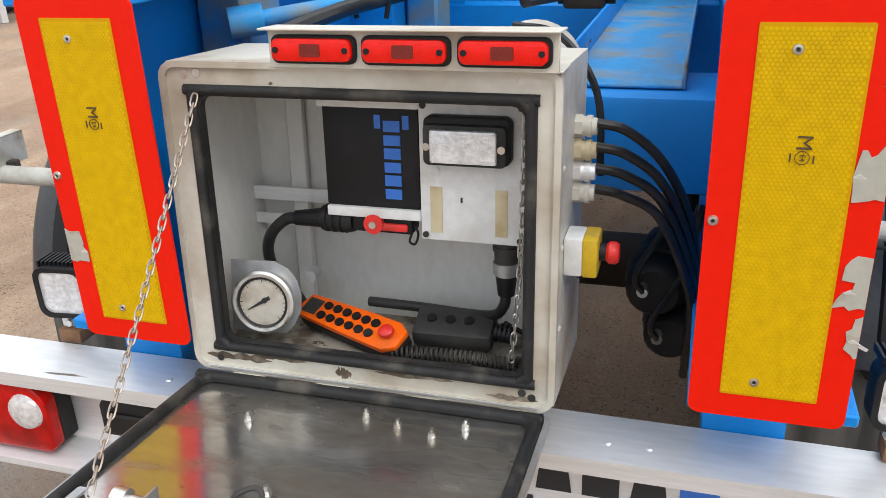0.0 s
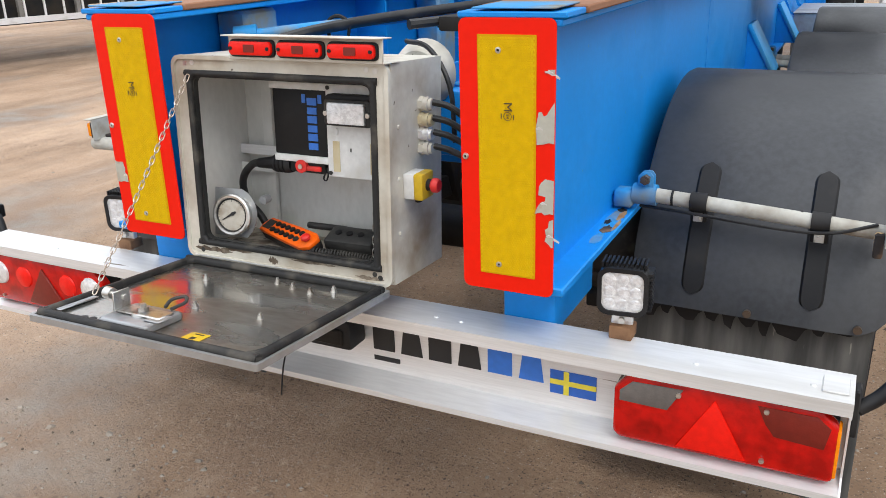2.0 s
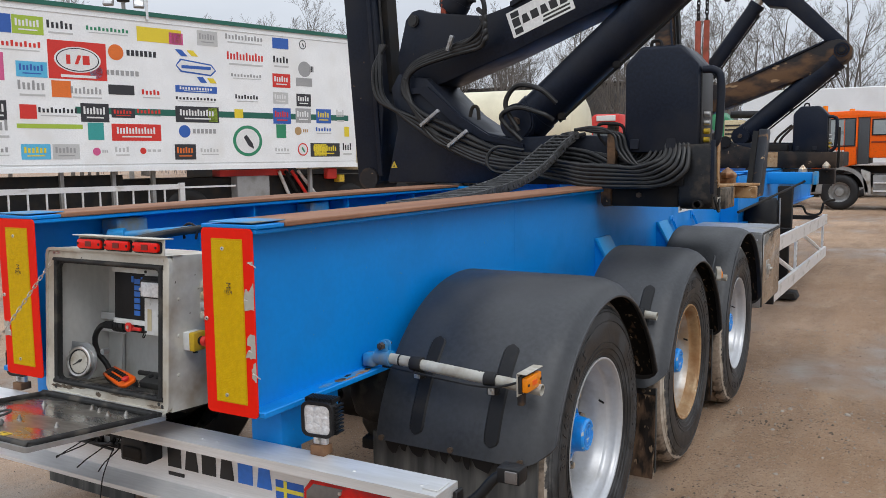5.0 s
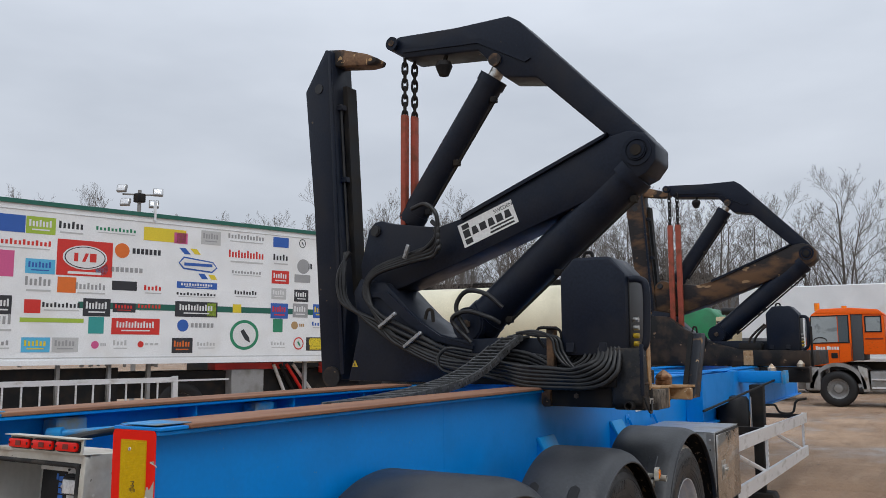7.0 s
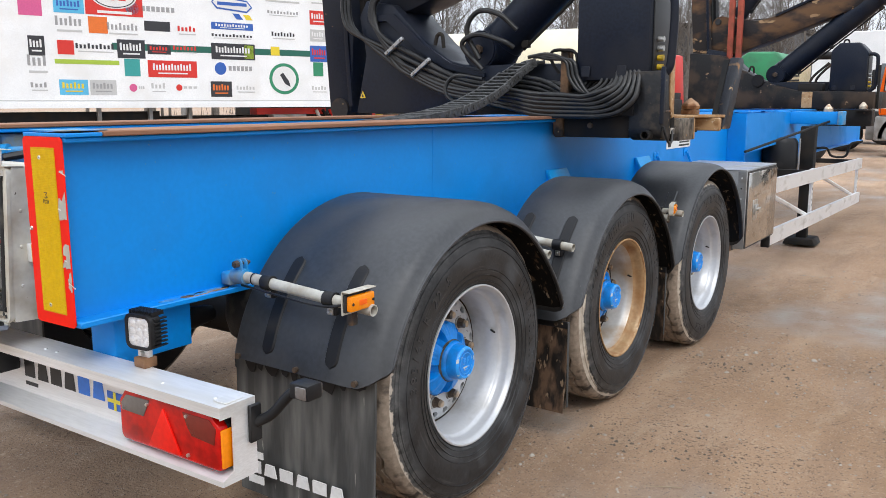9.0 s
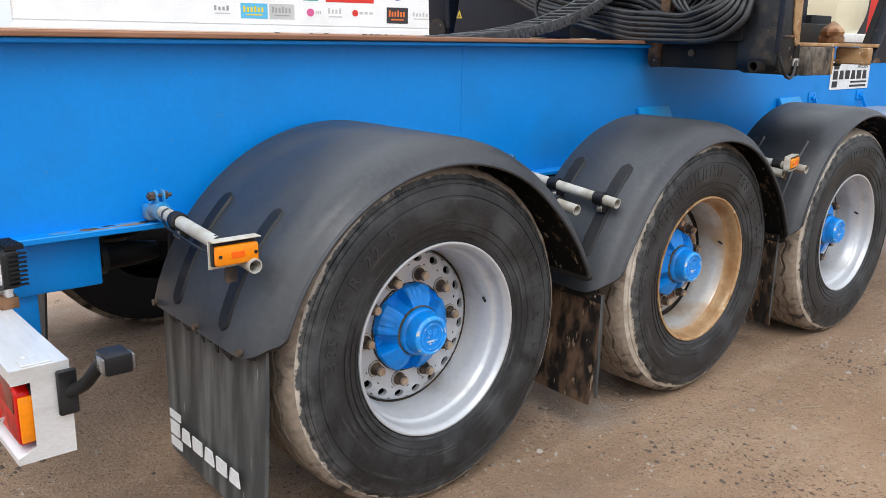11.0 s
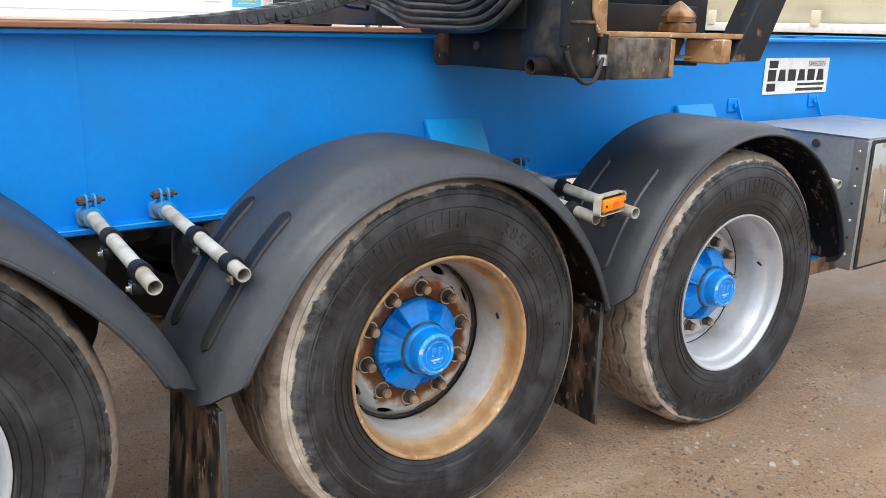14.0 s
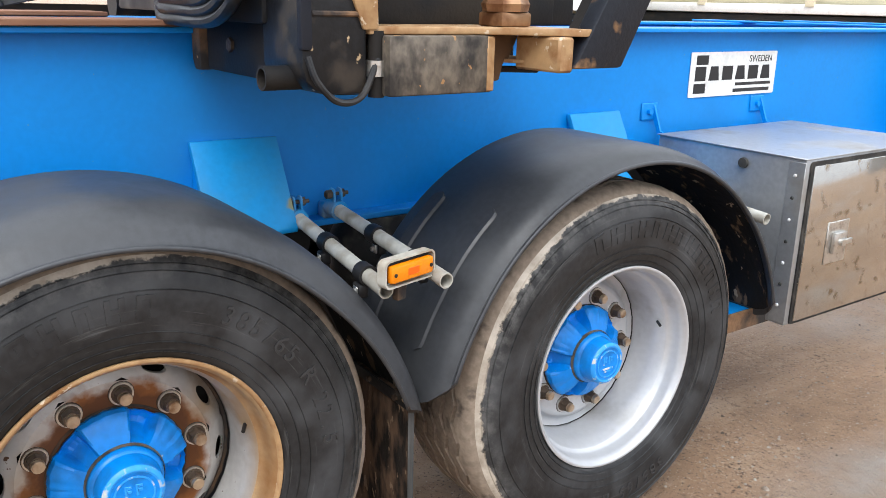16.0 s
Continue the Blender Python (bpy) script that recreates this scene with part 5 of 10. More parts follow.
def red_plug():
    t = thing("cable_connector", (-0.12, 0.69, 1.0), "black cable connector with red locking lever", "connector")
    b = cyl((-0.215, 0.69, 1.003), (-0.165, 0.69, 1.007), 0.012, 0.016, 16)
    cyl((-0.168, 0.69, 1.007), (-0.125, 0.69, 1.009), 0.0205, seg=20, bevel=0.003, bm=b)
    for k in range(3):
        cyl((-0.160 + 0.012 * k, 0.69, 1.008), (-0.155 + 0.012 * k, 0.69, 1.008), 0.0225, seg=20, bm=b)
    cyl((-0.126, 0.69, 1.009), (-0.112, 0.69, 1.009), 0.024, 0.020, 18, b)
    box((-0.114, 0.673, 0.993), (-0.012, 0.712, 1.028), 0.008, 2, b)
    cput("plug_body", b, BLACK, t)
    b = cyl((-0.072, 0.662, 1.011), (-0.072, 0.676, 1.011), 0.0155, 0.0145, 20)
    box((-0.070, 0.664, 1.001), (-0.018, 0.672, 1.013), 0.003, 2, b)
    cput("locking_lever", b, RED_PLASTIC, t, "red locking lever")
    cput("lever_screw", cyl((-0.072, 0.658, 1.011), (-0.072, 0.664, 1.011), 0.006, 0.005, 10), CHROME, t)
    cput("cable", sweep([(-0.212, 0.69, 1.003), (-0.235, 0.69, 0.998), (-0.262, 0.69, 0.972), (-0.272, 0.692, 0.940), (-0.266, 0.70, 0.900), (-0.245, 0.715, 0.865), (-0.225, 0.72, 0.83)], 0.0095, 10), HOSE, t)
    cput("strap_loop", sweep([(-0.012, 0.68, 1.01), (-0.004, 0.675, 0.998), (-0.008, 0.672, 0.982), (-0.018, 0.675, 0.984), (-0.014, 0.68, 1.0)], 0.002, 6), BLACK, t)


red_plug()


def gauge():
    t = thing("pressure_gauge", (-0.245, 0.64, 0.82), "round steel pressure gauge with yellowed dial, leaning", "gauge")
    c = Vector((-0.243, 0.622, 0.884))
    tilt = Matrix.Translation(c) @ Matrix.Rotation(radians(8), 4, "Z") @ Matrix.Rotation(radians(-10), 4, "X") @ Matrix.Scale(0.81, 4)
    def put(name, bm, m, lab="", par=None):
        bmesh.ops.transform(bm, matrix=tilt, verts=bm.verts)
        return part(name, bm, m, par or t, lab)
    put("mounting_plate", prism([(-0.074, -0.066), (-0.070, 0.078), (0.020, 0.076), (0.046, 0.062), (0.062, 0.040), (0.070, 0.010), (0.068, -0.022), (0.054, -0.050), (0.036, -0.070)], 0.012, 0.015), ALU_DARK, "bent square mounting plate")
    put("case", lathe([(0.012, 0.056), (-0.004, 0.058), (-0.010, 0.063), (-0.016, 0.063), (-0.019, 0.058), (-0.018, 0.052), (-0.0145, 0.050)], (0, 0, 0), "y", 40), CHROME, "stainless bezel")
    put("dial", lathe([(-0.0125, 0.052), (-0.0125, 0.0)], (0, 0, 0), "y", 36), DIAL, "yellowed dial face")
    for k in range(25):
        a = radians(225 - 270 * k / 24)
        r0, r1 = (0.040, 0.047) if k % 4 == 0 else (0.043, 0.047)
        p0, p1 = Vector((r0 * math.cos(a), -0.0131, r0 * math.sin(a))), Vector((r1 * math.cos(a), -0.0131, r1 * math.sin(a)))
        sd = Vector((-math.sin(a), 0, math.cos(a))) * 0.0006
        b = bmesh.new()
        b.faces.new([b.verts.new(p0 - sd), b.verts.new(p1 - sd), b.verts.new(p1 + sd), b.verts.new(p0 + sd)])
        put("scale_mark", b, INK)
    b = slab([(-0.012, -0.0035), (-0.004, -0.004), (0.040, -0.0008), (0.040, 0.0008), (-0.004, 0.004), (-0.012, 0.0035)], (0.004, -0.0138, 0.004), (-0.87, 0, -0.5), (0.5, 0, -0.87), 0.0012)
    put("needle", b, INK)
    put("needle_boss", cyl((0.004, -0.0160, 0.004), (0.004, -0.0125, 0.004), 0.0055, seg=14), INK)
    put("inner_bezel", lathe([(-0.0148, 0.0515), (-0.0168, 0.0490), (-0.0150, 0.0465), (-0.0128, 0.0462)], (0, 0, 0), "y", 40), RUBBER, "dark inner bezel ring")
    put("outlet", cyl((0.086, 0.020, 0.045), (0.090, 0.045, 0.050), 0.013, seg=14), ALU_DARK)


gauge()


def remote():
    t = thing("remote_control", (-0.11, 0.67, 0.815), "orange handheld remote control with black buttons, lying down", "remote")
    m = Matrix.Translation((-0.118, 0.668, 0.834)) @ Matrix.Rotation(radians(-22), 4, "Z") @ Matrix.Rotation(radians(24), 4, "X") @ Matrix.Diagonal((0.88, 0.80, 0.85, 1))
    def put(name, bm, mm, lab="", sm=40):
        bmesh.ops.transform(bm, matrix=m, verts=bm.verts)
        return part(name, bm, mm, t, lab, sm)
    put("body", prism([(-0.120, -0.028), (-0.128, 0.0), (-0.120, 0.030), (0.02, 0.036), (0.098, 0.036), (0.122, 0.022), (0.122, -0.020), (0.098, -0.036), (0.02, -0.034)], -0.030, -0.004, "z", 0.006), BLACK, "black lower shell")
    put("face", prism([(-0.122, -0.028), (-0.130, 0.0), (-0.122, 0.030), (0.02, 0.036), (0.098, 0.036), (0.122, 0.022), (0.122, -0.020), (0.098, -0.036), (0.02, -0.034)], -0.006, 0.008, "z", 0.004), ORANGE, "orange upper shell")
    put("display", box((-0.118, -0.018, 0.008), (-0.082, 0.020, 0.0095), 0.001, 1), DARK_GREY)
    for i in range(6):
        for j in range(2):
            x, y = -0.066 + i * 0.024, -0.013 + j * 0.026
            put("button", cyl((x, y, 0.007), (x, y, 0.013), 0.0098, 0.009, 14, bevel=0.001), BLACK)
    put("stop_button", lathe([(0.007, 0.009), (0.014, 0.009), (0.015, 0.0150), (0.021, 0.0145), (0.024, 0.011), (0.0255, 0.0)], (0.092, 0.0, 0), "z", 22), RED_PLASTIC, "red stop button")


remote()


def pendant():
    t = thing("wired_pendant", (0.05, 0.68, 0.812), "dark grey wired pendant control with spiral cable", "remote")
    m = Matrix.Translation((0.052, 0.690, 0.832)) @ Matrix.Rotation(radians(3), 4, "Z") @ Matrix.Rotation(radians(18), 4, "X")
    b = box((-0.068, -0.030, -0.018), (0.060, 0.034, 0.016), 0.008)
    bmesh.ops.transform(b, matrix=m, verts=b.verts)
    part("body", b, DARK_GREY, t)
    for x in (-0.04, -0.01, 0.02):
        b = cyl((x, 0.004, 0.015), (x, 0.004, 0.019), 0.009, 0.008, 14)
        bmesh.ops.transform(b, matrix=m, verts=b.verts)
        part("rubber_button", b, BLACK, t)
    b = cyl((0.060, 0, 0), (0.088, -0.004, -0.004), 0.013, 0.011, 14)
    for k in range(4):
        cyl((0.062 + 0.007 * k, 0, 0), (0.065 + 0.007 * k, 0, 0), 0.0155, seg=14, bm=b)
    bmesh.ops.transform(b, matrix=m, verts=b.verts)
    part("cable_boot", b, BLACK, t)
    pts = []
    for k in range(150):
        f = k / 149
        c = Vector((-0.035 + 0.195 * f, 0.622 + 0.012 * f + 0.01 * math.sin(3 * f), 0.818 - 0.006 * f))
        a = f * 2 * math.pi * 26
        pts.append(c + Vector((0, 0.0085 * math.cos(a), 0.0085 * math.sin(a))))
    part("spiral_cable", sweep(pts, 0.0026, 5, steps=2), DARK_GREY, t)
    part("cable_end", sweep([(0.150, 0.64, 0.815), (0.180, 0.66, 0.82), (0.165, 0.70, 0.825), (0.12, 0.73, 0.83)], 0.004, 7), HOSE, t)


pendant()


def chain(name, pts, label, sag=0.0, mat_=None, r=0.0013, pitch=0.0150):
    """A hanging chain of separate links."""
    P = [Vector(p) for p in pts]
    t = thing(name, P[0], label, "chain", "cabinet chains")
    L = sum((P[i + 1] - P[i]).length for i in range(len(P) - 1))
    n = max(2, int(L / pitch))
    a, bb = 0.0100, 0.0038
    pr = [(a * 0.55, bb), (a, bb * 0.55), (a, -bb * 0.55), (a * 0.55, -bb), (-a * 0.55, -bb), (-a, -bb * 0.55), (-a, bb * 0.55), (-a * 0.55, bb)]
    bm = sweep([(0, y, x) for x, y in pr], r, 5, closed=True, steps=2)
    me = finish(bm, "link", mat_ or CHAIN_M, 60)
    for k in range(n):
        d = (k + 0.5) / n * L
        for i in range(len(P) - 1):
            s = (P[i + 1] - P[i]).length
            if d <= s or i == len(P) - 2:
                p = P[i].lerp(P[i + 1], min(1, d / s))
                q = (P[i + 1] - P[i]).to_track_quat("Z", "Y")
                break
            d -= s
        ob = new("link", me)
        ob.parent = t
        ob.matrix_local = Matrix.Translation(p - P[0]) @ q.to_matrix().to_4x4() @ Matrix.Rotation(radians(45 + 90 * (k % 2)), 4, "Z")
    return t


chain("door_chain", [(-0.268, 0.555, 1.226), (-0.253, 0.352, 1.016), (-0.241, 0.185, 0.851)], "thin rusty chain holding the open door")
chain("loose_chain", [(0.178, 0.605, 1.205), (0.174, 0.602, 1.05), (0.170, 0.60, 0.955), (0.158, 0.605, 0.838)], "thin steel chain hanging inside the cabinet", mat_=CHROME)

# glands, hoses and stop switch on the box side
for i, (z, m) in enumerate(((1.168, CREAM), (1.134, BEIGE), (1.103, ALU), (1.072, CREAM))):
    b = cyl((0.226, 0.70, z), (0.236, 0.70, z), 0.0165, seg=6)
    cyl((0.236, 0.70, z), (0.256, 0.70, z), 0.0145, 0.012, 14, b)
    cyl((0.242, 0.70, z), (0.249, 0.70, z), 0.016, seg=12, bm=b)
    cput("cable_gland", b, m, CBOX, "plastic cable gland")
    hz = sweep([(0.254, 0.725 - 0.0, z - 0.004), (0.295, 0.735, z - 0.016), (0.345, 0.75, z - 0.062 + 0.004 * i), (0.385, 0.79, z - 0.15), (0.405, 0.85, z - 0.26), (0.40, 0.93, z - 0.42)], 0.0072, 9)
    solo("cable", hz, HOSE, (0.254, 0.72, z), "black cable from the cabinet side into the chassis", "cable", "cabinet cables")


def stop_switch():
    t = thing("stop_switch", (0.26, 0.66, 0.93), "yellow and grey emergency stop switch with red button", "switch")
    m = Matrix.Translation((0.226, 0.655, 1.000)) @ Matrix.Scale(0.74, 4)
    def put(name, bm, mm, lab=""):
        bmesh.ops.transform(bm, matrix=m, verts=bm.verts)
        return part(name, bm, mm, t, lab)
    put("base", box((0.0, -0.036, -0.040), (0.036, 0.036, 0.036), 0.005), WHITE_PLASTIC, "grey switch base")
    put("cover", box((0.034, -0.037, -0.041), (0.064, 0.037, 0.037), 0.006), YELLOW, "yellow switch cover")
    put("collar", cyl((0.062, 0, 0), (0.078, 0, 0), 0.018, 0.016, 18), BLACK)
    put("button", lathe([(0.074, 0.014), (0.082, 0.0215), (0.094, 0.0215), (0.100, 0.017), (0.102, 0.0)], (0, 0, 0), "x", 22), RED_PLASTIC, "red mushroom button")
    put("gland", cyl((0.03, 0, -0.039), (0.03, 0, -0.055), 0.010, seg=10), BLACK)


stop_switch()

# ---- door fittings ----
zd = 0.768
for x, y in ((-0.035, 0.515), (0.115, 0.520), (0.080, 0.335), (-0.085, 0.33), (0.02, 0.500), (-0.20, 0.47), (0.075, 0.49)):
    b = cyl((x, y, zd), (x, y, zd + 0.003), 0.007, seg=12)
    cyl((x, y, zd + 0.003), (x, y, zd + 0.009), 0.0055, seg=6, bm=b)
    cyl((x, y, zd + 0.009), (x, y, zd + 0.014), 0.003, seg=8, bm=b)
    dput("bolt", b, CHROME, DOOR)
dput("lock_plate", prism(rounded(-0.185, 0.185, -0.055, 0.275, 0.01), zd, zd + 0.016, "z", 0.005), ALU_DARK, DOOR, "raised lock plate")
b = cyl((-0.118, 0.235, zd + 0.014), (-0.118, 0.235, zd + 0.022), 0.022, 0.020, 20)
cyl((-0.118, 0.235, zd + 0.022), (-0.118, 0.235, zd + 0.030), 0.011, seg=6, bm=b)
cyl((-0.118, 0.235, zd + 0.030), (-0.118, 0.235, zd + 0.036), 0.006, seg=10, bm=b)
box((-0.172, 0.215, zd + 0.018), (-0.055, 0.252, zd + 0.022), 0.002, 1, b)
box((-0.176, 0.215, zd + 0.018), (-0.172, 0.252, zd + 0.056), 0.001, 1, b)
dput("latch", b, CHROME, DOOR, "zinc rotary latch")
b = cyl((-0.205, 0.240, zd + 0.042), (-0.168, 0.240, zd + 0.040), 0.006, seg=10)
cyl((-0.222, 0.240, zd + 0.043), (-0.205, 0.240, zd + 0.042), 0.012, 0.011, 14, b)
dput("latch_roller", b, CHROME, DOOR)
b = sweep([(-0.075, 0.26, zd + 0.022), (-0.062, 0.285, zd + 0.03), (-0.078, 0.30, zd + 0.034), (-0.098, 0.285, zd + 0.03), (-0.09, 0.262, zd + 0.024)], 0.0035, 7)
dput("latch_ring", b, DARK_GREY, DOOR)
dput("hasp", box((-0.085, 0.205, zd + 0.016), (-0.045, 0.240, zd + 0.020), 0.002, 1), ALU_DARK, DOOR)
for k in range(3):
    dput("vent_slot", slab(disc(-0.245 + 0.022 * k, 0.205 + 0.002 * k, 0.006, 12, 0.0085), (0, 0, zd + 0.0004), (1, 0, 0), (0, 1, 0), 0.0004), INK, DOOR, smooth=0)
dput("warning_sticker", slab(rect(0.0, 0.0, 0.045, 0.042, 0.0), (0.012, 0.190, zd + 0.0008), (1, 0, 0), (0, 1, 0), 0.0006), YELLOW, DOOR, "small yellow sticker", smooth=0)
for u0, v0, u1, v1 in ((0.012, 0.034, 0.034, 0.037), (0.008, 0.005, 0.036, 0.008), (0.017, 0.014, 0.028, 0.024)):
    dput("sticker_print", slab(rect(u0, v0, u1, v1), (0.012, 0.190, zd + 0.0015), (1, 0, 0), (0, 1, 0), 0.0004), INK, DOOR, smooth=0)
dput("corner_tab", box((-0.322, 0.20, zd + 0.004), (-0.306, 0.285, zd + 0.007), 0.002, 1), ALU_DARK, DOOR, "dull chain tab")
for k in range(4):
    dput("hinge", box((-0.30 + 0.15 * k, 0.572, zd - 0.006), (-0.30 + 0.15 * k + 0.06, 0.584, zd + 0.006), 0.003, 1), CREAM, DOOR)

# ---- bumper fittings ----
yb = 0.6515
U, V = (1, 0, 0), (0, 0, 1)
word_blocks("name_block", (0.112, yb, 0.580), U, V, 0.445, 0.066, 6, INK, BUMPER, True, (4, INK_BLUE), 0.0012)
FLAG_BLUE = mat("flag_blue_vinyl", (0.02, 0.12, 0.50), 0.4)
FLAG_YELLOW = mat("flag_yellow_vinyl", (0.80, 0.68, 0.06), 0.4)
part("flag_sticker", slab(rect(0.555, 0.562, 0.658, 0.618), (0, yb, 0), U, V, 0.0010), FLAG_BLUE, BUMPER, "blue and yellow cross flag sticker", smooth=0)
part("flag_cross", slab(rect(0.555, 0.584, 0.658, 0.596), (0, yb - 0.001, 0), U, V, 0.0006), FLAG_YELLOW, BUMPER, smooth=0)
part("flag_cross", slab(rect(0.586, 0.562, 0.598, 0.618), (0, yb - 0.0018, 0), U, V, 0.0006), FLAG_YELLOW, BUMPER, smooth=0)
for x in (0.36, 0.86, 0.30, -0.45, -0.9, 1.10, 1.07):
    part("rivet", cyl((x, 0.62, 0.707), (x, 0.62, 0.7105), 0.007, 0.004, 12), ALU, BUMPER)
part("corner_bracket", box((1.085, 0.60, 0.708), (1.130, 0.66, 0.712), 0.001, 1), ALU, BUMPER)


def tail_lamp(x0, x1, mirror, new_style):
    t = thing("tail_lamp", ((x0 + x1) / 2, 0.60, 0.53), "red multi-function tail lamp with triangle reflector" if not new_style else "newer red tail lamp with clear round reversing lights", "tail lamp", "tail lamps")
    z0, z1, yf, yk = 0.532, 0.678, 0.584, 0.650
    w = x1 - x0
    def X(f):
        return x0 + f * w if not mirror else x1 - f * w
    out = [(X(0), z0 + 0.012), (X(0), z1 - 0.035), (X(0.07), z1), (X(0.93), z1 - 0.004), (X(1.0), z1 - 0.030), (X(1.0), z0 + 0.004), (X(0.98), z0), (X(0.03), z0)]
    part("housing", prism(out, yf + 0.028, yk, bevel=0.004), BLACK, t)
    part("lens", prism(out, yf, yf + 0.030, bevel=0.006), RED_LENS, t, "red outer lens")
    if not new_style:
        part("reversing_lens", prism([(X(0.03), z1 - 0.060), (X(0.03), z1 - 0.038), (X(0.09), z1 - 0.014), (X(0.33), z1 - 0.012), (X(0.26), z1 - 0.062)], yf - 0.002, yf + 0.004, bevel=0.001), SMOKE, t, "smoky clear section")
        part("indicator_lens", prism([(X(0.66), z1 - 0.014), (X(0.91), z1 - 0.014), (X(0.97), z1 - 0.034), (X(0.95), z1 - 0.078), (X(0.74), z1 - 0.072), (X(0.70), z1 - 0.05)], yf - 0.002, yf + 0.004, bevel=0.001), RED_DARK, t, "dark indicator section")
        b = bmesh.new()
        tri = [(X(0.31), z0 + 0.010), (X(0.63), z0 + 0.010), (X(0.475), z1 - 0.020)]
        prism(tri, yf - 0.006, yf + 0.002, bevel=0.002, bm=b)
        part("triangle_reflector", b, RED_TRI, t, "bright red triangle reflector")
        part("side_lens", box((min(X(0.975), X(1.012)), yf + 0.004, z0 + 0.008), (max(X(0.975), X(1.012)), yf + 0.045, z1 - 0.036), 0.003), AMBER, t, "amber side lens")
        for fx, fz in ((0.31, z1 - 0.024), (0.70, z1 - 0.022), (0.70, z0 + 0.018)):
            part("screw", cyl((X(fx), yf - 0.006, fz), (X(fx), yf, fz), 0.005, 0.005, 10), CHROME, t)
    else:
        for f in (0.10, 0.90):
            part("round_light", lathe([(-0.012, 0.0), (-0.011, 0.020), (-0.006, 0.034), (0.004, 0.038)], (X(f), yf, z1 - 0.058), "y", 24), CLEAR, t, "clear round reversing light")
        for f in (0.30, 0.68):
            part("round_light", lathe([(-0.008, 0.0), (-0.007, 0.018), (-0.003, 0.030), (0.004, 0.034)], (X(f), yf, z1 - 0.060), "y", 24), RED_TRI, t)
        part("triangle_reflector", prism([(X(0.33), z0 + 0.012), (X(0.66), z0 + 0.012), (X(0.50), z1 - 0.022)], yf - 0.006, yf + 0.002, bevel=0.002), RED_DARK, t, "red triangle reflector")
        part("screw", cyl((X(0.90), yf - 0.006, z0 + 0.016), (X(0.90), yf, z0 + 0.016), 0.005, seg=10), CHROME, t)


tail_lamp(0.712, 1.122, False, False)
tail_lamp(-1.165, -0.700, True, True)


def plug_box(x, s):
    t = thing("plate_lamp", (x, 0.62, 0.60), "black plastic lamp box beside the plate holder", "lamp", "plate lamps")
    body = part("body", prism([(x - 0.058, 0.600), (x + 0.058, 0.600), (x + 0.058, 0.664), (x + 0.046, 0.678), (x - 0.046, 0.678), (x - 0.058, 0.664)], 0.580, 0.650, "y", 0.007), BLACK, t)
    part("lens_hood", box((x - 0.040, 0.572, 0.612), (x + 0.040, 0.581, 0.652), 0.004, 1), SHADE, body)
    part("cable", sweep([(x - 0.05 * s, 0.63, 0.64), (x - 0.12 * s, 0.632, 0.628), (x - 0.22 * s, 0.628, 0.612), (x - 0.40 * s, 0.63, 0.60)], 0.005, 7), HOSE, t)


plug_box(0.035, 1)
plug_box(-0.52, -1)


def plate_holder(x0, x1, z0, z1, y):
    """Slotted plastic frame for a plate, with none in it, tied on with loose cable ties."""
    t = thing("plate_holder", ((x0 + x1) / 2, y, z0), "empty slotted black plate holder with loose cable ties", "holder")
    for z in (z0, (z0 + z1) / 2, z1):
        part("rail", box((x0, y - 0.010, z - 0.005), (x1, y - 0.001, z + 0.005), 0.002, 1), BLACK, t)
    for k in range(8):
        x = x0 + (x1 - x0) * k / 7
        w = 0.010 if k % 2 else 0.005
        part("bar", box((x - w, y - 0.013, z0 - 0.004), (x + w, y - 0.002, z1 + 0.004), 0.002, 1), BLACK, t)
    for x, dx, dz in ((x1 - 0.055, -0.025, -0.155), (x1 - 0.085, -0.10, -0.060), (x1 - 0.16, -0.13, -0.040), (x1 - 0.03, -0.05, -0.055), (x1 - 0.20, -0.09, -0.045)):
        part("cable_tie", sweep([(x, y - 0.012, z1 - 0.012), (x, y - 0.022, (z0 + z1) / 2), (x + 0.25 * dx, y - 0.045, z0 + 0.006), (x + 0.6 * dx, y - 0.080, z0 + 0.45 * dz), (x + dx, y - 0.090, z0 + dz)], 0.0022, 5), BLACK, t)
        part("tie_lock", box((x - 0.005, y - 0.030, z0 + 0.012), (x + 0.005, y - 0.018, z0 + 0.022), 0.001, 1), BLACK, t)


plate_holder(-0.40, -0.028, 0.606, 0.678, 0.650)


def end_lamp(side, xe):
    t = thing("clearance_lamp", (xe, 0.70, 0.64), "black rubber arm with small clear end-outline lamp", "lamp", "clearance lamps")
    b = bmesh.new()
    box((xe if side > 0 else xe - 0.012, 0.660, 0.590), (xe + 0.012 if side > 0 else xe, 0.700, 0.690), 0.003, 1, b)
    part("foot", b, BLACK, t)
    part("arm", sweep([(xe + side * 0.008, 0.685, 0.640), (xe + side * 0.045, 0.705, 0.665), (xe + side * 0.085, 0.725, 0.715), (xe + side * 0.115, 0.735, 0.735)], 0.014, 10), BLACK, t)
    part("head", box((min(xe + side * 0.10, xe + side * 0.165), 0.71, 0.715), (max(xe + side * 0.10, xe + side * 0.165), 0.765, 0.757), 0.006), BLACK, t)
    for yy in (0.705, 0.764):
        part("lens", box((min(xe + side * 0.125, xe + side * 0.160), yy, 0.720), (max(xe + side * 0.125, xe + side * 0.160), yy + 0.007, 0.752), 0.003), SMOKE, t)


end_lamp(1, 1.140)
end_lamp(-1, -1.195)


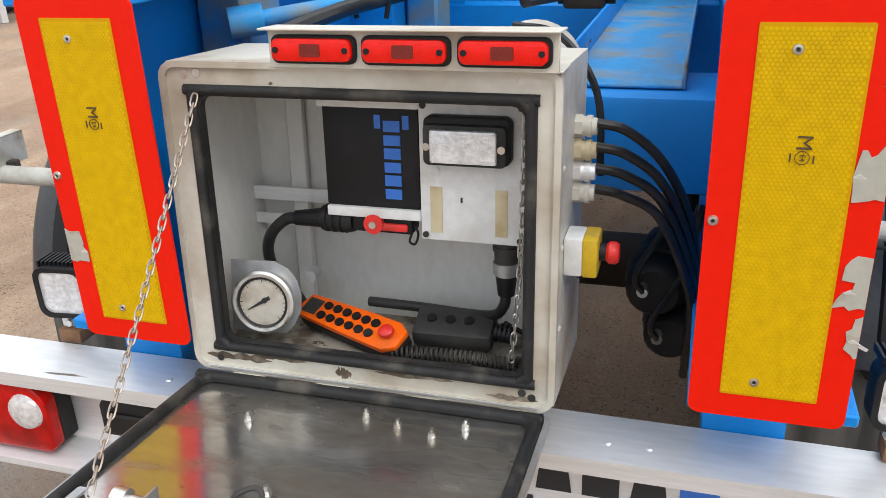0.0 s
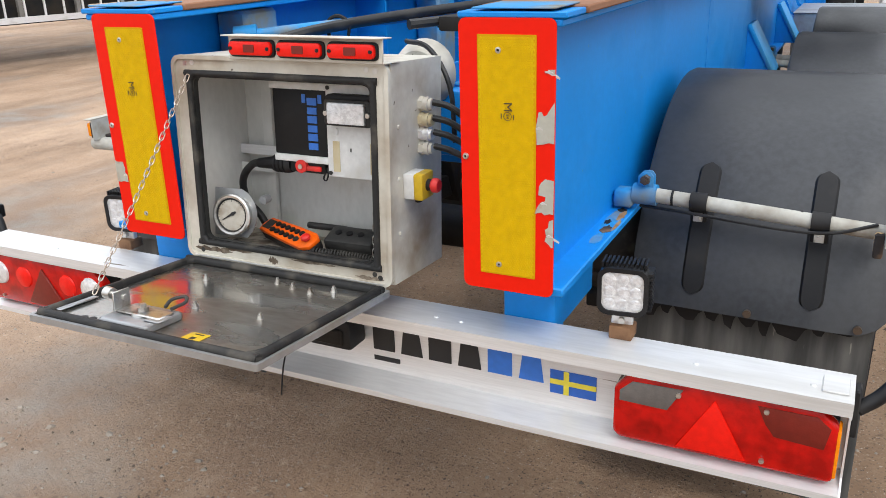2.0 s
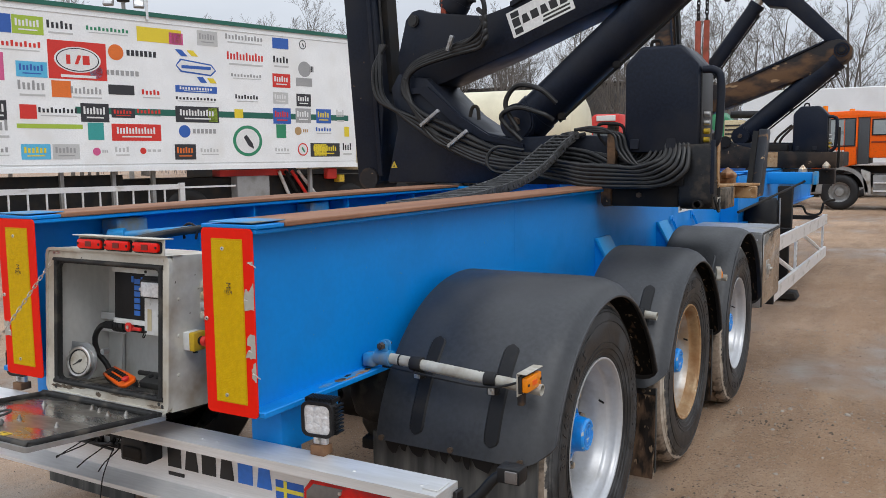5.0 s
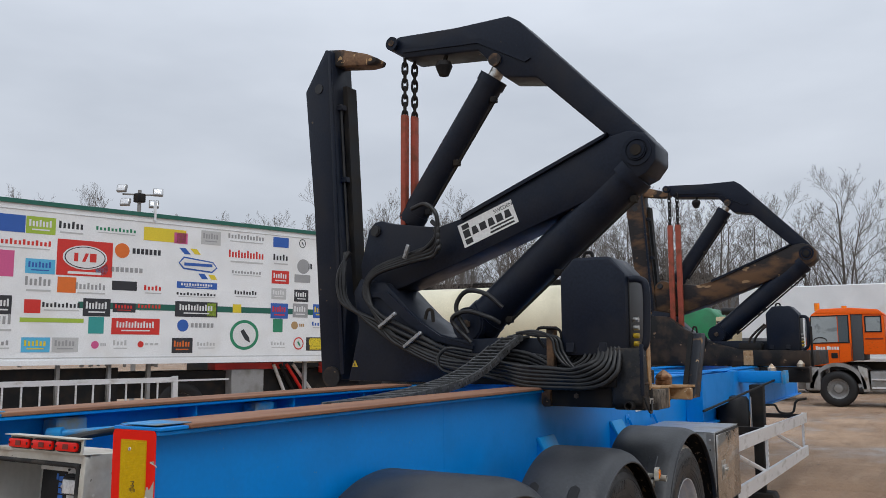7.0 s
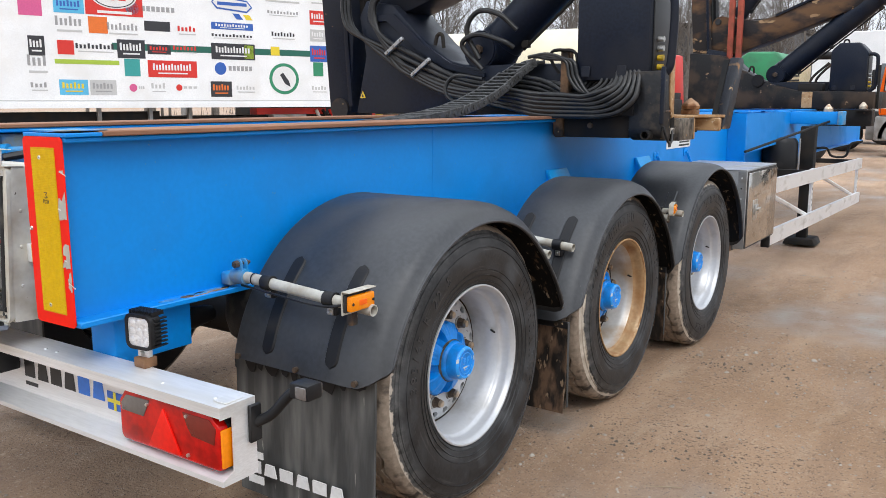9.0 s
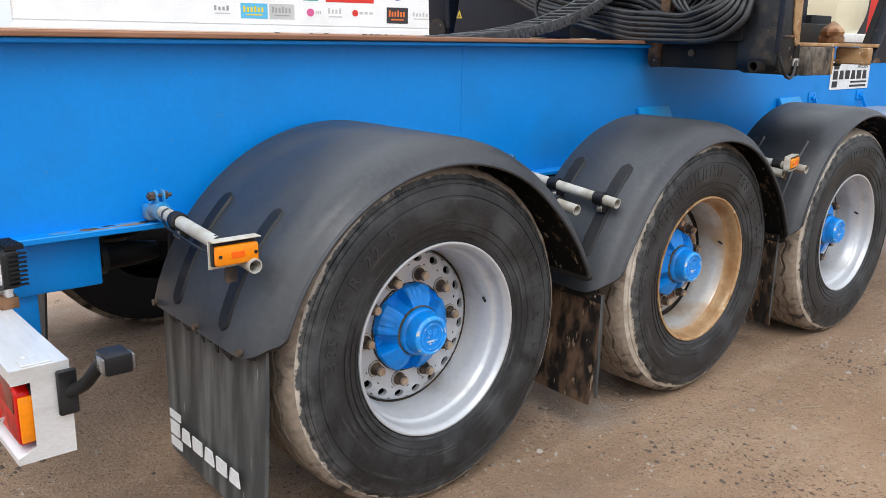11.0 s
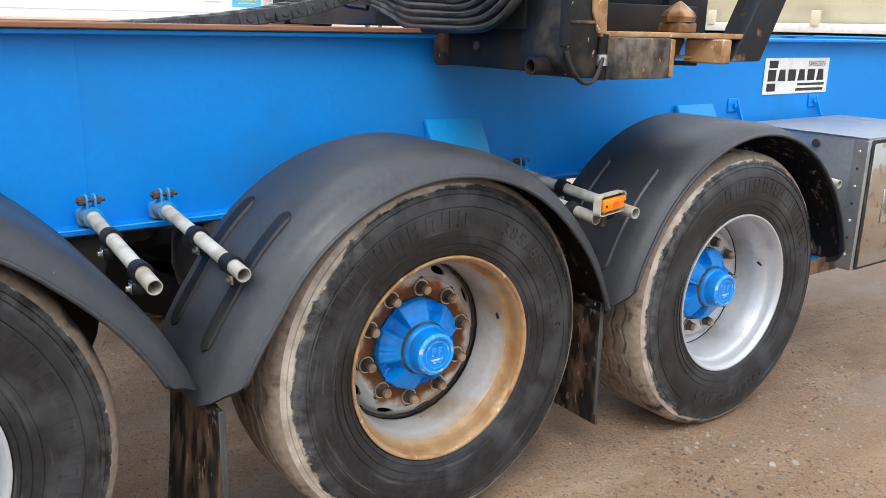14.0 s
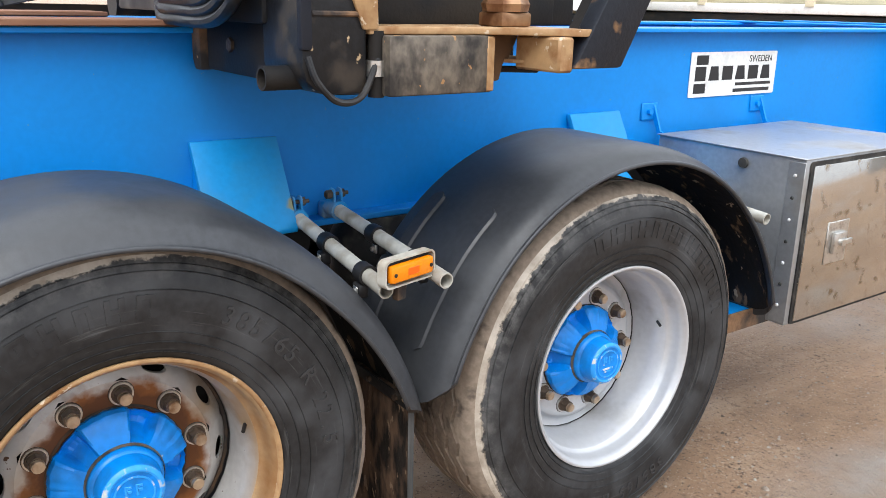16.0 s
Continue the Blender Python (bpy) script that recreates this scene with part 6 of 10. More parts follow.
def work_lamp(x, y, z):
    t = thing("work_lamp", (x, y, 0.71), "square LED work lamp with finned black housing on a bracket", "lamp", "work lamps")
    h = 0.051
    m = Matrix.Translation((x, y, z)) @ Matrix.Rotation(radians(6), 4, "Z")
    def put(name, bm, mm, lab="", par=None):
        bmesh.ops.transform(bm, matrix=m, verts=bm.verts)
        return part(name, bm, mm, par or t, lab)
    body = put("housing", prism(rounded(-h, -h, h, h, 0.022), 0.0, 0.034, bevel=0.004), BLACK)
    put("bezel", ring_plate(rounded(-h, -h, h, h, 0.022), rounded(-h + 0.009, -h + 0.009, h - 0.009, h - 0.009, 0.016), -0.006, 0.002), BLACK)
    put("lens", prism(rounded(-h + 0.008, -h + 0.008, h - 0.008, h - 0.008, 0.016), -0.002, 0.006), CLEAR, "clear LED lens")
    for i in range(3):
        for j in range(3):
            put("reflector_cup", lathe([(-0.0022, 0.0122), (-0.0034, 0.010), (-0.0026, 0.0)], ((i - 1) * 0.0265, 0, (j - 1) * 0.0265), "y", 14), CLEAR)
    for k in range(11):
        u = -h + 0.008 + k * (2 * h - 0.016) / 10
        put("cooling_fin", box((u - 0.002, 0.006, h - 0.004), (u + 0.002, 0.050, h + 0.008), 0.0), BLACK, "", body)
    for k in range(8):
        v = -h + 0.012 + k * (2 * h - 0.024) / 7
        put("cooling_fin", box((h - 0.004, 0.006, v - 0.002), (h + 0.006, 0.050, v + 0.002)), BLACK, "", body)
    put("bracket", box((-0.022, 0.008, -h - 0.026), (0.022, 0.024, -h + 0.004), 0.003), ALU, "alloy lamp bracket")
    put("bolt", cyl((0, -0.004, -h - 0.012), (0, 0.03, -h - 0.012), 0.007, seg=8), CHROME)
    b = box((x - 0.024, y - 0.008, 0.708), (x + 0.024, y + 0.036, z - h - 0.024), 0.003)
    part("wood_block", b, WOOD, t, "brown wooden spacer block")


work_lamp(0.699, 0.672, 0.812)
work_lamp(-0.712, 0.700, 0.810)

# ---- mudguard tubes, clamps, side markers ----
def support_tube(y, x1, z0, z1, straps, slant=0.0, group="mudguard support tubes", r=0.0178):
    t = thing("support_tube", (0.63, y, z0), "grey coated mudguard support tube with rubber clamps", "tube", group)
    d = Vector((x1 - 0.66, 0, z1 - z0)).normalized()
    b = lathe([(0.0, r), ((x1 - 0.66), r), ((x1 - 0.66), r * 0.84), ((x1 - 0.66) - 0.12, r * 0.84)], (0, 0, 0), "x", 20)
    ang = math.atan2(z1 - z0, x1 - 0.66)
    m = Matrix.Translation((0.66, y, z0)) @ Matrix.Rotation(-ang, 4, "Y")
    bmesh.ops.transform(b, matrix=m, verts=b.verts)
    part("tube", b, TUBE, t, "", 50)
    # blue clamp: a split sleeve with two ears and a cross bolt
    b = lathe([(0.606, r), (0.606, r + 0.008), (0.664, r + 0.008), (0.664, r)], (0, y, z0), "x", 20, closed=True)
    box((0.560, y - 0.024, z0 - 0.034), (0.608, y + 0.024, z0 + 0.010), 0.006, 1, b)
    part("clamp_sleeve", b, BLUE_OLD, t, "blue clamp sleeve", 50)
    for dy in (-0.013, 0.008):
        ear = prism([(0.618, z0 + 0.012), (0.656, z0 + 0.012), (0.656, z0 + 0.048), (0.648, z0 + 0.058), (0.628, z0 + 0.058), (0.618, z0 + 0.048)], y + dy, y + dy + 0.005, "y", 0.001)
        part("clamp_ear", ear, BLUE_OLD, t)
    b = cyl((0.638, y - 0.034, z0 + 0.042), (0.638, y + 0.036, z0 + 0.042), 0.0055, seg=10)
    cyl((0.638, y - 0.030, z0 + 0.042), (0.638, y - 0.013, z0 + 0.042), 0.0120, seg=6, bm=b)
    cyl((0.638, y + 0.013, z0 + 0.042), (0.638, y + 0.024, z0 + 0.042), 0.0120, seg=6, bm=b)
    part("clamp_bolt", b, NUT, t, "rusty clamp bolt")
    for x, to in straps:
        f = (x - 0.66) / (x1 - 0.66)
        z = z0 + (z1 - z0) * f
        sg = 1 if to > 0 else -1
        b = lathe([(x - 0.020, r), (x - 0.020, r + 0.006), (x + 0.020, r + 0.006), (x + 0.020, r)], (0, y, z), "x", 18)
        box((x - 0.019, y - 0.012 + sg * 0.012, z - 0.050), (x + 0.019, y + 0.012 + sg * 0.012, z - 0.020), 0.003, 1, b)
        part("rubber_clamp", b, BLACK, t, "black rubber pipe clamp", 50)
        b = box((x - 0.011, y - 0.016 + sg * 0.010, z - 0.047), (x + 0.011, y - 0.010 + sg * 0.010, z - 0.025), 0.001, 1)
        cyl((x, y - 0.024 + sg * 0.010, z - 0.036), (x, y - 0.014 + sg * 0.010, z - 0.036), 0.006, seg=6, bm=b)
        part("clamp_nut", b, CHROME, t)
    # the outer end leans a little to the rear
    for ob in t.children:
        for v in ob.data.vertices:
            v.co.y += slant * (v.co.x + ORIGIN[t].x - 0.64) / (x1 - 0.64)
    return t


T1 = support_tube(1.110, 1.205, 0.890, 0.856, ((0.765, 1), (1.035, 1)), -0.014)
for x, z in ((0.70, 0.888), (0.99, 0.869)):
    part("cable_tie_band", lathe([(x, 0.0195), (x + 0.006, 0.0195)], (0, 1.107, z), "x", 16), BLACK, T1)
part("lamp_cable", sweep([(0.62, 1.125, 0.855), (0.75, 1.088, 0.860), (0.95, 1.080, 0.848), (1.06, 1.078, 0.852), (1.15, 1.085, 0.880)], 0.004, 7), HOSE, T1)
support_tube(2.296, 1.152, 0.888, 0.833, ((0.82, -1), (1.05, -1)))
support_tube(2.485, 1.165, 0.886, 0.834, ((0.88, 1), (1.09, 1)), 0.005)
support_tube(3.635, 1.19, 0.872, 0.842, ((0.86, -1), (1.08, -1)), -0.06)
support_tube(3.752, 1.225, 0.882, 0.852, ((0.88, 1), (1.09, 1)), -0.048)
support_tube(4.93, 1.17, 0.862, 0.818, ())
for y in (1.065, 3.70):
    b = lathe([(-0.66, 0.0215), (-1.19, 0.0215)], (0, y, 0.895), "x", 16)
    solo("support_tube", b, TUBE, (-0.7, y, 0.895), "grey coated mudguard support tube", "tube", "mudguard support tubes")


TRAY = mat("dirty_pale_grey_plastic", (0.50, 0.48, 0.42), 0.5, dirt=(0.30, 0.25, 0.18), dirt_at=0.58, dirt_scale=18, bump=0.1)


def side_marker(x, y, z, s=1, angle=0.0, label="amber side marker lamp on a folded alloy plate", fold=True):
    t = thing("side_marker_lamp", (x, y, z), label, "lamp", "side marker lamps")
    m = Matrix.Translation((x, y, z)) @ Matrix.Rotation(radians(angle), 4, "Z")
    def put(name, bm, mm, lab=""):
        bmesh.ops.transform(bm, matrix=m, verts=bm.verts)
        return part(name, bm, mm, t, lab)
    if fold:
        put("plate", box((min(0, s * 0.003), -0.060, -0.034), (max(0, s * 0.003), 0.060, 0.036), 0.001, 1), TRAY, "folded alloy plate")
        put("plate_fold", box((min(0, s * 0.032), -0.060, 0.033), (max(0, s * 0.032), 0.060, 0.036), 0.001, 1), TRAY)
    else:
        lo, hi = sorted((0.0, s * 0.024))
        put("tray_back", prism(rounded(-0.074, -0.029, 0.074, 0.029, 0.014), min(0, s * 0.004), max(0, s * 0.004), "x"), TRAY, "pale grey lamp tray")
        put("tray_rim", ring_plate(rounded(-0.076, -0.031, 0.076, 0.031, 0.015, 6), rounded(-0.072, -0.027, 0.072, 0.027, 0.012, 6), lo, hi, "x"), TRAY)
    hw, hh = (0.056, 0.026) if fold else (0.066, 0.022)
    put("housing", box((min(s * 0.003, s * 0.014), -hw, -hh), (max(s * 0.003, s * 0.014), hw, hh), 0.003), BLACK)
    put("lens", box((min(s * 0.013, s * 0.032), -hw + 0.003, -hh + 0.003), (max(s * 0.013, s * 0.032), hw - 0.003, hh - 0.003), 0.006), AMBER, "amber lens")
    put("lens_centre", box((min(s * 0.031, s * 0.033), -0.017, -0.008), (max(s * 0.031, s * 0.033), 0.017, 0.008), 0.001, 1), ORANGE)
    for yy in (0.012 - hw, hw - 0.012):
        put("screw", cyl((s * 0.030, yy, 0), (s * 0.0335, yy, 0), 0.0045, seg=8), BLACK)
    put("stem", box((min(-s * 0.02, 0), -0.014, -0.075), (max(-s * 0.02, 0), 0.014, -0.02), 0.005), RUSTY, "rusty mounting tab")


side_marker(1.165, 1.058, 0.889, 1, 0)
side_marker(1.182, 3.620, 0.886, 1, 14, "amber side marker lamp in a pale grey rounded tray", False)
side_marker(-1.150, 1.085, 0.945, -1, 0, "amber side marker lamp on a bent plate, far side")

# ---- mud flaps ----
def mud_flap(x0, x1, y, z0, z1, material, label, lean=0.0, brand=False):
    bm = bmesh.new()
    nx, nz = 8, 14
    gr = []
    for side in (0, 1):
        g = []
        for j in range(nz + 1):
            row = []
            for i in range(nx + 1):
                x, z = x0 + (x1 - x0) * i / nx, z0 + (z1 - z0) * j / nz
                f = 1 - j / nz
                yy = y + lean * f * f + 0.012 * math.sin(3 * x + 4 * z) * f + side * 0.009
                row.append(bm.verts.new((x, yy, z)))
            g.append(row)
        gr.append(g)
    A, B = gr
    for j in range(nz):
        for i in range(nx):
            bm.faces.new((A[j][i], A[j][i + 1], A[j + 1][i + 1], A[j + 1][i]))
            bm.faces.new((B[j][i], B[j + 1][i], B[j + 1][i + 1], B[j][i + 1]))
    for j in range(nz):
        bm.faces.new((A[j][0], A[j + 1][0], B[j + 1][0], B[j][0]))
        bm.faces.new((A[j][nx], B[j][nx], B[j + 1][nx], A[j + 1][nx]))
    for i in range(nx):
        bm.faces.new((A[0][i], B[0][i], B[0][i + 1], A[0][i + 1]))
        bm.faces.new((A[nz][i], A[nz][i + 1], B[nz][i + 1], B[nz][i]))
    t = thing("mud_flap", ((x0 + x1) / 2, y, z1), label, "mud flap", "mud flaps")
    part("sheet", bm, material, t, "", 60)
    return t


F1 = mud_flap(0.572, 1.175, 1.130, 0.13, 0.625, FLAP, "dusty black rubber mud flap behind the rear wheel", -0.01)
word_blocks("name_block", (0.645, 1.102, 0.222), (1, 0, 0), (0, 0, 1), 0.44, 0.042, 6, INK_WHITE, F1, True, None, 0.004)
rnd = random.Random(12)
x = 0.63
while x < 1.12:
    # torn upper edge of an older flap over the new one
    w, d = rnd.uniform(0.03, 0.09), rnd.uniform(0.008, 0.045)
    part("torn_edge", slab([(0, 0), (w * 0.2, -d * 0.7), (w * 0.45, -d * rnd.uniform(0.8, 1.2)), (w * 0.7, -d), (w * 0.85, -d * 0.3), (w, 0), (w, 0.03), (0, 0.03)], (x, 1.1185, 0.600), (1, 0, 0), (0, 0, 1), 0.002), BLACK, F1, smooth=0)
    x += w + rnd.uniform(-0.004, 0.006)
for x in (0.64, 0.90, 1.14):
    part("rust_bolt", cyl((x, 1.072, 0.628), (x, 1.085, 0.628), 0.010, 0.008, 10), NUT, F1)
F2 = mud_flap(0.84, 1.185, 2.41, 0.135, 0.53, MUD_FLAP, "mud-caked rubber flap between rear and middle wheel", -0.03)
F3 = mud_flap(0.82, 1.16, 3.655, 0.14, 0.56, MUD_FLAP, "mud-caked rubber flap between middle and front wheel", 0.02)
for F, x0, x1, y, z in ((F2, 0.84, 1.185, 2.41, 0.53), (F3, 0.82, 1.16, 3.655, 0.56)):
    part("clamp_strip", box((x0, y - 0.004, z - 0.03), (x1, y - 0.0005, z), 0.001, 1), WORN_BLACK, F)
    part("stiff_edge", box((x1 - 0.001, y - 0.004, z - 0.38), (x1 + 0.004, y + 0.012, z), 0.002, 1), FLAP, F)
    for f in (0.15, 0.5, 0.85):
        xx = x0 + (x1 - x0) * f
        part("bolt", cyl((xx, y - 0.004, z - 0.015), (xx, y - 0.012, z - 0.015), 0.008, seg=6), NUT, F)
mud_flap(-1.175, -0.62, 1.130, 0.13, 0.62, FLAP, "black rubber mud flap on the far side", -0.01)

# ---- gusset pads, hangers and sign on the beam ----
BLUE_PAD = mat("thin_blue_paint", (0.006, 0.245, 0.58), 0.42, dirt=(0.06, 0.24, 0.38), dirt_at=0.60, dirt_soft=0.14, dirt_scale=3.5, grain=0.05, bump=0.06, spec=0.3, fleck=(0.24, 0.24, 0.14), fleck_at=0.68, fleck_scale=7)
for y0, y1 in ((3.385, 3.615), (4.66, 4.895)):
    t = thing("gusset_pad", (0.6, (y0 + y1) / 2, 0.85), "faded blue sloping gusset pad on the beam web", "gusset", "gusset pads")
    b = prism([(0.556, 1.078), (0.572, 1.080), (0.690, 0.860), (0.690, 0.848), (0.678, 0.848), (0.556, 1.062)], y0, y1, "y", 0.003)
    part("plate", b, BLUE_PAD, t)
    for y in (y0 + 0.006, y1 - 0.012):
        part("side_web", prism([(0.556, 1.06), (0.68, 0.852), (0.556, 0.852)], y, y + 0.006, "y"), BLUE, t)
for y in (5.03, 5.66):
    t = thing("hanger_bracket", (0.57, y, 1.0), "blue angle bracket bolted to the beam web", "bracket", "toolbox brackets")
    part("plate", box((0.5555, y - 0.01, 1.035), (0.562, y + 0.075, 1.098), 0.004, 1), BLUE, t)
    part("strap", prism([(0.562, 1.09), (0.600, 1.0), (0.640, 0.985), (0.630, 0.975), (0.590, 0.985), (0.562, 1.04)], y + 0.05, y + 0.058, "y"), BLUE, t)
    part("bolt", cyl((0.562, y + 0.028, 1.066), (0.574, y + 0.028, 1.066), 0.011, seg=6), BLUE, t)


def maker_plate(o, U, V, w, h, tag_parent=None):
    o, U, V = Vector(o), Vector(U).normalized(), Vector(V).normalized()
    t = thing("maker_plate", o, "white maker's plate with black blocks and small print", "sign", "maker plates")
    part("plate", slab(rounded(0, 0, w, h, 0.004), o, U, V, 0.002), SIGN, t, smooth=0)
    N = U.cross(V)
    p = o + N * 0.002
    word_blocks("name_block", p + U * w * 0.055 + V * h * 0.36, U, V, w * 0.91, h * 0.32, 6, INK, t, False, None, 0.0006)
    part("emblem_square", slab(rect(w * 0.06, h * 0.72, w * 0.19, h * 0.93), p, U, V, 0.0006), INK, t, smooth=0)
    part("emblem_square", slab(rect(w * 0.05, h * 0.08, w * 0.18, h * 0.30), p, U, V, 0.0006), INK, t, smooth=0)
    part("small_print", slab(rect(w * 0.52, h * 0.22, w * 0.95, h * 0.29), p, U, V, 0.0005), DARK_GREY, t, smooth=0)
    part("small_print", slab(rect(w * 0.50, h * 0.07, w * 0.94, h * 0.15), p, U, V, 0.0005), DARK_GREY, t, smooth=0)
    cu = bpy.data.curves.new("country_word", "FONT")
    cu.body, cu.size, cu.extrude = "SWEDEN", h * 0.22, 0.0004
    ob = new("country_word", cu)
    ob.parent = t
    ORIGIN[ob] = ORIGIN[t]
    q = p + U * w * 0.66 + V * h * 0.76 + N * 0.0006 - ORIGIN[t]
    mm = Matrix((U.to_4d(), V.to_4d(), N.to_4d(), (0, 0, 0, 1))).transposed()
    mm[3][3] = 1
    mm.col[0][3] = mm.col[1][3] = mm.col[2][3] = 0
    ob.matrix_local = Matrix.Translation(q) @ mm
    cu.materials.append(INK)
    return t


maker_plate((0.557, 5.265, 1.105), (0, 1, 0), (0, 0, 1), 0.525, 0.165)
for k in range(7):
    y = 1.4 + k * 0.9
    part("flange_bolt", cyl((0.59, y, 0.85), (0.59, y, 0.862), 0.012, seg=6), BLUE, BEAM_R)


# ---- crane ----
def crane(paint, plate, tag, worn=None, leg_x=0.0, drop=None):
    """The folded loading crane, in the plane across the trailer."""
    t = thing("loading_crane", (0, 3.85, 1.37), tag, "crane", "loading cranes")
    ya, yb = 3.75, 4.0
    worn = worn or paint
    # stabiliser leg
    leg = part("stabiliser_leg", prism([(-1.295, 3.885), (-1.485, 3.575), (-1.385, 2.65), (-1.29, 1.38), (-1.10, 1.38), (-1.07, 1.87), (-1.18, 3.02), (-1.235, 3.865)], 3.70, 3.95, "y", 0.012), worn, t)
    part("leg_slide", prism([(-1.20, 3.60), (-1.16, 3.60), (-1.05, 2.0), (-1.10, 2.0)], 3.80, 3.92, "y"), SHADE, leg)
    part("leg_face_rib", prism([(-1.262, 3.84), (-1.238, 3.84), (-1.075, 1.42), (-1.11, 1.42)], 3.685, 3.70, "y", 0.003), paint, leg)
    part("leg_hole", cyl((-1.35, 3.694, 3.58), (-1.35, 3.702, 3.58), 0.038, seg=20), INK, leg)
    part("leg_pipe", cyl((-1.185, 3.76, 3.45), (-1.105, 3.76, 2.3), 0.010, seg=8), HOSE, leg)
    for z in (3.42, 2.86):
        x = -1.185 + 0.08 * (3.45 - z) / 1.15
        part("pipe_bracket", box((x - 0.03, 3.74, z - 0.02), (x + 0.03, 3.79, z + 0.02), 0.003, 1), paint, leg)
    part("leg_toe", prism([(-1.335, 3.90), (-1.17, 3.875), (-0.94, 3.80), (-0.845, 3.75), (-0.86, 3.715), (-0.95, 3.71), (-1.28, 3.76)], 3.74, 3.88, "y", 0.012), RUSTY, leg, "rust-brown foot plate at the leg's end")
    part("leg_foot_roller", cyl((-1.19, 3.68, 1.40), (-1.19, 3.95, 1.40), 0.075, seg=24), NAVY_RUST, leg)
    if leg_x:
        for ob in (leg, *leg.children):
            for v in ob.data.vertices:
                v.co.x += leg_x
    # upper boom
    up = [(-0.73, 3.80), (-0.71, 3.865), (-0.65, 3.878), (-0.18, 3.852), (0.235, 3.853), (0.315, 3.80), (1.15, 2.92), (1.205, 2.80), (1.16, 2.68), (1.07, 2.68), (0.93, 2.905),
          (0.435, 3.385), (0.20, 3.425), (0.05, 3.595), (0.0, 3.65), (-0.60, 3.705), (-0.66, 3.745)]
    boom = part("upper_boom", prism(up, ya, yb, "y", 0.014), paint, t)
    part("boom_tip_pin", cyl((-0.70, 3.72, 3.825), (-0.70, 4.03, 3.825), 0.050, seg=22), paint, boom)
    part("boom_tip_pin_cap", cyl((-0.70, 3.713, 3.825), (-0.70, 3.72, 3.825), 0.022, seg=14), RUSTY, boom)
    part("boom_rib", prism([(-0.62, 3.745), (0.0, 3.70), (0.36, 3.50), (0.40, 3.52), (0.02, 3.73), (-0.62, 3.77)], ya - 0.012, ya, "y"), paint, boom)
    part("cylinder_pin", cyl((0.135, ya - 0.02, 3.555), (0.135, yb + 0.02, 3.555), 0.045, seg=20), RUSTY, boom)
    part("boom_lamp", lathe([(-0.055, 0.0), (-0.045, 0.035), (0.02, 0.062), (0.055, 0.050), (0.06, 0.0)], (-0.30, 3.80, 3.58), "z", 16), SHADE, t, "small round work light")
    part("lamp_stem", cyl((-0.30, 3.80, 3.63), (-0.27, 3.80, 3.70), 0.015, seg=8), SHADE, t)
    # lower arm with its rounded pivot end
    lo = [(-0.90, 2.46), (-0.85, 2.51), (-0.79, 2.52), (-0.70, 2.49), (-0.32, 2.435), (-0.14, 2.48), (0.30, 2.655), (0.93, 2.915), (1.06, 2.935), (1.16, 2.905), (1.222, 2.83), (1.22, 2.73),
          (1.16, 2.655), (1.06, 2.615), (0.70, 2.49), (0.30, 2.345), (-0.14, 2.18), (-0.60, 2.03), (-0.84, 1.975), (-0.95, 2.06), (-0.97, 2.20)]
    arm = part("lower_arm", prism(lo, ya - 0.02, yb + 0.02, "y", 0.014), worn, t)
    part("arm_flange", prism([(-0.12, 2.50), (0.92, 2.935), (0.90, 2.905), (-0.12, 2.47)], ya - 0.04, yb + 0.04, "y"), paint, arm)
    for x, z, r in ((-0.83, 2.445, 0.040), (1.105, 2.80, 0.060)):
        part("pivot_pin", cyl((x, ya - 0.045, z), (x, yb + 0.045, z), r, seg=26, bevel=0.008), paint if r > 0.05 else INK, arm)
    part("pivot_pin_cap", cyl((1.105, ya - 0.055, 2.80), (1.105, ya - 0.04, 2.80), 0.034, seg=18), SHADE, arm)
    part("knee_cover", lathe([(ya - 0.03, 0.07), (ya - 0.03, 0.092), (yb + 0.03, 0.092), (yb + 0.03, 0.07)], (1.105, 0, 2.80), "y", 28), paint, arm)
    # base saddle
    ba = [(-1.02, 1.375), (0.62, 1.375), (0.98, 1.44), (0.98, 1.62), (0.62, 1.66), (0.20, 1.67), (-0.10, 1.66), (-0.26, 1.70), (-0.45, 1.82), (-0.60, 1.96), (-0.70, 2.06), (-0.92, 2.10), (-0.98, 2.0), (-0.93, 1.75)]
    base = part("base_saddle", prism(ba, 3.66, 4.04, "y", 0.012), paint, t)
    part("saddle_rib", prism([(-0.90, 2.0), (-0.68, 2.0), (-0.44, 1.80), (-0.24, 1.68), (0.0, 1.62), (0.0, 1.595), (-0.28, 1.65), (-0.50, 1.77), (-0.74, 1.96), (-0.9, 1.96)], 3.64, 3.66, "y"), paint, base)
    part("lashing_eye", sweep([(-0.40, 3.70, 1.80), (-0.38, 3.70, 1.86), (-0.345, 3.70, 1.855), (-0.335, 3.70, 1.78)], 0.012, 8), SHADE, base)
    part("lower_slide", box((0.02, 3.52, 1.376), (1.0, 3.66, 1.50), 0.006), SHADE, base)
    part("rear_slide", box((-1.0, 4.04, 1.376), (1.0, 4.24, 1.50), 0.006), SHADE, base)
    part("warning_triangle", slab([(0, 0), (0.05, 0), (0.025, 0.048)], (-0.985, 3.659, 1.475), (1, 0, 0), (0, 0, 1), 0.002), YELLOW, base, "yellow warning triangle", smooth=0)
    part("triangle_print", slab([(0.018, 0.008), (0.032, 0.008), (0.025, 0.028)], (-0.985, 3.6565, 1.475), (1, 0, 0), (0, 0, 1), 0.001), INK, base, smooth=0)
